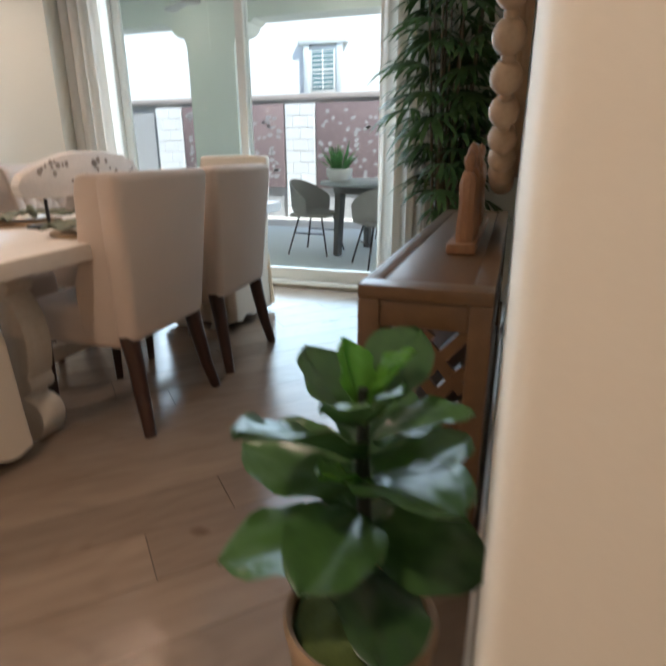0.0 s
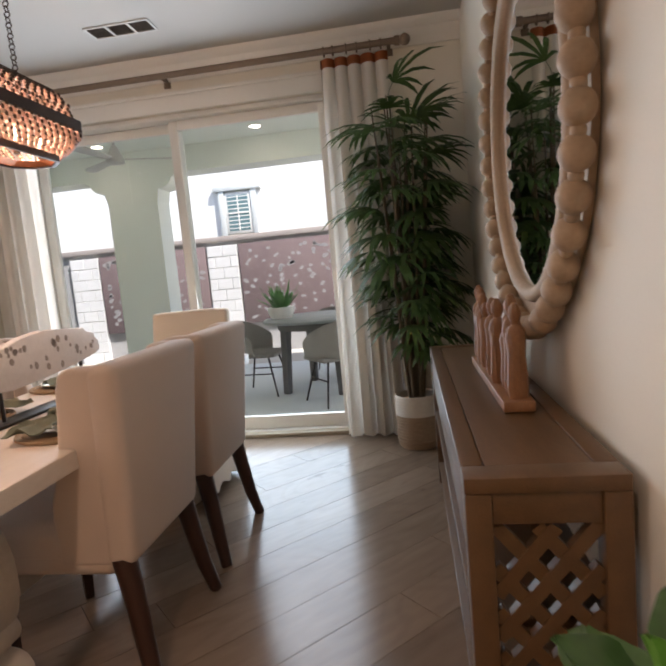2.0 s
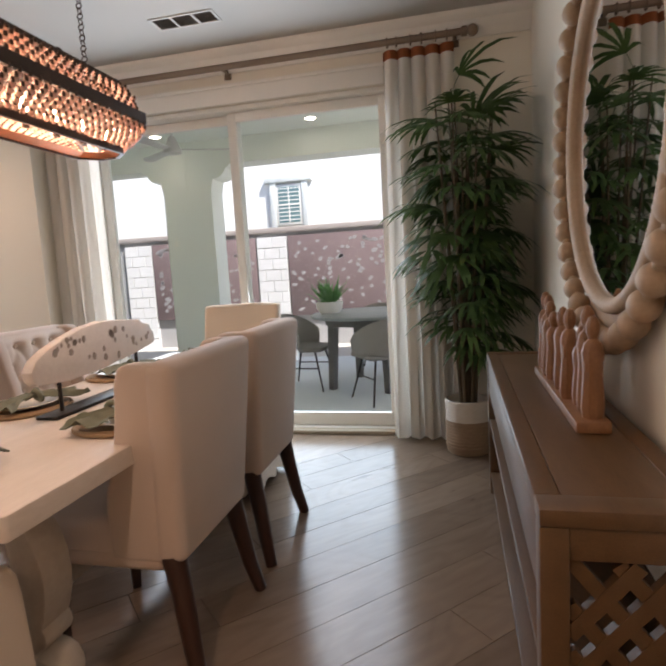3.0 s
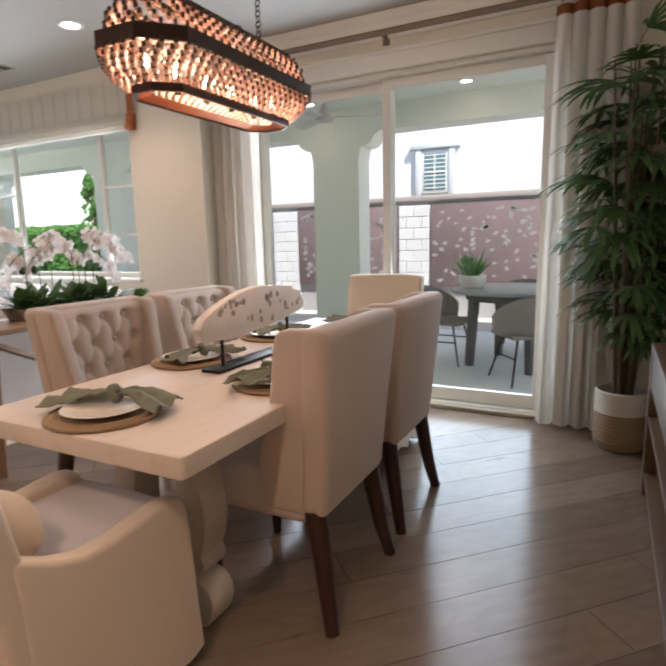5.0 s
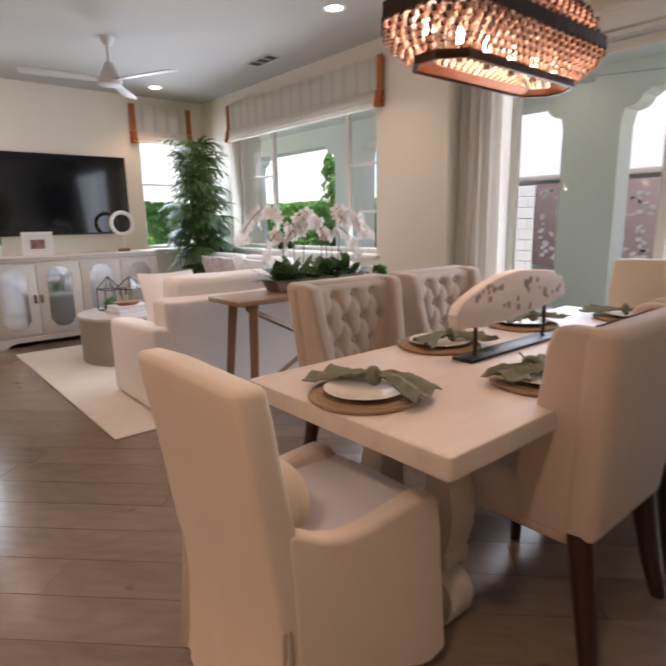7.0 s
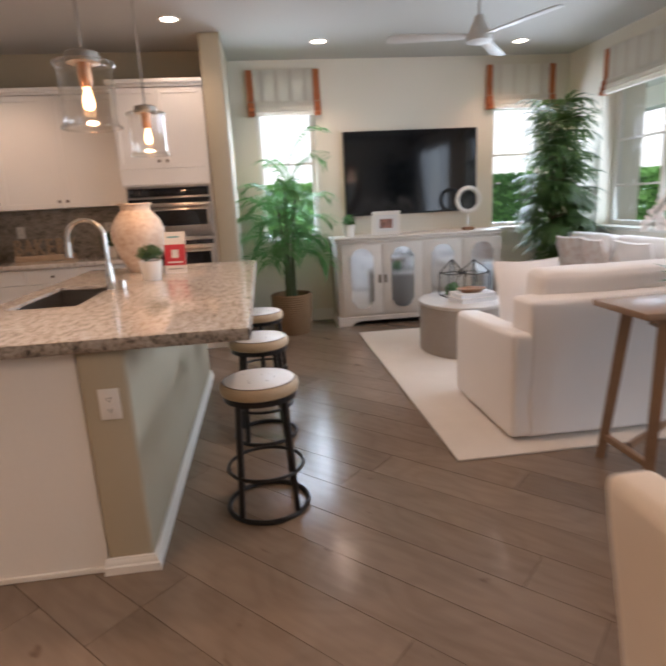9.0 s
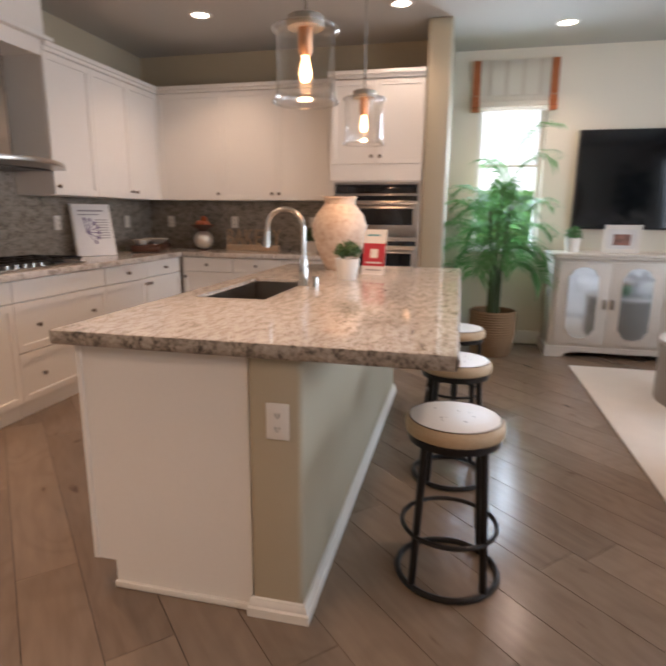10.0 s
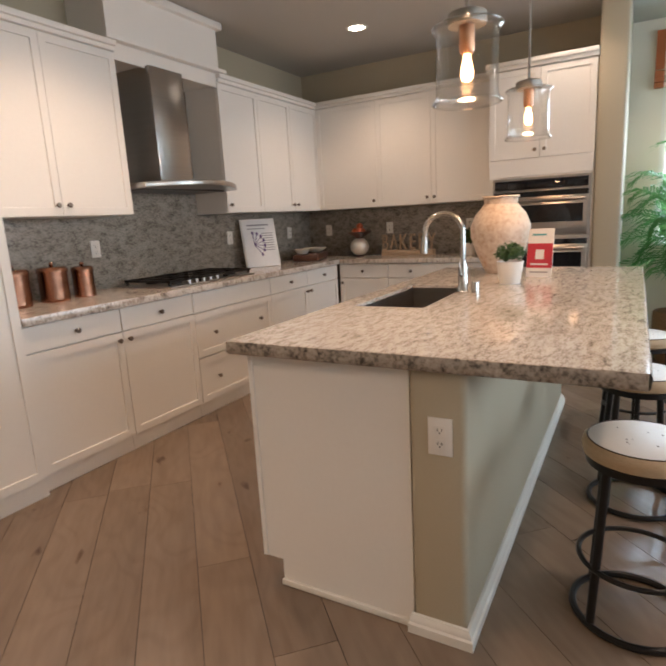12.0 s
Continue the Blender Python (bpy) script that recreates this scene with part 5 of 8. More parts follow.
def fiddle_fig():
    t = thing("fiddle_leaf_fig", 0.77, -3.41, 0, 0, "potted fiddle leaf fig with broad glossy leaves", "plant")
    rng = random.Random(77)
    potm = mat("tan_pot", (0.33, 0.22, 0.13), (0.26, 0.165, 0.095), 0.6, scale=12, bump=0.2)
    part("pot", spin(bmesh.new(), [(0.0001, 0.0), (0.09, 0.0), (0.10, 0.02), (0.125, 0.29), (0.131, 0.32), (0.126, 0.332), (0.117, 0.325), (0.115, 0.28), (0.0001, 0.28)], 40), potm, t)
    bm = bmesh.new()
    ball(bm, 0, 0, 0.298, 0.114, 1, 1, 0.32, 30, 14)
    for v in bm.verts:
        v.co += noise.noise_vector(v.co * 45) * 0.012
    part("moss", bm, MOSS, t)
    part("stem", sweep(bmesh.new(), [(0, 0, 0.28), (0.006, 0.004, 0.45), (0.0, 0.0, 0.62), (0.0, 0.0, 0.74)], [0.013, 0.012, 0.011, 0.008], 8), mat("fig_stem", (0.018, 0.022, 0.014), rough=0.7), t)

    def leaf(L, W, bend, cup):
        bm = bmesh.new()
        n, m = 12, 8
        rows = []
        for i in range(n + 1):
            f = i / n
            w = W * (math.sin(math.pi * f ** 0.85) ** 0.62) * (0.72 + 0.38 * f) * (0.02 if i in (0,) else 1)
            if i == n:
                w = W * 0.06
            row = []
            for j in range(m + 1):
                v = j / m * 2 - 1
                x = v * w / 2
                z = -bend * f * f * L + cup * abs(v) ** 1.4 * w + 0.006 * math.sin(v * 9 + f * 16) * (abs(v)) - 0.006 * (abs(v) < 0.1)
                row.append(bm.verts.new((x, f * L, z)))
            rows.append(row)
        for i in range(n):
            for j in range(m):
                bm.faces.new((rows[i][j], rows[i][j + 1], rows[i + 1][j + 1], rows[i + 1][j]))
        bmesh.ops.recalc_face_normals(bm, faces=bm.faces[:])
        return bm
    kinds = [mesh_of("leaf", leaf(0.185, 0.155, 0.20, 0.10), FIDDLE, True, 80), mesh_of("leaf", leaf(0.15, 0.12, 0.15, 0.14), FIDDLE, True, 80), mesh_of("leaf", leaf(0.175, 0.16, 0.22, 0.08), FIDDLE, True, 80)]
    young = mesh_of("young_leaf", leaf(0.115, 0.075, 0.05, 0.2), FIDDLEN, True, 80)
    a = 0.4
    n = 16
    for i in range(n):
        f = i / (n - 1)
        z = 0.42 + 0.29 * f
        a += 2.4
        el = 4 + 44 * f ** 1.1 + rng.uniform(-9, 9)
        o = new("leaf", kinds[2 if f < 0.35 else (0 if f < 0.8 else 1)])
        o.parent = t
        o.matrix_basis = Matrix.Translation((0.016 * math.cos(a), 0.016 * math.sin(a), z)) @ Matrix.Rotation(a - math.pi / 2, 4, "Z") @ Matrix.Rotation(radians(el), 4, "X") @ Matrix.Rotation(rng.uniform(-0.5, 0.5), 4, "Y") @ Matrix.Scale(rng.uniform(1.0, 1.2), 4)
    for aa, el, z in ((2.6, 70, 0.70), (0.3, 55, 0.71), (4.3, 35, 0.58)):
        o = new("young_leaf", young)
        o.parent = t
        o.matrix_basis = Matrix.Translation((0, 0, z)) @ Matrix.Rotation(aa - math.pi / 2, 4, "Z") @ Matrix.Rotation(radians(el), 4, "X")
    return t


fiddle_fig()

# white pot behind the lattice
pot2 = thing("floor_pot", 0.80, -2.06, 0.121, 0, "white ceramic pot on the console shelf", "pot")
part("pot_body", spin(bmesh.new(), [(0.0001, 0.0), (0.075, 0.0), (0.095, 0.14), (0.10, 0.19), (0.092, 0.19), (0.085, 0.15), (0.0001, 0.15)], 32), CERAMIC, pot2)


def ceiling_vent(x, y, w, d, rz):
    v = thing("ceiling_vent", x, y, CEIL, rz, "grey louvred metal ceiling vent", "vent", "ceiling vents")
    part("frame", B((-w / 2, w / 2, -d / 2, -d / 2 + 0.015, -0.008, -0.001), (-w / 2, w / 2, d / 2 - 0.015, d / 2, -0.008, -0.001), (-w / 2, -w / 2 + 0.015, -d / 2, d / 2, -0.0075, -0.001), (w / 2 - 0.015, w / 2, -d / 2, d / 2, -0.0075, -0.001), bevel=0.001), FANM, v)
    part("backing", B((-w / 2 + 0.01, w / 2 - 0.01, -d / 2 + 0.01, d / 2 - 0.01, -0.002, -0.0012)), mat("vent_dark", (0.06, 0.055, 0.05), rough=0.8), v, "", False)
    for k in range(1, 3):
        xx = -w / 2 + w * k / 3
        part("divider", B((xx - 0.008, xx + 0.008, -d / 2 + 0.015, d / 2 - 0.015, -0.0075, -0.002)), FANM, v, "", False)
    for k in range(9):
        yy = -d / 2 + 0.02 + (d - 0.04) * (k + 0.5) / 9
        bm = B((-w / 2 + 0.015, w / 2 - 0.015, -0.004, 0.004, -0.0006, 0.0006))
        bm.transform(Matrix.Translation((0, yy, -0.0045)) @ Matrix.Rotation(radians(35), 4, "X"))
        part("slat", bm, mat("vent_grey", (0.20, 0.19, 0.175), rough=0.6), v, "", False)


ceiling_vent(-1.13, -0.60, 0.42, 0.16, 0)
ceiling_vent(-4.53, -0.74, 0.40, 0.16, 0)

# ---- living room ----


def sofa(x, y, rz, length, label, skirt=True):
    """A slipcovered sofa; front is +y, x its length."""
    s = thing("sofa", x, y, 0.013, rz, label, "sofa")
    L = length / 2
    part("base", soften(B((-L + 0.02, L - 0.02, -0.40, 0.42, 0.012, 0.30), bevel=0.02), 2, 0.003), SOFAM, s)
    bm = B((-L, L, -0.45, -0.22, 0.013, 0.775), bevel=0.035, seg=3)
    part("back", soften(bm, 3, 0.009, 2), SOFAM, s)
    for k in (-1, 1):
        bm = B((k * L - 0.085, k * L + 0.085, -0.44, 0.43, 0.013, 0.60), bevel=0.035, seg=3)
        for v in bm.verts:
            if v.co.y > 0 and v.co.z > 0.3:
                v.co.z -= 0.035
        part("arm", soften(bm, 3, 0.009, 3), SOFAM, s)
    n = 2 if length > 1.5 else 1
    for i in range(n):
        a, b = -L + 0.09 + (length - 0.18) * i / n, -L + 0.09 + (length - 0.18) * (i + 1) / n
        part("seat_cushion", soften(B((a + 0.005, b - 0.005, -0.22, 0.44, 0.30, 0.46), bevel=0.04, seg=3), 3, 0.006, i), SOFAM, s)
        bm = soften(B((a + 0.008, b - 0.008, -0.11, 0.09, 0.0, 0.46), bevel=0.06, seg=3), 3, 0.010, i + 4)
        bm.transform(Matrix.Translation((0, -0.17, 0.45)) @ Matrix.Rotation(radians(9), 4, "X"))
        part("back_cushion", bm, SOFAM, s)
    return s


sofa(-3.53, -1.55, 90, 1.95, "white slipcovered sofa with loose back cushions")
sofa(-5.0, -0.95, 180, 1.75, "white slipcovered sofa under the window")


def throw_pillow(x, y, z, rx, rz, size, material, label):
    p = thing("throw_pillow", x, y, z, rz, label, "pillow", "sofa pillows")
    bm = B((-size / 2, size / 2, -0.03, 0.03, -size / 2, size / 2))
    bmesh.ops.subdivide_edges(bm, edges=bm.edges[:], cuts=7, use_grid_fill=True)
    for v in bm.verts:
        u, w = v.co.x / size * 2, v.co.z / size * 2
        v.co.y = math.copysign(0.012 + 0.065 * (1 - u * u) * (1 - w * w), v.co.y) if abs(v.co.y) > 0.001 else v.co.y
        v.co.x *= 1 - 0.07 * (1 - w * w)
        v.co.z *= 1 - 0.07 * (1 - u * u)
    bm.transform(Matrix.Rotation(radians(rx), 4, "X"))
    part("cover", bm, material, p)
    return p


PATT = mat("blush_print_cotton", (0.70, 0.64, 0.60), (0.52, 0.36, 0.30), 0.9, scale=14, fine=60, contrast=3.0, mid=0.55)
throw_pillow(-3.74, -2.20, 0.70, -18, 90, 0.44, SOFAM, "white square sofa pillow")
throw_pillow(-5.45, -0.88, 0.70, -20, 190, 0.42, PATT, "blush patterned throw pillow on the sofa")
throw_pillow(-5.05, -0.90, 0.70, -20, 172, 0.42, PATT, "blush patterned throw pillow on the sofa")
throw_pillow(-4.55, -0.86, 0.70, -20, 180, 0.42, SOFAM, "white square sofa pillow")


def sofa_table():
    t = thing("sofa_table", -2.70, -1.58, 0, 0, "pale oak console table with crossed stretchers", "table")
    part("tabletop", B((-0.19, 0.19, -0.74, 0.74, 0.785, 0.815), bevel=0.005), SOFATABLE, t)
    for sy in (-1, 1):
        for sx in (-1, 1):
            part("leg", sweep(bmesh.new(), [(sx * 0.12, sy * 0.60, 0.785), (sx * 0.17, sy * 0.655, 0.0)], [0.038, 0.030], 4), SOFATABLE, t, "", False)
        part("foot_rail", B((-0.15, 0.15, sy * 0.645 - 0.015, sy * 0.645 + 0.015, 0.10, 0.13), bevel=0.003), SOFATABLE, t)
        part("top_cleat", B((-0.15, 0.15, sy * 0.60 - 0.02, sy * 0.60 + 0.02, 0.755, 0.785), bevel=0.003), SOFATABLE, t)
    for s in (-1, 1):
        part("cross_brace", sweep(bmesh.new(), [(0.012 * s, -0.58 * s, 0.74), (0.012 * s, 0.62 * s, 0.13)], 0.020, 4), SOFATABLE, t, "", False)
    return t


sofa_table()


def orchid_tray():
    t = thing("orchid_planter", -2.79, -1.53, 0.8155, 90, "wooden trough of white orchids and dark leaves", "plant")
    out = [(-0.36, 0.0), (0.36, 0.0), (0.40, 0.075), (-0.40, 0.075)]
    bm = bmesh.new()
    extrude_outline(bm, out, -0.085, 0.085, "y", bevel=0.008)
    part("trough", bm, mat("trough_wood", (0.22, 0.15, 0.095), (0.15, 0.10, 0.06), 0.7, scale=6, stretch=(1, 8, 8), bump=0.3), t)
    rng = random.Random(31)
    bm = bmesh.new()
    for _ in range(150):
        x, y = rng.uniform(-0.37, 0.37), rng.uniform(-0.07, 0.07)
        a, L = rng.uniform(0, 6.28), rng.uniform(0.12, 0.22)
        el = rng.uniform(0.3, 1.2)
        d = Vector((math.cos(a) * math.cos(el), math.sin(a) * math.cos(el) * 0.8, math.sin(el)))
        sd = d.cross(Vector((0, 0, 1))).normalized() * L * 0.17
        p = Vector((x, y, 0.07))
        prev = None
        for k in range(6):
            f = k / 5
            w = sd * (0.35 + 2.2 * f * (1 - f) + (0 if k < 5 else -0.3))
            cur = (bm.verts.new(p + w), bm.verts.new(p - w))
            if prev:
                bm.faces.new((prev[0], cur[0], cur[1], prev[1]))
            prev = cur
            d = (d + Vector((0, 0, -0.16))).normalized()
            p = p + d * L / 5
    tagged(part("leaves", bm, LEAF, t, "dark strap leaves", False), kind="stuff")
    petal = bmesh.new()
    for k in range(5):
        a = 2 * math.pi * k / 5 + 0.3
        c = [Vector((0.003 * math.cos(a), 0.004, 0.003 * math.sin(a)))]
        for f, w in ((0.4, 0.55), (0.75, 0.6), (1.0, 0.15)):
            for s in (1, -1):
                c.append(Vector((0.036 * (f * math.cos(a) - s * w * 0.6 * math.sin(a)), 0.004 + 0.008 * f, 0.036 * (f * math.sin(a) + s * w * 0.6 * math.cos(a)))))
        v = [petal.verts.new(q) for q in c]
        petal.faces.new((v[0], v[1], v[2])), petal.faces.new((v[1], v[3], v[4], v[2])), petal.faces.new((v[3], v[5], v[6], v[4]))
    flower = mesh_of("orchid_flower", petal, PETAL, True, 60)
    heart = mesh_of("flower_heart", ball(bmesh.new(), 0, -0.004, 0, 0.006, 1, 1, 1, 6, 5), mat("orchid_heart", (0.55, 0.30, 0.22), rough=0.7), True)
    for sx, dirx, top in ((-0.27, -1, 0.49), (-0.18, 1, 0.46), (-0.10, -1, 0.38), (0.06, -1, 0.42), (0.15, 1, 0.49), (0.22, 1, 0.45), (0.10, 1, 0.35)):
        pts = [Vector((sx, rng.uniform(-0.03, 0.03), 0.07))]
        for k in range(1, 9):
            f = k / 8
            pts.append(Vector((sx + dirx * 0.30 * max(0, f - 0.40) ** 1.3 * 2.0, rng.uniform(-0.006, 0.006), 0.07 + top * math.sin(min(1.0, f * 1.35) * math.pi * 0.54) - 1.15 * max(0, f - 0.62) ** 2)))
        part("orchid_stem", sweep(bmesh.new(), pts, 0.0032, 5), STEMG, t)
        for k in range(9):
            f = 0.52 + 0.48 * k / 8
            i = min(7, int(f * 8))
            p = pts[i].lerp(pts[i + 1], f * 8 - i)
            for rep in range(2):
                o = new("orchid_flower", flower)
                o.parent = t
                o.matrix_basis = Matrix.Translation(p + Vector((rng.uniform(-0.025, 0.025), rng.uniform(-0.035, 0.035), -0.012 - 0.04 * rng.random()))) @ Matrix.Rotation(rng.uniform(-0.9, 0.9) + (math.pi if rep else 0), 4, "Z") @ Matrix.Rotation(rng.uniform(-0.4, 0.3), 4, "X") @ Matrix.Scale(rng.uniform(1.0, 1.35), 4)
    for sx in (-0.29, -0.21, 0.17):
        part("bud", ball(bmesh.new(), sx, 0.0, 0.30, 0.022, 1, 1, 1.2), LEAF, t)
    return t


orchid_tray()


def green_bowl():
    t = thing("succulent_pot", -2.70, -0.98, 0.8155, 0, "small bright green succulent in a low pot", "plant")
    part("pot", spin(bmesh.new(), [(0.0001, 0), (0.045, 0), (0.06, 0.05), (0.055, 0.05), (0.0001, 0.04)], 24), CERAMIC, t)
    rng = random.Random(6)
    bm = bmesh.new()
    leaves_blob(bm, rng, 0, 0, 0.075, 0.055, 120, 0.024)
    part("rosette", bm, mat("bright_leaf", (0.07, 0.22, 0.03), (0.04, 0.13, 0.02), 0.5, scale=8), t, "", False)


green_bowl()
setting_rug = thing("rug", -4.42, -1.72, 0.0, 0, "pale cream wool area rug", "rug")
part("rug_body", B((-1.45, 1.45, -1.23, 1.23, 0.001, 0.012), bevel=0.004), RUG, setting_rug)


def coffee_table():
    t = thing("coffee_table", -5.02, -2.19, 0.0125, 0, "oval grey-brown drum coffee table with pale top", "table")
    part("drum", spin(bmesh.new(), [(0.0001, 0.0), (0.405, 0.0), (0.41, 0.01), (0.41, 0.405), (0.0001, 0.405)], 56, 0, 0, 1.0, 0.82), STONE, t)
    part("top", spin(bmesh.new(), [(0.0001, 0.406), (0.417, 0.406), (0.423, 0.412), (0.423, 0.432), (0.415, 0.438), (0.0001, 0.438)], 56, 0, 0, 1.0, 0.82), mat("pale_stone_top", (0.55, 0.51, 0.47), (0.48, 0.44, 0.40), 0.4, scale=6, bump=0.1), t, "pale stone top")
    return t


coffee_table()
CT = (-5.02, -2.19, 0.4515)
for k, (dx, dy, w, d, h, rz, col) in enumerate(((0.12, 0.07, 0.24, 0.34, 0.040, 12, CERAMIC), (0.12, 0.07, 0.23, 0.32, 0.036, 6, SOFAM))):
    bk = thing("book", CT[0] + dx, CT[1] + dy, CT[2] + k * 0.0405, rz, "pale hardback coffee table book", "book", "coffee table books")
    part("cover", B((-w / 2, w / 2, -d / 2, d / 2, 0, 0.003), (-w / 2, w / 2, -d / 2, d / 2, h - 0.003, h), (-w / 2, -w / 2 + 0.004, -d / 2, d / 2, 0.003, h - 0.003)), col, bk, "", False)
    part("page_block", B((-w / 2 + 0.005, w / 2 - 0.004, -d / 2 + 0.004, d / 2 - 0.004, 0.0035, h - 0.0035)), WHITECARD, bk, "", False)
tray = thing("wooden_bowl", CT[0] + 0.13, CT[1] + 0.06, CT[2] + 0.077, 0, "rough brown wooden dish on books", "dish")
bm = spin(bmesh.new(), [(0.0001, 0), (0.07, 0), (0.11, 0.035), (0.104, 0.036), (0.065, 0.012), (0.0001, 0.010)], 24, 0, 0, 0.8, 1.2)
for v in bm.verts:
    v.co += noise.noise_vector(v.co * 20) * 0.006 if v.co.z > 0.005 else Vector((0, 0, 0))
part("dish_body", bm, CARVED, tray)


def terrarium(x, y, z, r, h, rz, plant):
    t = thing("terrarium", x, y, z, rz, "black-framed faceted glass terrarium", "terrarium", "glass terrariums")
    pts0 = [Vector((r * math.cos(math.pi * k / 2 + 0.785), r * math.sin(math.pi * k / 2 + 0.785), 0.004)) for k in range(4)]
    pts1 = [Vector((p.x, p.y, h * 0.62)) for p in pts0]
    ap = Vector((0, 0, h))
    for k in range(4):
        n = (k + 1) % 4
        for a, b in ((pts0[k], pts0[n]), (pts1[k], pts1[n]), (pts0[k], pts1[k]), (pts1[k], ap)):
            part("frame_bar", rod(bmesh.new(), a, b, 0.0045, seg=6), BLACK, t)
        for q in ((pts0[k], pts0[n], pts1[n], pts1[k]), (pts1[k], pts1[n], ap)):
            bm = bmesh.new()
            bm.faces.new([bm.verts.new(v) for v in q])
            g = part("glass_pane", bm, GLASSCLEAR, t, "", False)
            g.visible_shadow = False
    if plant:
        bm = bmesh.new()
        leaves_blob(bm, random.Random(3), 0, 0, 0.06, r * 0.55, 150, 0.022)
        part("succulent", bm, LEAFG, t, "small green succulent", False)
    return t


terrarium(CT[0] - 0.16, CT[1] - 0.01, CT[2] + 0.0, 0.115, 0.33, 10, True)
terrarium(CT[0] - 0.20, CT[1] + 0.21, CT[2] + 0.0, 0.14, 0.31, 30, False)


def television():
    t = thing("television", WEST + 0.004, -2.15, 1.61, 0, "large black flat television mounted on the wall", "television")
    part("body", B((0.002, 0.055, -0.755, 0.755, -0.45, 0.45), bevel=0.006), TVBODY, t)
    part("screen", B((0.0552, 0.0575, -0.742, 0.742, -0.432, 0.440)), SCREEN, t, "glossy black screen", False)
    return t


television()


def credenza():
    c = thing("credenza", -6.43, -2.20, 0, 0, "whitewashed credenza with arched mirrored doors", "cabinet")
    hy = 0.92
    part("body", B((-0.22, 0.20, -hy + 0.03, hy - 0.03, 0.09, 0.90), bevel=0.004), CRED, c)
    part("top", B((-0.255, 0.235, -hy, hy, 0.925, 0.955), (-0.245, 0.225, -hy + 0.012, hy - 0.012, 0.90, 0.925), bevel=0.008, seg=3), CRED, c)
    bm = bmesh.new()
    out = [(-hy + 0.01, 0.0), (-hy + 0.16, 0.0), (-hy + 0.19, 0.035), (-hy + 0.26, 0.055), (hy - 0.26, 0.055), (hy - 0.19, 0.035), (hy - 0.16, 0.0), (hy - 0.01, 0.0), (hy - 0.01, 0.10), (-hy + 0.01, 0.10)]
    extrude_outline(bm, out, 0.18, 0.225, "x")
    part("plinth", bm, CRED, c, "", False)
    for y0, y1 in ((-hy + 0.01, -hy + 0.05), (hy - 0.05, hy - 0.01)):
        part("side_foot", B((-0.22, 0.18, y0, y1, 0.0, 0.10)), CRED, c, "", False)
    for k in range(4):
        y0 = -hy + 0.07 + k * 0.445
        y1 = y0 + 0.44
        d = part("door", B((0.2005, 0.2205, y0, y1, 0.13, 0.875), bevel=0.003), CRED, c)
        cy, w = (y0 + y1) / 2, 0.125
        glassm = mat("antique_mirror", (0.66, 0.72, 0.76), (0.58, 0.64, 0.70), 0.10, metal=1.0, scale=6)

        def lobed(sc):
            pts = []
            for i in range(9):
                a = math.pi * i / 8
                pts.append((cy + sc * w * 0.80 * math.cos(a), 0.77 + sc * 0.065 * math.sin(a)))
            pts += [(cy - sc * w, 0.75), (cy - sc * w, 0.27)]
            for i in range(9):
                a = math.pi + math.pi * i / 8
                pts.append((cy + sc * w * 0.80 * math.cos(a), 0.25 + sc * 0.065 * math.sin(a)))
            pts += [(cy + sc * w, 0.27), (cy + sc * w, 0.75)]
            return pts
        bm = bmesh.new()
        extrude_outline(bm, lobed(1.12), 0.2206, 0.2255, "x")
        part("moulding", bm, CRED, d, "", False)
        bm = bmesh.new()
        extrude_outline(bm, lobed(1.0), 0.2257, 0.2285, "x")
        part("mirror_panel", bm, glassm, d, "mirrored arched panel", False)
        hy_ = y1 - 0.03 if k % 2 == 0 else y0 + 0.03
        part("handle", B((0.2206, 0.236, hy_ - 0.014, hy_ + 0.014, 0.46, 0.55), bevel=0.004), KNOB, d, "dark metal pull")
    return c


credenza()
CZ = 0.9555
pot = thing("potted_plant", -6.36, -2.93, CZ, 0, "small green plant in a white pot", "plant")
part("pot", spin(bmesh.new(), [(0.0001, 0), (0.05, 0), (0.066, 0.13), (0.06, 0.132), (0.0001, 0.11)], 24), CERAMIC, pot)
bm = bmesh.new()
leaves_blob(bm, random.Random(9), 0, 0, 0.16, 0.075, 240, 0.02)
part("leaves", bm, LEAFG, pot, "", False)
pf = thing("picture_frame", -6.40, -2.56, CZ, -82, "white picture frame with a small brown print", "picture frame")
m = Matrix.Rotation(radians(-12), 4, "X")
for nm, bx, mm in (("frame", [(-0.15, 0.15, -0.012, 0.012, 0, 0.035), (-0.15, 0.15, -0.012, 0.012, 0.215, 0.25), (-0.15, -0.115, -0.012, 0.012, 0.035, 0.215), (0.115, 0.15, -0.012, 0.012, 0.035, 0.215)], CERAMIC), ("mount", [(-0.115, 0.115, -0.004, 0.006, 0.035, 0.215)], WHITECARD), ("print", [(-0.07, 0.07, 0.0062, 0.0075, 0.07, 0.17)], mat("brown_print", (0.42, 0.20, 0.16), (0.10, 0.06, 0.05), 0.6, scale=18, contrast=3)), ("strut", [(-0.02, 0.02, -0.02, -0.012, 0.0, 0.16)], CERAMIC)):
    bm = B(*bx)
    bm.transform(Matrix.Rotation(radians(180), 4, "Z") @ m)
    part(nm, bm, mm, pf, "", False)
pf.matrix_world = pose(-6.38, -2.52, CZ + 0.004, 0, 0, 85)
rs = thing("ring_sculpture", -6.36, -1.60, CZ, 0, "pale beaded ring on a wooden stand", "sculpture")
part("stand", B((-0.035, 0.035, -0.06, 0.06, 0, 0.035), bevel=0.004), CARVED, rs)
part("stem", rod(bmesh.new(), (0, 0, 0.035), (0, 0, 0.185), 0.010), CERAMIC, rs)
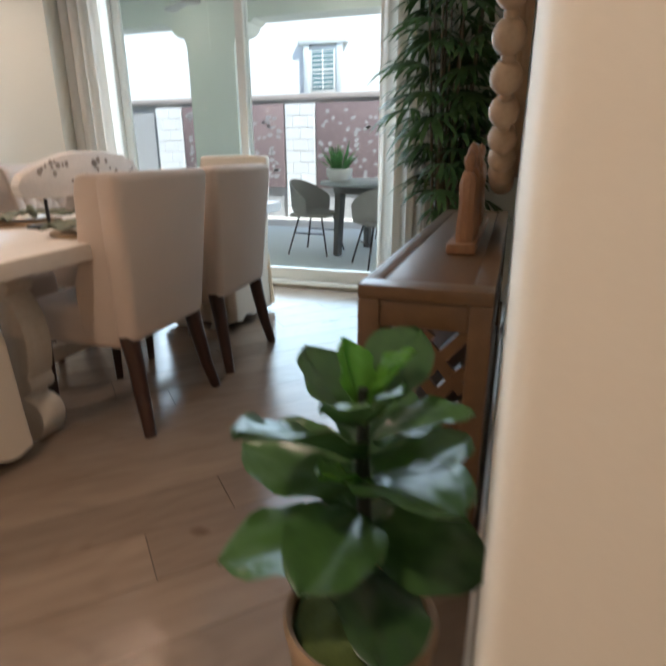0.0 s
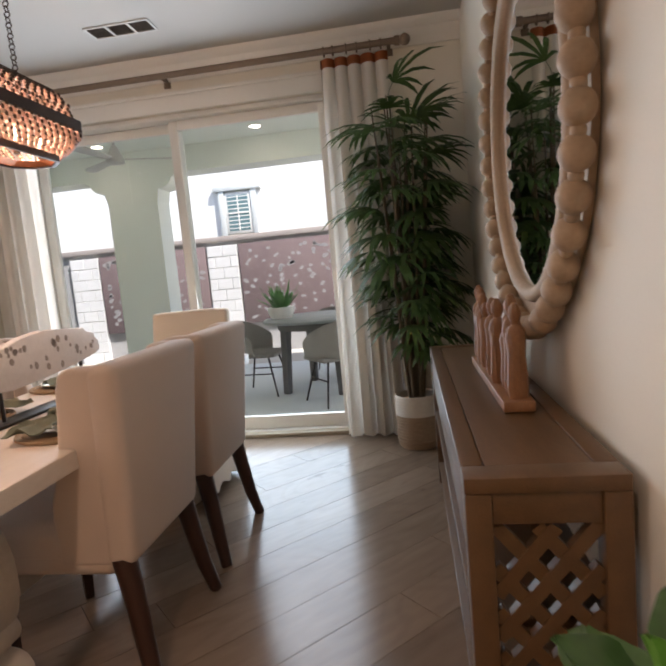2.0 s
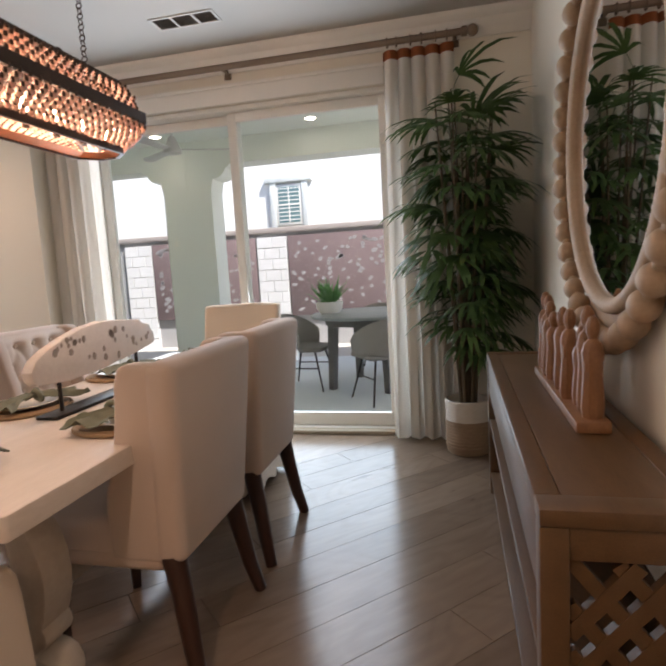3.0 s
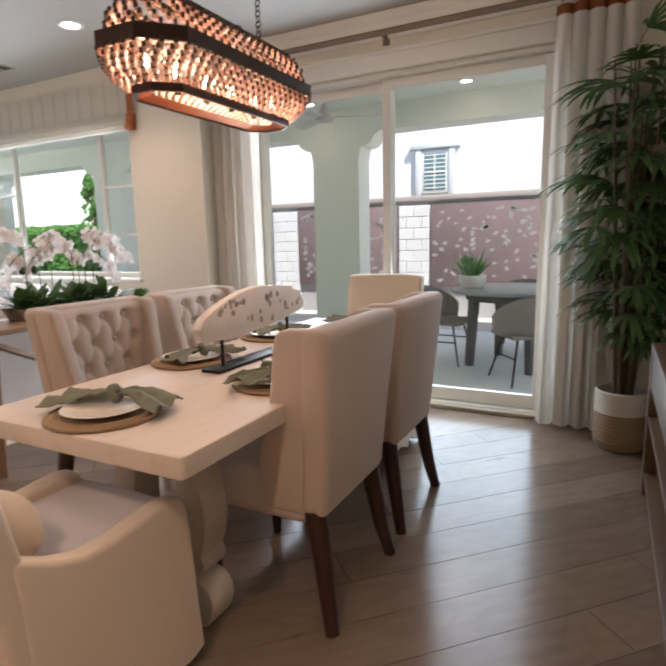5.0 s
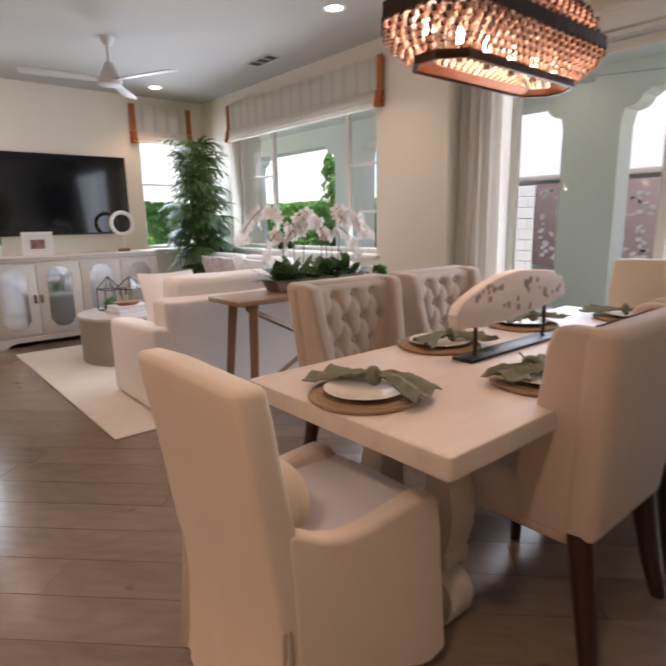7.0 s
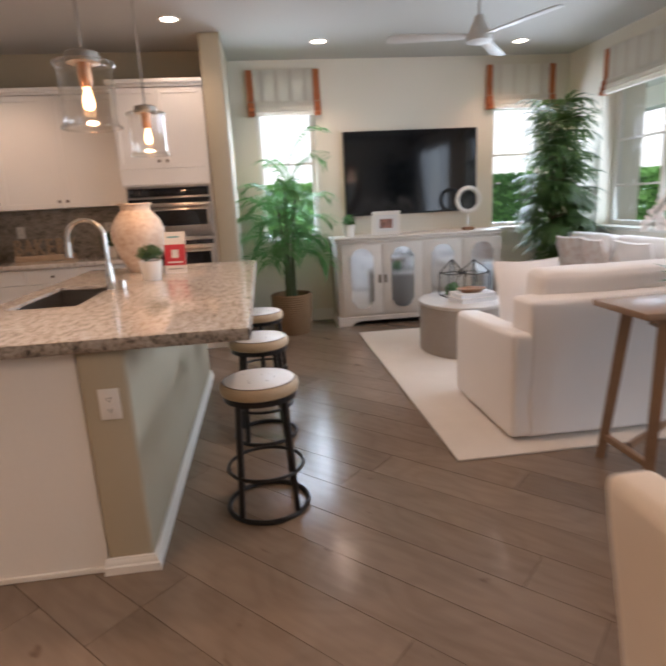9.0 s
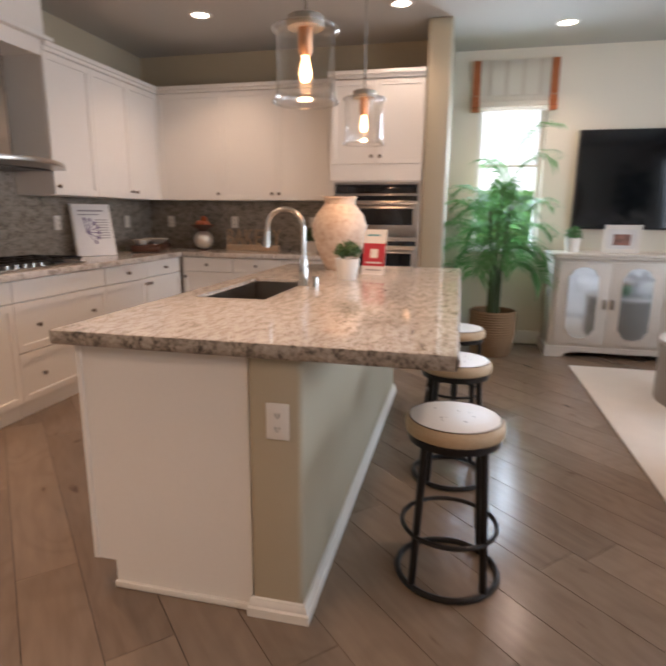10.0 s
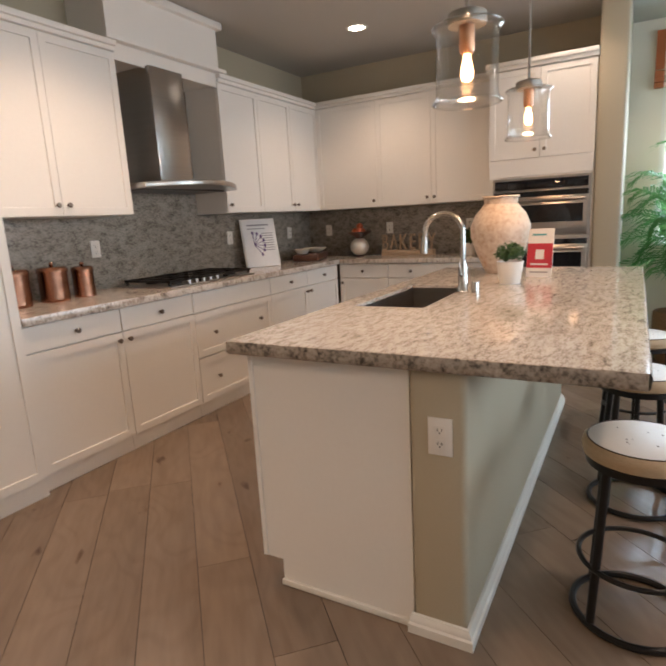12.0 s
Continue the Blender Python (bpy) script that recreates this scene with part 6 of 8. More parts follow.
for i in range(26):
    a = 2 * math.pi * i / 26
    part("ring_bead", ball(bmesh.new(), 0, 0.125 * math.cos(a), 0.325 + 0.125 * math.sin(a), 0.024, 1, 1, 1, 10, 7), CERAMIC, rs)


def roman_shade(along, lo, hi, at, z0, z1, n, label):
    """A flat shade with folds at the foot and tape at both edges."""
    s = thing("roman_shade", 0, 0, 0, 0, label, "window shade", "roman shades")

    def bx(u0, u1, d0, d1, v0, v1):
        return (u0, u1, at - d1, at - d0, v0, v1) if along == "x" else (at + d0, at + d1, u0, u1, v0, v1)
    w = hi - lo
    part("panel", B(bx(lo + 0.03, hi - 0.03, 0.012, 0.03, z0 + 0.12, z1)), SHADE, s, "", False)
    for k in range(3):
        part("fold", B(bx(lo + 0.03, hi - 0.03, 0.012, 0.048 + 0.010 * (2 - k), z0 + 0.005 + 0.045 * k, z0 + 0.045 + 0.05 * k), bevel=0.008, seg=2), SHADE, s)
    for u0, u1 in ((lo, lo + 0.0295), (hi - 0.0295, hi)):
        part("tape", B(bx(u0 - 0.02, u1 + 0.02, 0.0305, 0.036, z0 + 0.15, z1)), TAPE, s, "rust edge tape", False)
        for k in range(3):
            part("tape_fold", B(bx(u0 - 0.022, u1 + 0.022, 0.010, 0.056 + 0.010 * (2 - k), z0 + 0.003 + 0.045 * k, z0 + 0.043 + 0.05 * k), bevel=0.006), TAPE, s, "rust edge tape")
    part("headrail", B(bx(lo, hi, 0.003, 0.0115, z1 - 0.06, z1 - 0.005)), TRIM, s, "", False)
    stripe = mat("shade_stripe", (0.77, 0.71, 0.63), (0.73, 0.67, 0.59), 0.9, scale=10, trans=0.4)
    for i in range(n):
        u = lo + 0.06 + (w - 0.12) * (i + 0.5) / n
        part("stripe", B(bx(u - 0.02, u + 0.02, 0.030, 0.0312, z0 + 0.15, z1 - 0.002)), stripe, s, "", False)
    return s


roman_shade("x", -5.98, -3.33, LIVN, 2.23, 2.66, 15, "wide striped linen roman shade with rust tape, raised")
roman_shade("y", -3.88, -3.15, WEST, 2.24, 2.70, 4, "striped linen roman shade with rust tape, raised")
roman_shade("y", -1.26, -0.50, WEST, 2.24, 2.70, 4, "striped linen roman shade with rust tape, raised")


def plain_pot(r, h, material):
    def make(t):
        part("pot", spin(bmesh.new(), [(0.0001, 0.0), (r * 0.8, 0.0), (r * 0.86, 0.02), (r, h * 0.5), (r * 0.98, h - 0.015), (r * 0.94, h), (r * 0.88, h - 0.01), (r * 0.86, h * 0.85), (0.0001, h * 0.85)], 40), material, t)
        part("soil", spin(bmesh.new(), [(r * 0.86, h * 0.86), (0.0001, h * 0.9)], 24), SOIL, t)
    return make


rhapis("palm_plant", -6.06, -0.74, 2.44, 0.34, 41, plain_pot(0.17, 0.34, WICKER), "tall dark leafy palm in the corner", LEAF, 17, 0.32, 0.85)


def areca(x, y):
    t = thing("areca_palm", x, y, 0, 0, "bright green areca palm in a wicker basket", "plant")
    plain_pot(0.215, 0.42, WICKER)(t)
    for k in range(18):
        z = 0.02 + k * 0.0225
        part("weave_row", torus(bmesh.new(), 0.1755 + 0.037 * min(1, z / 0.21) if z < 0.21 else 0.2125, 0.006, z=z, seg=36, ring=5), WICKER, t)
    rng = random.Random(14)
    tops = []
    for k in range(8):
        g, h = k * 0.83, rng.uniform(1.12, 1.48) if k else 1.55
        lean = rng.uniform(0.03, 0.13)
        q = [(0.045 * math.cos(g), 0.045 * math.sin(g), 0.34), ((0.03 + lean * 0.3) * math.cos(g), (0.03 + lean * 0.3) * math.sin(g), (0.34 + h) / 2), ((0.04 + lean) * math.cos(g), (0.04 + lean) * math.sin(g), h)]
        part("cane", sweep(bmesh.new(), q, [0.019, 0.015, 0.008], 7), STEMG, t)
        tops.append((Vector(q[1]), Vector(q[2])))
    for i in range(34):
        lo, hi = tops[i % 8]
        tier = (i // 8) / 4
        a = i * 2.4 + rng.uniform(-0.3, 0.3)
        el = 0.35 + 0.85 * tier + rng.uniform(-0.12, 0.12)
        L = rng.uniform(0.46, 0.64) * (0.85 + 0.2 * tier)
        p = lo.lerp(hi, 0.15 + 0.85 * tier)
        d = Vector((math.cos(a) * math.cos(el), math.sin(a) * math.cos(el), math.sin(el)))
        pts, ds = [p.copy()], [d.copy()]
        for k in range(10):
            d = (d + Vector((0, 0, -0.03 - 0.034 * k))).normalized()
            p = p + d * L / 10
            pts.append(p.copy()), ds.append(d.copy())
        tw = rng.uniform(-0.6, 0.6)
        bm = bmesh.new()
        sweep(bm, pts, [0.0045 * (1 - 0.08 * k) for k in range(11)], 4, False)
        for k in range(18):
            f = 0.26 + 0.74 * k / 17
            i0 = min(9, int(f * 10))
            q, dd = pts[i0].lerp(pts[i0 + 1], f * 10 - i0), ds[i0]
            sd = dd.cross(Vector((0, 0, 1)))
            sd = sd.normalized() if sd.length > 0.05 else Vector((-math.sin(a), math.cos(a), 0))
            sd = Matrix.Rotation(tw, 3, dd) @ sd
            for s in (-1, 1):
                w = (dd * 0.70 + sd * s * 0.80 + Vector((0, 0, 0.10 + rng.uniform(-0.1, 0.1)))).normalized()
                ll = 0.24 * (0.5 + 0.6 * math.sin(math.pi * (0.12 + 0.78 * (f - 0.26) / 0.74))) * rng.uniform(0.85, 1.1)
                nn = w.cross(sd.cross(dd)).normalized() * 0.0085
                e1 = q + w * ll * 0.45
                e2 = q + w * ll + Vector((0, 0, -0.03 - 0.3 * ll))
                v = [bm.verts.new(c) for c in (q + nn * 0.4, q - nn * 0.4, e1 - nn, e2, e1 + nn)]
                bm.faces.new((v[0], v[1], v[2], v[4]))
                bm.faces.new((v[4], v[2], v[3]))
        part("frond", bm, LEAFG, t, "", False)
    return t


areca(-6.18, -3.60)


def ceiling_fan(x, y, ceil):
    f = thing("ceiling_fan", x, y, ceil, 25, "white three-blade ceiling fan at rest", "ceiling fan")
    part("canopy", spin(bmesh.new(), [(0.0001, -0.07), (0.03, -0.065), (0.065, -0.01), (0.068, -0.001), (0.0001, -0.001)], 28), FANM, f)
    part("downrod", rod(bmesh.new(), (0, 0, -0.06), (0, 0, -0.20), 0.012), FANM, f)
    part("motor", spin(bmesh.new(), [(0.0001, -0.20), (0.035, -0.20), (0.05, -0.24), (0.085, -0.31), (0.10, -0.345), (0.095, -0.375), (0.06, -0.385), (0.0001, -0.385)], 32), FANM, f)
    for k in range(3):
        a = 2 * math.pi * k / 3
        bm = bmesh.new()
        out = [(0.08, -0.03), (0.16, -0.05), (0.62, -0.066), (0.68, -0.05), (0.69, 0.0), (0.67, 0.055), (0.60, 0.066), (0.16, 0.045), (0.08, 0.03)]
        extrude_outline(bm, out, -0.005, 0.005, "z", bevel=0.003)
        bm.transform(Matrix.Translation((0, 0, -0.335)) @ Matrix.Rotation(a, 4, "Z") @ Matrix.Rotation(radians(10), 4, "X"))
        part("blade", bm, FANM, f)
    return f


ceiling_fan(-4.74, -2.15, CEIL)
ceiling_fan(-2.55, 1.75, 2.95)

# ---- patio ----


def patio_table():
    t = thing("patio_table", -0.42, 1.62, -0.012, 0, "round grey patio table with four wooden legs", "table")
    part("tabletop", spin(bmesh.new(), [(0.0001, 0.735), (0.60, 0.735), (0.612, 0.742), (0.612, 0.762), (0.60, 0.77), (0.0001, 0.77)], 56), SLATE, t)
    part("apron", spin(bmesh.new(), [(0.47, 0.735), (0.47, 0.66), (0.45, 0.66), (0.45, 0.735)], 40), GREYWOOD, t)
    for k in range(4):
        a = math.pi / 2 * k + 0.5
        part("leg", sweep(bmesh.new(), [(0.40 * math.cos(a), 0.40 * math.sin(a), 0.735), (0.44 * math.cos(a), 0.44 * math.sin(a), 0.0)], [0.058, 0.045], 4), GREYWOOD, t, "", False)
    return t


patio_table()


def shell_chair(x, y, rz):
    """A woven bucket chair on thin metal legs; front is +y."""
    c = thing("patio_chair", x, y, -0.012, rz, "grey woven bucket patio chair on metal legs", "chair", "patio chairs")
    bm = bmesh.new()
    n, m = 22, 14
    rows = []
    for i in range(n + 1):
        a = math.pi * (1.0 + i / n)
        row = []
        for j in range(m + 1):
            f = j / m
            r = 0.12 + 0.17 * min(1, f * 2.2) + 0.03 * f
            hb = 0.36 * (0.45 + 0.55 * max(0.0, -math.sin(a)) ** 0.8)
            z = 0.42 + max(0, f - 0.35) / 0.65 * hb
            row.append(bm.verts.new((r * math.cos(a), r * math.sin(a) * 0.95 + 0.06, z)))
        rows.append(row)
    for i in range(n):
        for j in range(m):
            bm.faces.new((rows[i][j], rows[i + 1][j], rows[i + 1][j + 1], rows[i][j + 1]))
    bmesh.ops.recalc_face_normals(bm, faces=bm.faces[:])
    bmesh.ops.solidify(bm, geom=bm.faces[:], thickness=0.018)
    part("shell", bm, CHAIRSHELL, c)
    part("seat", soften(B((-0.24, 0.24, -0.18, 0.26, 0.40, 0.445), bevel=0.02), 2, 0.002), CHAIRSHELL, c)
    for sx in (-1, 1):
        for sy in (-1, 1):
            part("leg", rod(bmesh.new(), (sx * 0.15, sy * 0.13 + 0.03, 0.41), (sx * 0.24, sy * 0.23 + 0.03, 0.0), 0.011, 0.009, 8), BLACK, c)
        part("leg_rail", rod(bmesh.new(), (sx * 0.19, -0.16, 0.23), (sx * 0.19, 0.22, 0.23), 0.007, seg=6), BLACK, c)
    return c


for px, py, pr in ((-0.20, 1.0, 35), (-1.12, 1.55, -95), (-0.45, 2.45, 180), (0.35, 1.95, 110)):
    shell_chair(px, py, pr)
pp = thing("planter", -0.84, 1.60, 0.7585, 0, "white bowl planter with spiky green agave", "plant")
part("bowl", spin(bmesh.new(), [(0.0001, 0), (0.10, 0), (0.135, 0.05), (0.14, 0.115), (0.132, 0.12), (0.0001, 0.10)], 32), CERAMIC, pp)
bm = bmesh.new()
rng = random.Random(12)
for _ in range(46):
    a, el, L = rng.uniform(0, 6.28), rng.uniform(0.6, 1.45), rng.uniform(0.20, 0.36)
    r = rng.uniform(0, 0.08)
    p = Vector((r * math.cos(a), r * math.sin(a), 0.10))
    d = Vector((math.cos(a) * math.cos(el), math.sin(a) * math.cos(el), math.sin(el)))
    sd = d.cross(Vector((0, 0, 1))).normalized() * 0.017
    q = p + d * L * 0.5
    bm.faces.new([bm.verts.new(c) for c in (p + sd * 0.8, p - sd * 0.8, q - sd, p + d * L + Vector((0, 0, -0.02)), q + sd)])
part("spikes", bm, LEAFG, pp, "", False)
ea = thing("patio_easel", -4.35, 1.9, -0.012, 0, "pale wooden easel on the porch", "easel")
for q in (-0.16, 0.16):
    part("easel_leg", rod(bmesh.new(), (q, 0, 0), (q * 0.25, 0.05, 1.45), 0.022, 0.016, 6), SOFATABLE, ea)
part("easel_leg", rod(bmesh.new(), (0, 0.45, 0), (0, 0.06, 1.42), 0.02, 0.016, 6), SOFATABLE, ea)
part("ledge", B((-0.2, 0.2, -0.05, 0.01, 0.55, 0.58)), SOFATABLE, ea, "", False)
gs = thing("patio_sofa", -5.2, 2.2, -0.012, 180, "pale blue-grey cushioned patio sofa", "sofa")
CUSHB = mat("patio_cushion", (0.42, 0.47, 0.50), (0.36, 0.41, 0.44), 0.9, scale=5, fine=200, bump=0.2)
part("frame", B((-0.9, 0.9, -0.38, 0.38, 0.08, 0.30), (-0.95, -0.85, -0.38, 0.38, 0.0, 0.60), (0.85, 0.95, -0.38, 0.38, 0.0, 0.60), bevel=0.01), GREYWOOD, gs)
for q in (-0.425, 0.425):
    part("seat_cushion", soften(B((q - 0.42, q + 0.42, -0.30, 0.38, 0.30, 0.45), bevel=0.03), 2, 0.004), CUSHB, gs)
    part("back_cushion", soften(B((q - 0.42, q + 0.42, -0.38, -0.18, 0.44, 0.86), bevel=0.04), 2, 0.006), CUSHB, gs)

# ---- kitchen ----


def panel_front(name, parent, axis, at, u0, u1, z0, z1, out, shaker=True):
    """A shaker front: a frame proud of its panel. axis: the way it runs; out: +1 or -1, the way it faces."""
    def bx(a, b, lo, hi, d0, d1):
        d = sorted((at + out * d0, at + out * d1))
        return (a, b, d[0], d[1], lo, hi) if axis == "x" else (d[0], d[1], a, b, lo, hi)
    f = 0.062 if shaker else 0.0
    g = 0.0015
    u0, u1, z0, z1 = u0 + g, u1 - g, z0 + g, z1 - g
    if not shaker:
        return part(name, B(bx(u0, u1, z0, z1, 0.001, 0.020), bevel=0.002, seg=1), CAB, parent)
    bm = B(bx(u0, u1, z0, z1, 0.001, 0.020))
    nrm = Vector((0, out, 0)) if axis == "x" else Vector((out, 0, 0))
    bm.normal_update()
    face = max(bm.faces, key=lambda q: q.normal.dot(nrm))
    bmesh.ops.inset_region(bm, faces=[face], thickness=f)
    bmesh.ops.inset_region(bm, faces=[face], thickness=0.002)
    for v in face.verts:
        v.co -= nrm * 0.009
    return part(name, bm, CAB, parent, "", False)


def knob(parent, axis, at, u, z, out):
    bm = spin(bmesh.new(), [(0.0001, 0.0), (0.006, 0.0), (0.005, 0.012), (0.014, 0.018), (0.015, 0.024), (0.010, 0.030), (0.0001, 0.031)], 14)
    bm.transform(Matrix.Rotation(radians(-90 * out), 4, "X") if axis == "x" else Matrix.Rotation(radians(90 * out), 4, "Y"))
    ob = part("knob", bm, KNOB, parent, "pewter knob")
    ob.location = (u, at + out * 0.020, z) if axis == "x" else (at + out * 0.020, u, z)
    return ob


def base_unit(axis, at, u0, u1, out, depth, layout, label):
    c = thing("base_cabinet", 0, 0, 0, 0, label, "cabinet", "white kitchen base cabinets")
    d = sorted((at, at - out * depth))
    bx = (u0, u1, d[0], d[1], 0.09, 0.874) if axis == "x" else (d[0], d[1], u0, u1, 0.09, 0.874)
    part("body", B(bx), CAB, c, "", False)
    d = sorted((at - out * 0.012, at - out * depth))
    bx = (u0, u1, d[0], d[1], 0.0, 0.09) if axis == "x" else (d[0], d[1], u0, u1, 0.0, 0.09)
    part("plinth", B(bx), CAB, c, "", False)
    w = u1 - u0
    if layout == "door":
        dr = panel_front("drawer", c, axis, at, u0, u1, 0.735, 0.868, out, False)
        knob(dr, axis, at, (u0 + u1) / 2, 0.80, out)
        do = panel_front("door", c, axis, at, u0, u1, 0.10, 0.73, out)
        knob(do, axis, at, u0 + 0.035, 0.685, out)
    elif layout == "door_r":
        dr = panel_front("drawer", c, axis, at, u0, u1, 0.735, 0.868, out, False)
        knob(dr, axis, at, (u0 + u1) / 2, 0.80, out)
        do = panel_front("door", c, axis, at, u0, u1, 0.10, 0.73, out)
        knob(do, axis, at, u1 - 0.035, 0.685, out)
    elif layout == "stack":
        panel_front("drawer", c, axis, at, u0, u1, 0.735, 0.868, out, False)
        for z0, z1 in ((0.42, 0.73), (0.10, 0.415)):
            dr = panel_front("drawer", c, axis, at, u0, u1, z0, z1, out)
            for k in (0.2, 0.8):
                knob(dr, axis, at, u0 + w * k, (z0 + z1) / 2, out)
    else:
        for k in (0, 1):
            a, b = u0 + w * k / 2, u0 + w * (k + 1) / 2
            dr = panel_front("drawer", c, axis, at, a, b, 0.735, 0.868, out, False)
            knob(dr, axis, at, (a + b) / 2, 0.80, out)
            do = panel_front("door", c, axis, at, a, b, 0.10, 0.73, out)
            knob(do, axis, at, b - 0.03 if k == 0 else a + 0.03, 0.685, out)
    return c


YB, YU, XB, XU = -6.55, -6.85, -5.75, -5.97
LB = "white shaker base cabinet with pewter knobs"
base_unit("x", YB, -3.08, -2.50, 1, 0.62, "door", LB)
base_unit("x", YB, -3.67, -3.082, 1, 0.62, "door_r", LB)
base_unit("x", YB, -4.56, -3.672, 1, 0.62, "stack", "white base cabinet with wide drawers")
base_unit("x", YB, -5.70, -4.562, 1, 0.62, "pair", LB)
base_unit("y", XB, -6.52, -6.002, 1, 0.54, "door", LB)
base_unit("y", XB, -6.0, -5.07, 1, 0.54, "pair", LB)


def upper_unit(axis, at, u0, u1, out, depth, splits, knobs, label):
    c = thing("wall_cabinet", 0, 0, 0, 0, label, "cabinet", "white kitchen wall cabinets")
    d = sorted((at, at - out * depth))
    part("body", B((u0, u1, d[0], d[1], 1.40, 2.375) if axis == "x" else (d[0], d[1], u0, u1, 1.40, 2.375)), CAB, c, "", False)
    e0 = sorted((at + out * 0.035, at - out * depth))
    e1 = sorted((at + out * 0.055, at - out * depth))
    part("crown", B(*[(u0, u1, q[0], q[1], lo, hi) if axis == "x" else (q[0], q[1], u0, u1, lo, hi) for q, lo, hi in ((e0, 2.377, 2.403), (e1, 2.403, 2.435))], bevel=0.004), CAB, c)
    edges = [u0] + splits + [u1]
    for a, b, k in zip(edges, edges[1:], knobs):
        do = panel_front("door", c, axis, at, a, b, 1.402, 2.373, out)
        knob(do, axis, at, (a + 0.035) if k == "a" else (b - 0.035), 1.46, out)
    return c


UL = "white shaker wall cabinet with pewter knobs"
upper_unit("x", YU, -3.535, -2.50, 1, 0.32, [-3.035], "ba", UL)
upper_unit("x", YU, -5.97, -4.485, 1, 0.32, [-5.48, -4.985], "bab", UL)
upper_unit("y", XU, -6.83, -5.07, 1, 0.32, [-6.178, -5.64], "bba", UL)


def tall_unit():
    c = thing("oven_cabinet", 0, 0, 0, 0, "tall white cabinet housing the wall ovens", "cabinet")
    part("body", B((-6.29, XB, -5.066, -4.275, 0.0, 2.375)), CAB, c, "", False)
    part("crown", B((-6.29, XB + 0.035, -5.08, -4.272, 2.377, 2.405), (-6.29, XB + 0.055, -5.09, -4.272, 2.405, 2.437), bevel=0.004), CAB, c)
    for a, b, k in ((-5.064, -4.672, 1), (-4.670, -4.277, -1)):
        d = panel_front("door", c, "y", XB, a, b, 1.70, 2.372, 1)
        knob(d, "y", XB, b - 0.035 if k == 1 else a + 0.035, 1.76, 1)
    panel_front("filler", c, "y", XB, -5.064, -4.277, 1.56, 1.698, 1, False)
    panel_front("drawer", c, "y", XB, -5.064, -4.277, 0.10, 0.36, 1)
    o = thing("wall_oven", XB + 0.001, -4.66, 0, 0, "stainless double wall oven with black glass", "oven")
    w = 0.372
    part("frame", B((0.0, 0.018, -w, w, 0.37, 1.548), bevel=0.003), STEEL, o)
    part("control_panel", B((0.0182, 0.030, -w + 0.02, w - 0.02, 1.455, 1.53), bevel=0.002), BLACKGLASS, o)
    for z0, z1 in ((1.09, 1.44), (0.40, 1.06)):
        d = part("oven_door", B((0.0182, 0.045, -w + 0.015, w - 0.015, z0, z1), bevel=0.005), STEEL, o)
        part("oven_glass", B((0.0452, 0.0475, -w + 0.05, w - 0.05, z0 + 0.10, z1 - 0.11)), BLACKGLASS, d, "black glass window", False)
        part("upper_glass", B((0.0452, 0.0468, -w + 0.015, w - 0.015, z1 - 0.045, z1 - 0.004)), BLACKGLASS, d, "black glass strip", False)
        hb = rod(bmesh.new(), (0.085, -w + 0.04, z1 - 0.075), (0.085, w - 0.04, z1 - 0.075), 0.011)
        part("handle", hb, STEEL, d)
        for q in (-w + 0.07, w - 0.07):
            part("handle_post", rod(bmesh.new(), (0.045, q, z1 - 0.075), (0.085, q, z1 - 0.075), 0.008), STEEL, d)
    return c


tall_unit()
fr = thing("tall_cabinet", 0, 0, 0, 0, "tall white panelled pantry cabinet", "cabinet")
part("body", B((-2.497, -1.55, -7.175, -6.52, 0, 2.42)), CAB, fr, "", False)
part("crown", B((-2.497, -1.53, -7.175, -6.48, 2.422, 2.485), bevel=0.004), CAB, fr)
for q in (-2.49, -2.02):
    panel_front("door", fr, "x", -6.52, q, q + 0.465, 0.10, 2.415, 1)

# worktops and splashback
wt = thing("worktop", 0, 0, 0, 0, "speckled granite kitchen worktop", "worktop")
part("slab", B((-6.295, -2.50, -7.176, -6.515, 0.8755, 0.915), (-6.295, -5.715, -6.515, -5.07, 0.8755, 0.915)), GRANITE, wt, "", False)
part("edge", B((-5.715, -2.50, -6.515, -6.505, 0.872, 0.914), bevel=0.003), GRANITE, wt)
part("edge", B((-5.715, -5.705, -6.505, -5.07, 0.872, 0.914), bevel=0.003), GRANITE, wt)
sp = thing("splashback", 0, 0, 0, 0, "grey granite splashback behind the worktop", "splashback", kind="structure")
part("slab", B((-6.275, -2.50, -7.177, -7.158, 0.9155, 1.399)), SPLASH, sp, "", False)
part("slab", B((-6.297, -6.278, -7.157, -5.07, 0.9155, 1.399)), SPLASH, sp, "", False)
part("slab", B((-4.484, -3.536, -7.177, -7.1585, 1.3995, 2.349)), SPLASH, sp, "", False)


def outlet(x, y, z, rz, label="white electrical outlet plate"):
    o = thing("wall_outlet", x, y, z, rz, label, "outlet", "wall outlets")
    part("plate", B((-0.036, 0.036, 0.0, 0.006, -0.057, 0.057), bevel=0.002), CERAMIC, o)
    for dz in (-0.021, 0.021):
        part("socket", B((-0.017, 0.017, 0.0062, 0.0082, dz - 0.014, dz + 0.014), bevel=0.0009, seg=1), CERAMIC, o)
        for dx in (-0.006, 0.006):
            part("slot", B((dx - 0.0012, dx + 0.0012, 0.0083, 0.0088, dz - 0.003, dz + 0.006)), BLACK, o, "", False)
        part("slot", B((-0.002, 0.002, 0.0083, 0.0088, dz - 0.010, dz - 0.006)), BLACK, o, "", False)
    return o


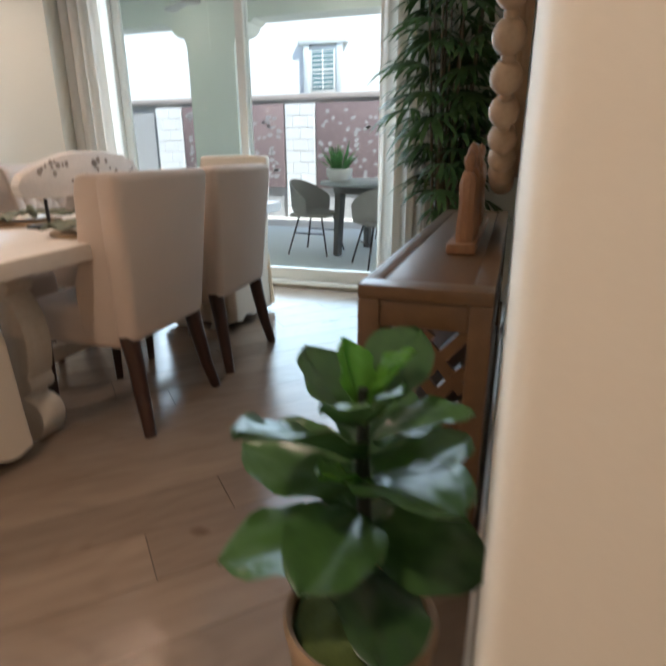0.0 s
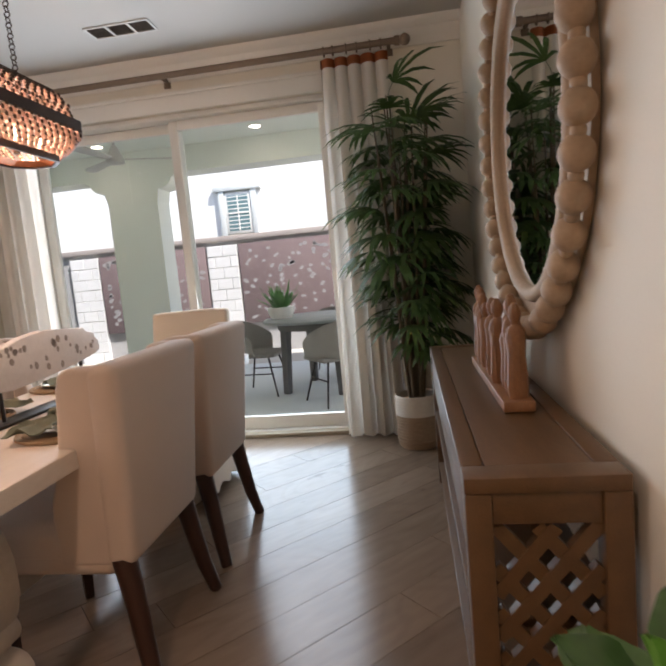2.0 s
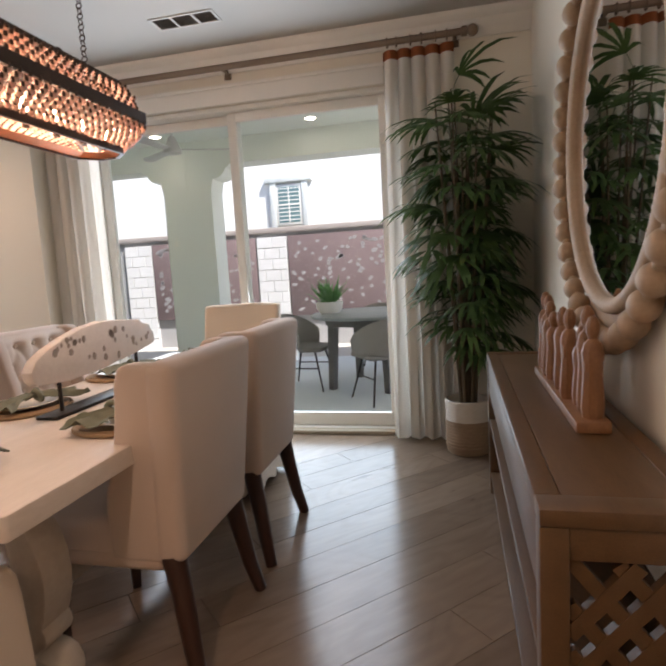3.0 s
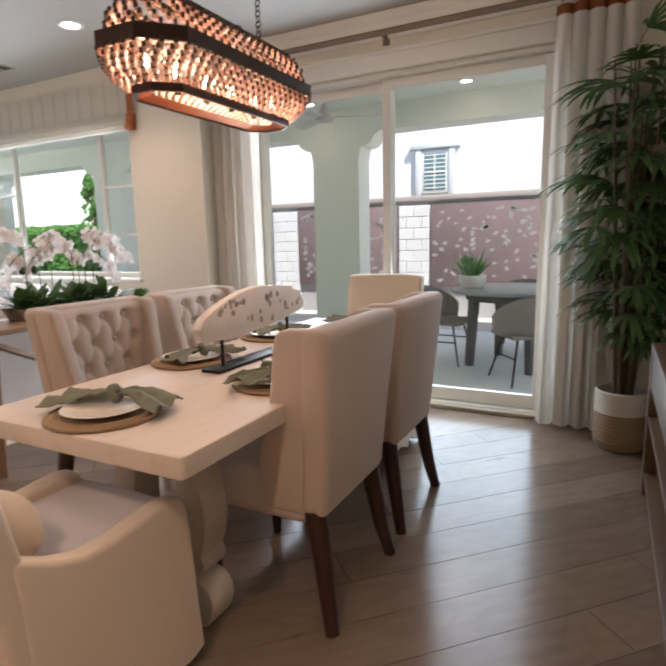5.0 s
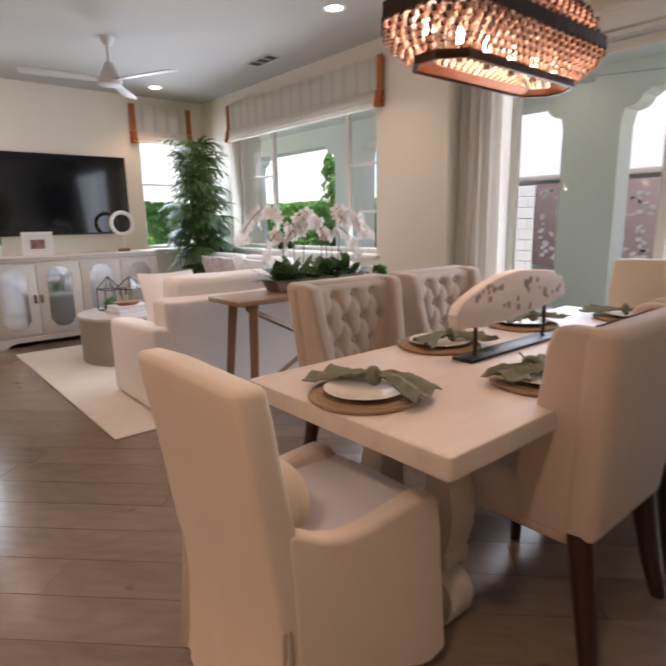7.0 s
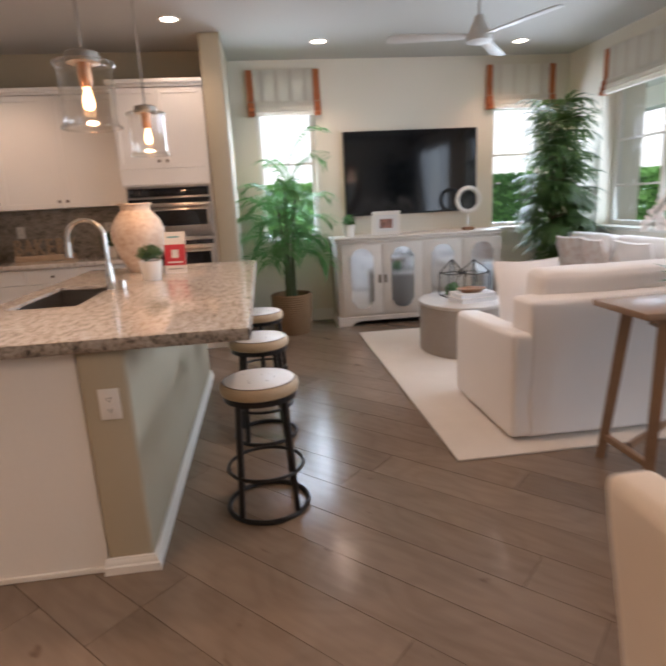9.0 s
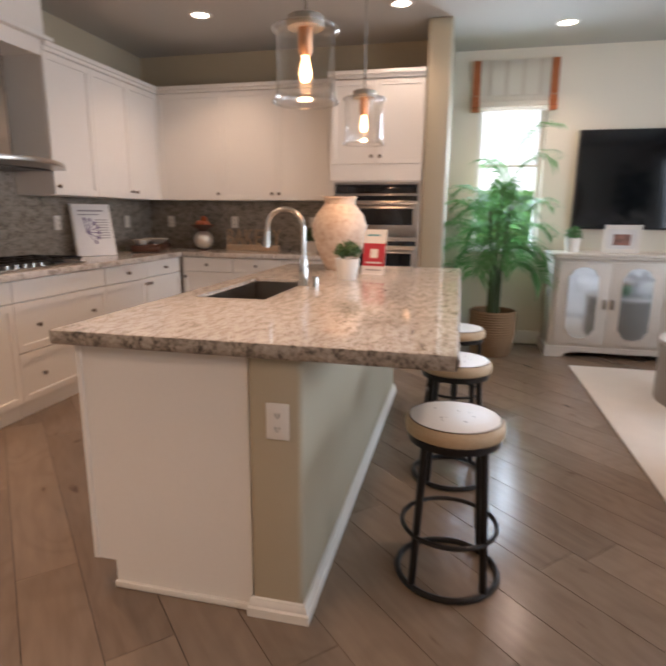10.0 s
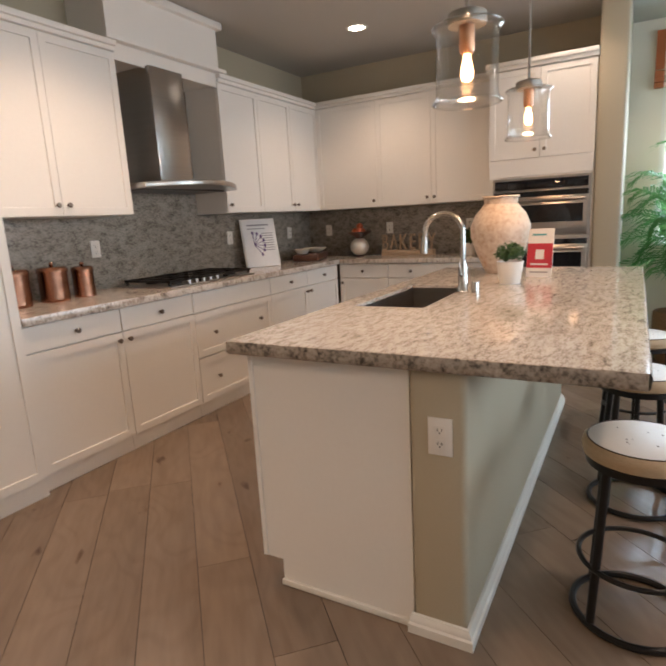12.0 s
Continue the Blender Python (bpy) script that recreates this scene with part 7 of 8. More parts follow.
for ox in (-3.46, -4.87, -5.84):
    outlet(ox, -7.1575, 1.19, 0)
for oy in (-6.92, -6.20, -5.37):
    outlet(-6.2775, oy, 1.19, -90)


def range_hood():
    box = thing("hood_surround", 0, 0, 0, 0, "white boxed bulkhead over the range hood", "cabinet")
    part("bulkhead", B((-4.52, -3.50, -7.175, -6.83, 2.436, CEIL - 0.002)), CAB, box, "", False)
    part("fascia", B((-4.483, -3.537, -6.86, -6.835, 2.335, 2.436), bevel=0.003), CAB, box)
    part("soffit", B((-4.483, -3.537, -7.155, -6.862, 2.35, 2.37)), CAB, box, "", False)
    part("ledge", B((-4.56, -3.46, -6.90, -6.785, 2.4365, 2.462), bevel=0.004), CAB, box)
    part("crown", B((-4.56, -3.46, -7.175, -6.79, CEIL - 0.06, CEIL - 0.003), bevel=0.015), CAB, box)
    h = thing("range_hood", -4.02, 0, 0, 0, "stainless steel chimney range hood", "hood")
    part("chimney", B((-0.06, 0.24, -7.156, -6.80, 1.60, 2.349), bevel=0.003), STEEL, h)
    bm = bmesh.new()
    pts = [(-0.46, -7.156), (-0.46, -6.72)]
    for k in range(13):
        a = -1 + 2 * k / 12
        pts.append((0.46 * a, -6.55 - 0.17 * a * a))
    pts += [(0.46, -6.72), (0.46, -7.156)]
    uniq = []
    for p in pts:
        if not uniq or math.dist(p, uniq[-1]) > 1e-4:
            uniq.append(p)
    extrude_outline(bm, uniq, 1.565, 1.60, "z", bevel=0.004)
    for v in bm.verts:
        v.co.z += 0.015 * (1 - (v.co.x / 0.46) ** 2)
    part("canopy", bm, STEEL, h)
    part("filter", B((-0.40, 0.40, -7.10, -6.80, 1.560, 1.572)), mat("hood_filter", (0.16, 0.155, 0.15), rough=0.4, metal=1.0), h, "", False)
    return h


range_hood()


def cooktop():
    c = thing("cooktop", -4.0, -6.83, 0.9155, 0, "black gas cooktop with iron grates", "cooktop")
    part("tray", B((-0.45, 0.45, -0.24, 0.24, 0, 0.012), bevel=0.004), STEEL, c)
    for k in range(3):
        x0 = -0.43 + k * 0.29
        bars = [(x0, x0 + 0.28, y - 0.006, y + 0.006, 0.034, 0.05) for y in (-0.21, -0.07, 0.07, 0.21)] + [(x - 0.006, x + 0.006, -0.215, 0.215, 0.0335, 0.0495) for x in (x0 + 0.01, x0 + 0.14, x0 + 0.27)]
        bars += [(x - 0.007, x + 0.007, y - 0.007, y + 0.007, 0.012, 0.034) for x in (x0 + 0.01, x0 + 0.27) for y in (-0.2, 0.2)]
        part("grate", B(*bars), BLACK, c, "black iron grate", False)
    for x, y in ((-0.29, -0.1), (-0.29, 0.12), (0.0, 0.0), (0.29, -0.1), (0.29, 0.12)):
        part("burner", spin(bmesh.new(), [(0.0001, 0.012), (0.045, 0.012), (0.045, 0.024), (0.032, 0.03), (0.0001, 0.031)], 20, x, y), BLACK, c)
    for k in range(5):
        part("dial", spin(bmesh.new(), [(0.0001, 0.0125), (0.018, 0.0125), (0.016, 0.036), (0.0001, 0.037)], 16, 0.10 + 0.072 * k - 0.14, 0.205), STEEL, c)
    return c


cooktop()


def ring_slab(o, i, z0, z1):
    """One slab with a rectangular cut-out."""
    bm = bmesh.new()
    a = [(o[0], o[2]), (o[1], o[2]), (o[1], o[3]), (o[0], o[3])]
    b = [(i[0], i[2]), (i[1], i[2]), (i[1], i[3]), (i[0], i[3])]
    v = [[bm.verts.new((x, y, z)) for x, y in ring] for ring, z in ((a, z1), (b, z1), (b, z0), (a, z0))]
    for k in range(4):
        for q in range(4):
            bm.faces.new((v[k][q], v[k][(q + 1) % 4], v[(k + 1) % 4][(q + 1) % 4], v[(k + 1) % 4][q]))
    bmesh.ops.recalc_face_normals(bm, faces=bm.faces[:])
    return bm


ISLAND_BASE = [(0, 0), (0.024, 0), (0.024, 0.030), (0.017, 0.035), (0.017, 0.043), (0.010, 0.052), (0.008, 0.058), (0, 0.060)]


def island():
    c = thing("kitchen_island", 0, 0, 0, 0, "white kitchen island with greige half wall", "island")
    part("cabinet_body", B((-4.80, -2.452, -5.10, -4.532, 0.10, 0.66), (-4.80, -3.90, -5.10, -4.532, 0.66, 0.873), (-3.08, -2.452, -5.10, -4.532, 0.66, 0.873), (-3.90, -3.08, -5.10, -5.07, 0.66, 0.873), (-3.90, -3.08, -4.64, -4.532, 0.66, 0.873)), CAB, c, "", False)
    part("plinth", B((-4.80, -2.452, -5.03, -4.532, 0.0, 0.10)), CAB, c, "", False)
    bm = bmesh.new()
    extrude_outline(bm, [(-5.112, 0.098), (-5.032, 0.098), (-5.032, 0.0), (-4.528, 0.0), (-4.528, 0.8735), (-5.112, 0.8735)], -2.4515, -2.432, "x")
    part("end_panel", bm, CAB, c, "white end panel", False)
    part("end_stile", B((-2.4315, -2.426, -5.112, -5.095, 0.10, 0.873)), CAB, c, "", False)
    part("shoe_trim", B((-2.4315, -2.418, -5.035, -4.53, 0.001, 0.024), bevel=0.004), TRIM, c)
    part("half_wall", B((-4.80, -2.42, -4.526, -4.355, 0.0, 0.8735), bevel=0.02, seg=4), SAND, c, "greige painted half wall")
    bm = bmesh.new()
    rows = []
    for x, y, nx, ny in ((-2.432, -4.526, 1, -1), (-2.42, -4.528, 1, -1), (-2.42, -4.355, 1, 1), (-4.80, -4.355, 0, 1)):
        rows.append([bm.verts.new((x + nx * d, y + ny * (d if (nx, ny) != (1, -1) else d * 0.4), 0.001 + h)) for d, h in ISLAND_BASE])
    for a, b in zip(rows, rows[1:]):
        for i in range(len(ISLAND_BASE) - 1):
            bm.faces.new((a[i], b[i], b[i + 1], a[i + 1]))
    bmesh.ops.recalc_face_normals(bm, faces=bm.faces[:])
    part("baseboard", bm, TRIM, c)
    outs = [(-4.86, -2.55)]
    for k in range(4):
        a = -4.80 + k * 0.587
        panel_front("door", c, "x", -5.10, a, a + 0.585, 0.102, 0.868, -1)
    w = thing("island_worktop", 0, 0, 0, 0, "speckled granite island worktop with rough edge", "worktop")
    sx0, sx1, sy0, sy1 = -3.89, -3.15, -5.062, -4.735
    X0, X1, Y0, Y1 = -4.88, -2.392, -5.165, -3.925
    part("slab", ring_slab((X0, X1, Y0, Y1), (sx0, sx1, sy0, sy1), 0.8745, 0.915), GRANITE, w, "", False)
    # chiselled rim
    bm = bmesh.new()
    for (xa, ya), (xb, yb), nx, ny in (((X1, Y0), (X1, Y1), 1, 0), ((X0, Y1), (X1, Y1), 0, 1), ((X0, Y0), (X1, Y0), 0, -1)):
        n = int(math.hypot(xb - xa, yb - ya) / 0.012)
        grid = []
        for i in range(n + 1):
            f = i / n
            row = []
            for j, (d, z) in enumerate(((0.0, 0.9148), (0.004, 0.9135), (0.007, 0.902), (0.008, 0.888), (0.006, 0.876), (0.0, 0.870))):
                q = 0.0035 * noise.noise(Vector((xa + (xb - xa) * f, ya + (yb - ya) * f, z * 3)) * 60) if 0 < j < 5 else 0
                row.append(bm.verts.new((xa + (xb - xa) * f + nx * (d + q), ya + (yb - ya) * f + ny * (d + q), z)))
            grid.append(row)
        for i in range(n):
            for j in range(5):
                bm.faces.new((grid[i][j], grid[i + 1][j], grid[i + 1][j + 1], grid[i][j + 1]))
    bmesh.ops.recalc_face_normals(bm, faces=bm.faces[:])
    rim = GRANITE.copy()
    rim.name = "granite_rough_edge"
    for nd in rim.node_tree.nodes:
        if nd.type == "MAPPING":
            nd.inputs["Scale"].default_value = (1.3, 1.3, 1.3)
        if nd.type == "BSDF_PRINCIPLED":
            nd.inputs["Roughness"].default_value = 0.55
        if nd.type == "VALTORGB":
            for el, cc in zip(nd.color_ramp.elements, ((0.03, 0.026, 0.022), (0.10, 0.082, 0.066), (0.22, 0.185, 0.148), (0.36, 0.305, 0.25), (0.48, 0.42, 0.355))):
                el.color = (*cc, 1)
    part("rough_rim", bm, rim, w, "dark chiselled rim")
    s = thing("sink", 0, 0, 0, 0, "stainless steel undermount sink", "sink")
    t = 0.004
    sx0, sx1, sy0, sy1 = sx0 + 0.006, sx1 - 0.006, sy0 + 0.006, sy1 - 0.006
    part("basin", B((sx0, sx1, sy0, sy1, 0.68, 0.684), (sx0 - t, sx0, sy0, sy1, 0.68, 0.900), (sx1, sx1 + t, sy0, sy1, 0.68, 0.900), (sx0, sx1, sy0 - t, sy0, 0.68, 0.900), (sx0, sx1, sy1, sy1 + t, 0.68, 0.900)), STEEL, s, "", False)
    part("drain", spin(bmesh.new(), [(0.0001, 0.6845), (0.04, 0.6845), (0.045, 0.687), (0.03, 0.688), (0.0001, 0.6865)], 20, -3.45, -4.86), CHROME, s)
    return c


island()
outlet(-2.4195, -4.43, 0.672, -90, "white outlet plate on the island's half wall")


def faucet():
    f = thing("faucet", -3.60, -4.692, 0.9155, 0, "brushed nickel gooseneck kitchen faucet", "faucet")
    part("base", spin(bmesh.new(), [(0.0001, 0), (0.028, 0), (0.029, 0.008), (0.024, 0.014), (0.023, 0.10), (0.020, 0.13), (0.013, 0.16), (0.0001, 0.16)], 24), CHROME, f)
    pts = [(0, 0, 0.15), (0, 0, 0.29)] + [(0, -0.095 + 0.095 * math.cos(a), 0.29 + 0.095 * math.sin(a)) for a in [math.pi * k / 10 for k in range(1, 10)]] + [(0, -0.19, 0.27)]
    part("spout", sweep(bmesh.new(), pts, 0.0125, 14), CHROME, f)
    part("spray_head", rod(bmesh.new(), (0, -0.19, 0.275), (0, -0.195, 0.195), 0.0145, 0.019, 16), CHROME, f)
    part("lever", sweep(bmesh.new(), [(0.024, 0, 0.09), (0.045, 0, 0.095), (0.055, 0.0, 0.15)], [0.009, 0.008, 0.005], 8), CHROME, f)
    s = thing("soap_dispenser", -3.61, -4.635, 0.9155, 0, "small brushed nickel soap dispenser", "dispenser")
    part("cap", spin(bmesh.new(), [(0.0001, 0), (0.018, 0), (0.018, 0.05), (0.016, 0.055), (0.0001, 0.056)], 20), CHROME, s)


faucet()


def bar_stool(x, y, rz):
    s = thing("bar_stool", x, y, 0, rz, "round bar stool, black iron frame, whitewashed seat", "stool", "bar stools at the island")
    part("seat", spin(bmesh.new(), [(0.0001, 0.545), (0.150, 0.545), (0.166, 0.553), (0.170, 0.572), (0.166, 0.592), (0.156, 0.600)], 48), SEATWOOD, s, "pale wooden seat edge")
    part("seat_top", spin(bmesh.new(), [(0.1555, 0.6005), (0.1475, 0.6025), (0.0001, 0.604)], 48), SEATTOP, s, "worn white seat top")
    part("seat_groove", torus(bmesh.new(), 0.1555, 0.0022, z=0.6008, seg=48, ring=6), mat("dark_groove", (0.06, 0.03, 0.02), rough=0.8), s)
    rng = random.Random(int(abs(x) * 100))
    for _ in range(9):
        a, r = rng.uniform(0, 6.28), rng.uniform(0.02, 0.13)
        part("worn_spot", spin(bmesh.new(), [(rng.uniform(0.002, 0.0045), 0.6042), (0.0001, 0.6044)], 7, r * math.cos(a), r * math.sin(a), 1.6, 0.8), mat("worn_wood", (0.12, 0.075, 0.045), rough=0.7), s)
    part("seat_ring", spin(bmesh.new(), [(0.150, 0.523), (0.158, 0.523), (0.158, 0.545), (0.150, 0.545)], 40), BLACK, s)
    for k in range(4):
        a = math.pi / 2 * k + math.pi / 4
        part("leg", rod(bmesh.new(), (0.135 * math.cos(a), 0.135 * math.sin(a), 0.54), (0.172 * math.cos(a), 0.172 * math.sin(a), 0.012), 0.0135, 0.0135, 12), BLACK, s)
    part("foot_ring", torus(bmesh.new(), 0.178, 0.0115, z=0.0125, seg=44, ring=8), BLACK, s)
    part("rest_ring", torus(bmesh.new(), 0.166, 0.0085, z=0.20, seg=44, ring=8), BLACK, s)
    return s


st = bar_stool(-2.785, -3.915, 2)
for sx in (-3.565, -4.335):
    copy_thing(st, pose(sx, -3.92, 0, 0, 0, 8 if sx > -4 else 47))


def pendant(x, y):
    p = thing("pendant_lamp", x, y, 0, 0, "clear glass jar pendant lamp with amber bulb, lit", "pendant lamp", "pendants over the island")
    z = 1.668
    part("stem", rod(bmesh.new(), (0, 0, z + 0.301), (0, 0, CEIL - 0.02), 0.006), CHROME, p)
    part("ceiling_rose", spin(bmesh.new(), [(0.0001, CEIL - 0.03), (0.055, CEIL - 0.028), (0.06, CEIL - 0.001), (0.0001, CEIL - 0.001)], 28), CHROME, p)
    part("cap", spin(bmesh.new(), [(0.0001, z + 0.303), (0.012, z + 0.303), (0.014, z + 0.292), (0.060, z + 0.289), (0.066, z + 0.284), (0.067, z + 0.259), (0.064, z + 0.249), (0.0001, z + 0.249)], 32), mat("cap_metal", (0.34, 0.315, 0.28), (0.28, 0.26, 0.23), 0.42, metal=0.9), p)
    part("socket", spin(bmesh.new(), [(0.0001, z + 0.249), (0.026, z + 0.249), (0.026, z + 0.172), (0.018, z + 0.159), (0.0001, z + 0.159)], 24), mat("copper_socket", (0.55, 0.30, 0.18), (0.48, 0.25, 0.14), 0.35, metal=0.9), p)
    prof = [(0.056, z + 0.258), (0.085, z + 0.256), (0.112, z + 0.251), (0.119, z + 0.245), (0.117, z + 0.238), (0.108, z + 0.230), (0.106, z + 0.215), (0.106, z + 0.040), (0.107, z + 0.022), (0.113, z + 0.010), (0.118, z + 0.004), (0.117, z)]
    prof2 = [(r - 0.0035, q) for r, q in prof[::-1]]
    g = part("glass_shade", spin(bmesh.new(), prof + prof2, 48), GLASSCLEAR, p, "clear blown glass shade")
    g.visible_shadow = False
    for rz_, rr in ((0.003, 0.116), (0.245, 0.117)):
        q = part("glass_lip", torus(bmesh.new(), rr, 0.0045, z=z + rz_, seg=40, ring=8), GLASSCLEAR, p, "rolled glass lip")
        q.visible_shadow = False
    part("bulb", spin(bmesh.new(), [(0.0001, z + 0.160), (0.012, z + 0.159), (0.013, z + 0.145), (0.019, z + 0.122), (0.0225, z + 0.102), (0.021, z + 0.086), (0.012, z + 0.074), (0.0001, z + 0.070)], 20), glow("pendant_bulb", (1.0, 0.56, 0.26), 6.0), p, "glowing amber bulb")
    lamp("pendant_bulb", "POINT", x, y, z + 0.03, 6, (1.0, 0.58, 0.30), 0.03)
    return p


pendant(-3.0, -4.508)
pendant(-4.2, -4.505)

# things on the island
va = thing("vase", -4.54, -4.715, 0.9155, 0, "large aged terracotta urn, cream and rust", "vase")
bm = spin(bmesh.new(), [(0.0001, 0.0), (0.085, 0.0), (0.10, 0.02), (0.145, 0.12), (0.180, 0.23), (0.182, 0.29), (0.155, 0.36), (0.115, 0.405), (0.098, 0.425), (0.100, 0.455), (0.112, 0.468), (0.108, 0.474), (0.090, 0.465), (0.088, 0.42), (0.0001, 0.41)], 44)
for v in bm.verts:
    v.co += noise.noise_vector(v.co * 6) * 0.006 if v.co.z > 0.01 else Vector((0, 0, 0))
part("urn", bm, POTTERY, va)
hp = thing("herb_pot", -3.99, -4.548, 0.9155, 0, "small green plant in a white tapered pot", "plant")
part("pot", spin(bmesh.new(), [(0.0001, 0), (0.052, 0), (0.068, 0.10), (0.070, 0.118), (0.064, 0.118), (0.060, 0.10), (0.0001, 0.10)], 32), CERAMIC, hp)
bm = bmesh.new()
rg = random.Random(19)
for q in range(9):
    a = q * 0.7
    leaves_blob(bm, rg, 0.042 * math.cos(a), 0.042 * math.sin(a), 0.152 + 0.02 * rg.random(), 0.04, 60, 0.012)
leaves_blob(bm, rg, 0, 0, 0.175, 0.05, 140, 0.012)
part("leaves", bm, mat("herb_leaf", (0.06, 0.13, 0.03), (0.03, 0.07, 0.02), 0.6, scale=20), hp, "", False)
cd = thing("sign_card", -4.30, -4.45, 0.9155, 80, "red and white countertop card in a stand", "sign")
bm = B((-0.072, 0.072, -0.002, 0.002, 0.0, 0.27))
lean = Matrix.Rotation(radians(12), 4, "X")
for nm, bxs, mm in (("card", [(-0.072, 0.072, -0.002, 0.002, 0.0, 0.275)], WHITECARD), ("red_field", [(-0.071, 0.071, -0.0032, -0.0022, 0.05, 0.19)], REDCARD), ("white_square", [(-0.024, 0.024, -0.0044, -0.0034, 0.10, 0.155)], WHITECARD), ("text_bar", [(-0.05, 0.05, -0.0044, -0.0034, 0.066, 0.076)], WHITECARD), ("text_bar", [(-0.05, 0.03, -0.0034, -0.0022, 0.235, 0.245)], BLUEPRINT), ("text_bar", [(-0.05, 0.05, -0.0034, -0.0022, 0.022, 0.03)], GREYPRINT), ("foot", [(-0.06, 0.06, -0.03, 0.03, -0.0, 0.003)], WHITECARD)):
    b = B(*bxs)
    if nm != "foot":
        b.transform(Matrix.Rotation(radians(-10), 4, "X"))
    part(nm, b, mm, cd, "", False)

# things on the worktop
for q, (cx, r, h) in enumerate(((-2.75, 0.080, 0.215), (-2.985, 0.082, 0.21), (-3.185, 0.064, 0.195))):
    c = thing("canister", cx, -6.95, 0.9155, 0, "hammered copper canister with lid", "canister", "copper canisters")
    part("can", spin(bmesh.new(), [(0.0001, 0), (r * 0.97, 0), (r, 0.006)] + [(r * (1.0 if i % 2 else 0.975), 0.010 + (h - 0.05) * i / 25) for i in range(26)] + [(r, h - 0.037), (0.0001, h - 0.035)], 40), COPPER, c)
    l = part("lid", spin(bmesh.new(), [(r * 1.03, h - 0.042), (r * 1.03, h - 0.022), (r * 0.92, h - 0.010), (0.02, h - 0.006), (0.0001, h - 0.005)], 40), COPPER, c)
    part("lid_knob", ball(bmesh.new(), 0, 0, h + 0.006, 0.013), COPPER, l)
bk = thing("cookbook_stand", -5.02, -6.90, 0.9155, -32, "white cookbook page with purple utensil picture", "book")
items = [("page", [(-0.155, 0.155, -0.004, 0.004, 0.0, 0.43)], WHITECARD), ("backing", [(-0.165, 0.165, -0.02, -0.005, 0.0, 0.44)], CERAMIC), ("text_bar", [(-0.10, 0.11, 0.0045, 0.0055, 0.375, 0.388)], GREYPRINT), ("text_bar", [(-0.06, 0.11, 0.0045, 0.0055, 0.345, 0.353)], GREYPRINT)]
items += [("text_bar", [(-0.13, -0.02 + 0.01 * (i % 3), 0.0045, 0.0055, 0.30 - 0.022 * i, 0.307 - 0.022 * i)], GREYPRINT) for i in range(8)]
for nm, bxs, mm in items:
    b = B(*bxs)
    b.transform(Matrix.Translation((0, -0.02, 0.002)) @ Matrix.Rotation(radians(14), 4, "X"))
    part(nm, b, mm, bk, "", False)
rg = random.Random(2)
for i in range(7):
    a = radians(200 + i * 24)
    b = bmesh.new()
    c0, c1 = Vector((0.06, 0.0055, 0.20)), Vector((0.06 - 0.10 * math.cos(a + 1.9), 0.0055, 0.20 + 0.11 * math.sin(a + 1.9)))
    rod(b, c0, c1, 0.003, seg=6)
    ball(b, c1.x, 0.0055, c1.z, 0.014, 0.8, 0.25, 1.2, 10, 6)
    b.transform(Matrix.Translation((0, -0.02, 0.002)) @ Matrix.Rotation(radians(14), 4, "X"))
    part("picture_stroke", b, PURPLE, bk)
tr = thing("serving_tray", -5.80, -6.88, 0.9155, 20, "dark wooden tray with dishes", "tray")
part("tray", B((-0.30, 0.30, -0.13, 0.13, 0.0, 0.065), bevel=0.02), DARKBOWL, tr)
for i, (dx, rr) in enumerate(((-0.08, 0.125), (0.17, 0.085))):
    bo = thing("dish", -5.80 + dx, -6.88, 0.9812, 0, "pale ceramic dish on a wooden tray", "dish", "dishes on the tray")
    part("bowl", spin(bmesh.new(), [(0.0001, 0), (rr * 0.5, 0), (rr, 0.05), (rr * 0.95, 0.05), (0.0001, 0.012)], 28), PLATE, bo)
tw = thing("tea_towel", -5.70, -6.77, 0.9155, 20, "folded grey tea towel over the tray", "towel")
part("cloth", soften(B((-0.045, 0.045, -0.006, 0.006, 0.0, 0.075)), 3, 0.006), CUSHION, tw)
orb = thing("fruit_bowl", -6.08, -6.46, 0.9155, 0, "dark fruit bowl on a silver orb pedestal", "bowl")
part("orb", ball(bmesh.new(), 0, 0, 0.100, 0.096, 1, 1, 0.94, 28, 18), mat("mercury_orb", (0.90, 0.86, 0.80), (0.82, 0.78, 0.72), 0.35, metal=0.8, scale=6), orb, "silvered glass orb")
part("foot", spin(bmesh.new(), [(0.0001, 0), (0.05, 0), (0.04, 0.012), (0.0001, 0.012)], 24), DARKBOWL, orb)
part("bowl", spin(bmesh.new(), [(0.0001, 0.178), (0.03, 0.178), (0.05, 0.20), (0.135, 0.25), (0.128, 0.252), (0.045, 0.21), (0.0001, 0.205)], 32), DARKBOWL, orb, "dark wooden bowl")
for i, (ax, ay, az) in enumerate(((-0.035, 0.02, 0.255), (0.04, 0.025, 0.255), (0.0, -0.04, 0.258), (0.0, 0.01, 0.305))):
    ap = thing("apple", -6.08 + ax, -6.46 + ay, 0.9155 + az, 0, "red and orange apple in the bowl", "fruit", "apples")
    part("flesh", ball(bmesh.new(), 0, 0, 0, 0.036, 1, 1, 0.92), APPLE, ap)


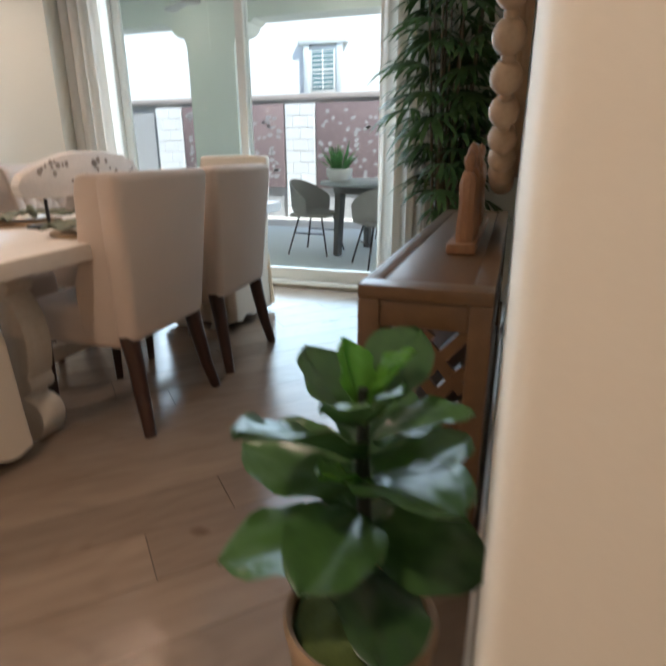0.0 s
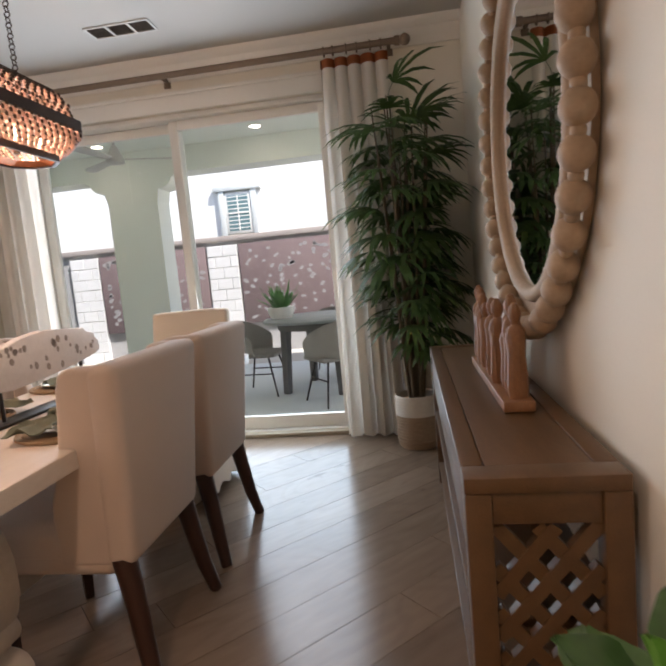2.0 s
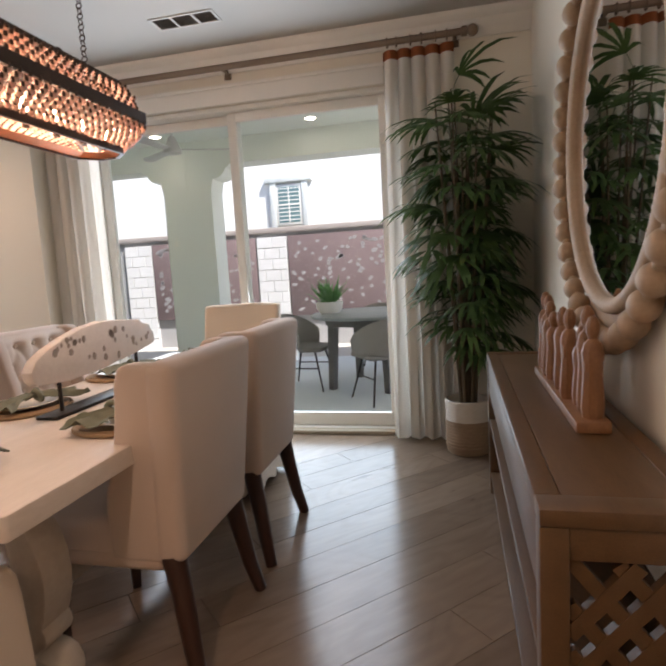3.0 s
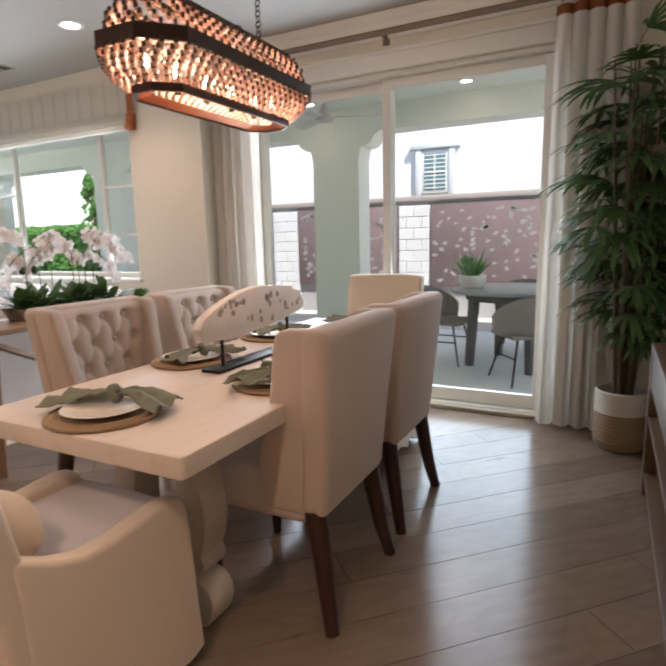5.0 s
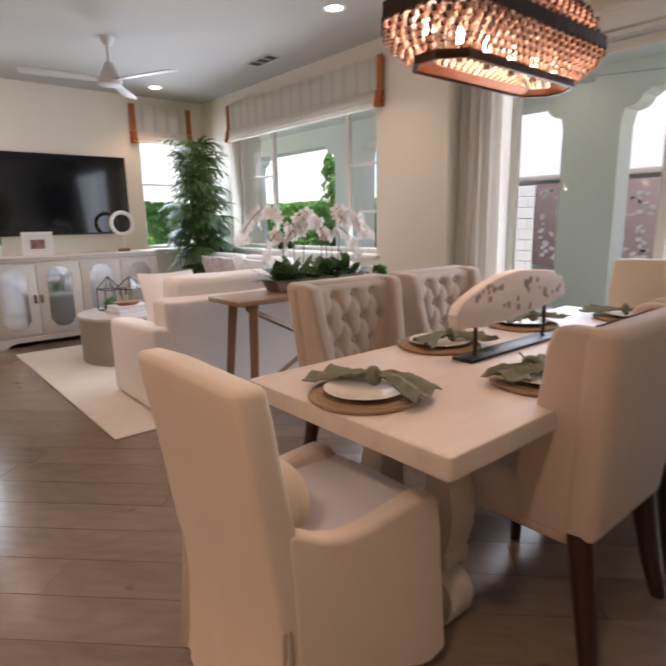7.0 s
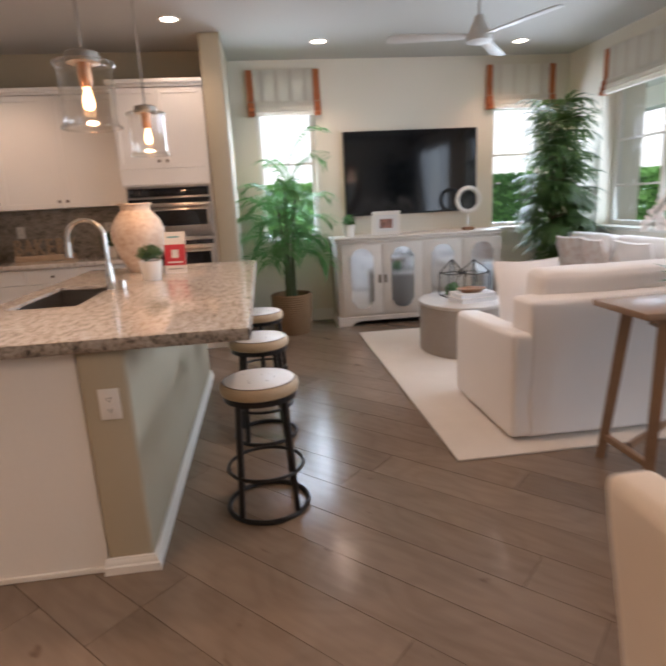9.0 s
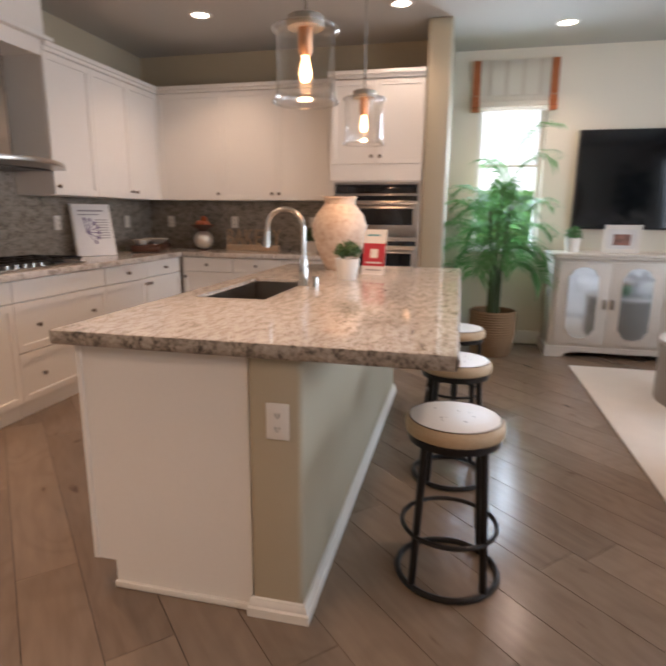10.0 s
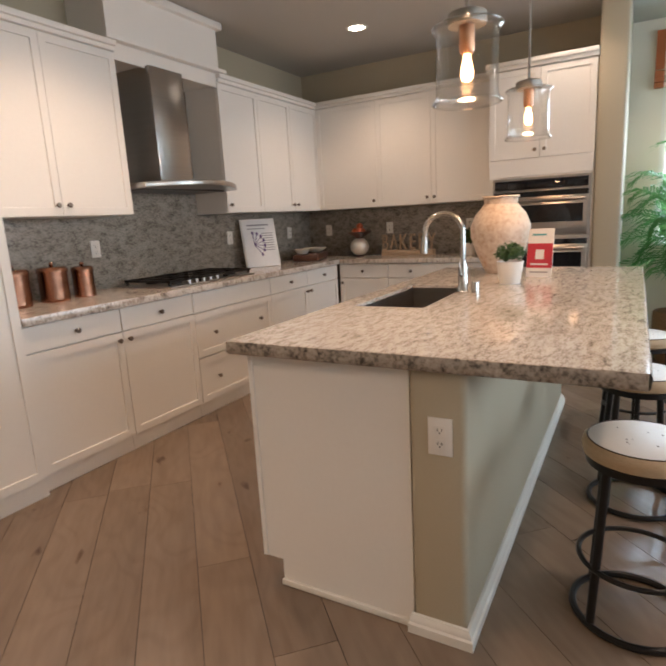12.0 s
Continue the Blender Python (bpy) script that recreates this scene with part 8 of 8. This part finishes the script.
def bakery_sign():
    s = thing("letter_sign", -6.13, -5.95, 0.9155, 0, "wooden letters spelling BAKERY on a base", "sign")
    wood = mat("sign_wood", (0.46, 0.34, 0.235), (0.36, 0.26, 0.17), 0.7, scale=14, bump=0.2)
    part("base", B((-0.035, 0.035, -0.275, 0.275, 0, 0.055), bevel=0.004), wood, s)
    y = -0.245
    for ch in "BAKERY":
        cu = bpy.data.curves.new("letter", "FONT")
        cu.body, cu.size, cu.extrude, cu.align_x = ch, 0.225, 0.012, "CENTER"
        tmp = new("letter_outline", cu)
        bpy.context.view_layer.update()
        me = bpy.data.meshes.new_from_object(tmp.evaluated_get(bpy.context.evaluated_depsgraph_get()))
        bpy.data.objects.remove(tmp)
        me.materials.clear()
        me.materials.append(wood)
        ob = new("letter", me)
        ob.parent = s
        ob.matrix_basis = Matrix.Translation((0, y + 0.0, 0.056)) @ Matrix.Rotation(radians(90), 4, "Z") @ Matrix.Rotation(radians(90), 4, "X") @ Matrix.Diagonal((0.62, 1.0, 1.0, 1))
        y += 0.098
    return s


bakery_sign()
kp = thing("potted_plant", -6.10, -5.33, 0.9155, 0, "small dark green plant in a white pot", "plant")
part("pot", spin(bmesh.new(), [(0.0001, 0), (0.05, 0), (0.06, 0.11), (0.055, 0.11), (0.0001, 0.09)], 24), CERAMIC, kp)
bm = bmesh.new()
leaves_blob(bm, random.Random(23), 0, 0, 0.16, 0.085, 260, 0.022)
part("leaves", bm, LEAF, kp, "", False)

# ---- floor planks, last ----


def clip(poly, a, b, c):
    """Keeps the part of a polygon where a*x + b*y <= c."""
    out = []
    for p, q in zip(poly, poly[1:] + poly[:1]):
        dp, dq = a * p[0] + b * p[1] - c, a * q[0] + b * q[1] - c
        if dp <= 0:
            out.append(p)
        if dp * dq < 0:
            t = dp / (dp - dq)
            out.append((p[0] + t * (q[0] - p[0]), p[1] + t * (q[1] - p[1])))
    return out


def planks():
    fl = thing("floor", 0, 0, 0, 0, "grey-brown oak plank floor laid diagonally", "floor", kind="structure")
    rng = random.Random(11)
    w, s = 0.205, math.sqrt(0.5)
    for k in range(-26, 32):
        c0 = -1.53 + k * w
        pos = -16.0 + rng.uniform(0, 1.8)
        while pos < 8:
            ln = rng.choice((1.25, 1.6, 1.9, 2.1)) + rng.uniform(-0.1, 0.1)
            g = 0.0012
            rect = [(pos + g, c0 + g), (pos + ln - g, c0 + g), (pos + ln - g, c0 + w - g), (pos + g, c0 + w - g)]
            # along u = (x + y) / sqrt 2, across c = (y - x) / sqrt 2
            poly = [((u - c) * s, (u + c) * s) for u, c in rect]
            for a, b, c in ((1, 0, 2.6), (-1, 0, -WEST), (0, 1, -0.03), (0, -1, -SOUTH)):
                poly = clip(poly, a, b, c) if len(poly) > 2 else poly
            if len(poly) > 2:
                loc = [((x + y) * s - pos, (y - x) * s - c0) for x, y in poly]
                area = sum(p[0] * q[1] - q[0] * p[1] for p, q in zip(loc, loc[1:] + loc[:1])) / 2
                if area > 0.004:
                    bm = bmesh.new()
                    extrude_outline(bm, loc, -0.011, rng.uniform(-0.0006, 0.0), "z")
                    ob = part("plank", bm, PLANK, fl, "", False)
                    ob.matrix_world = pose((pos - c0) * s, (pos + c0) * s, 0, 0, 0, 45)
            pos += ln


planks()
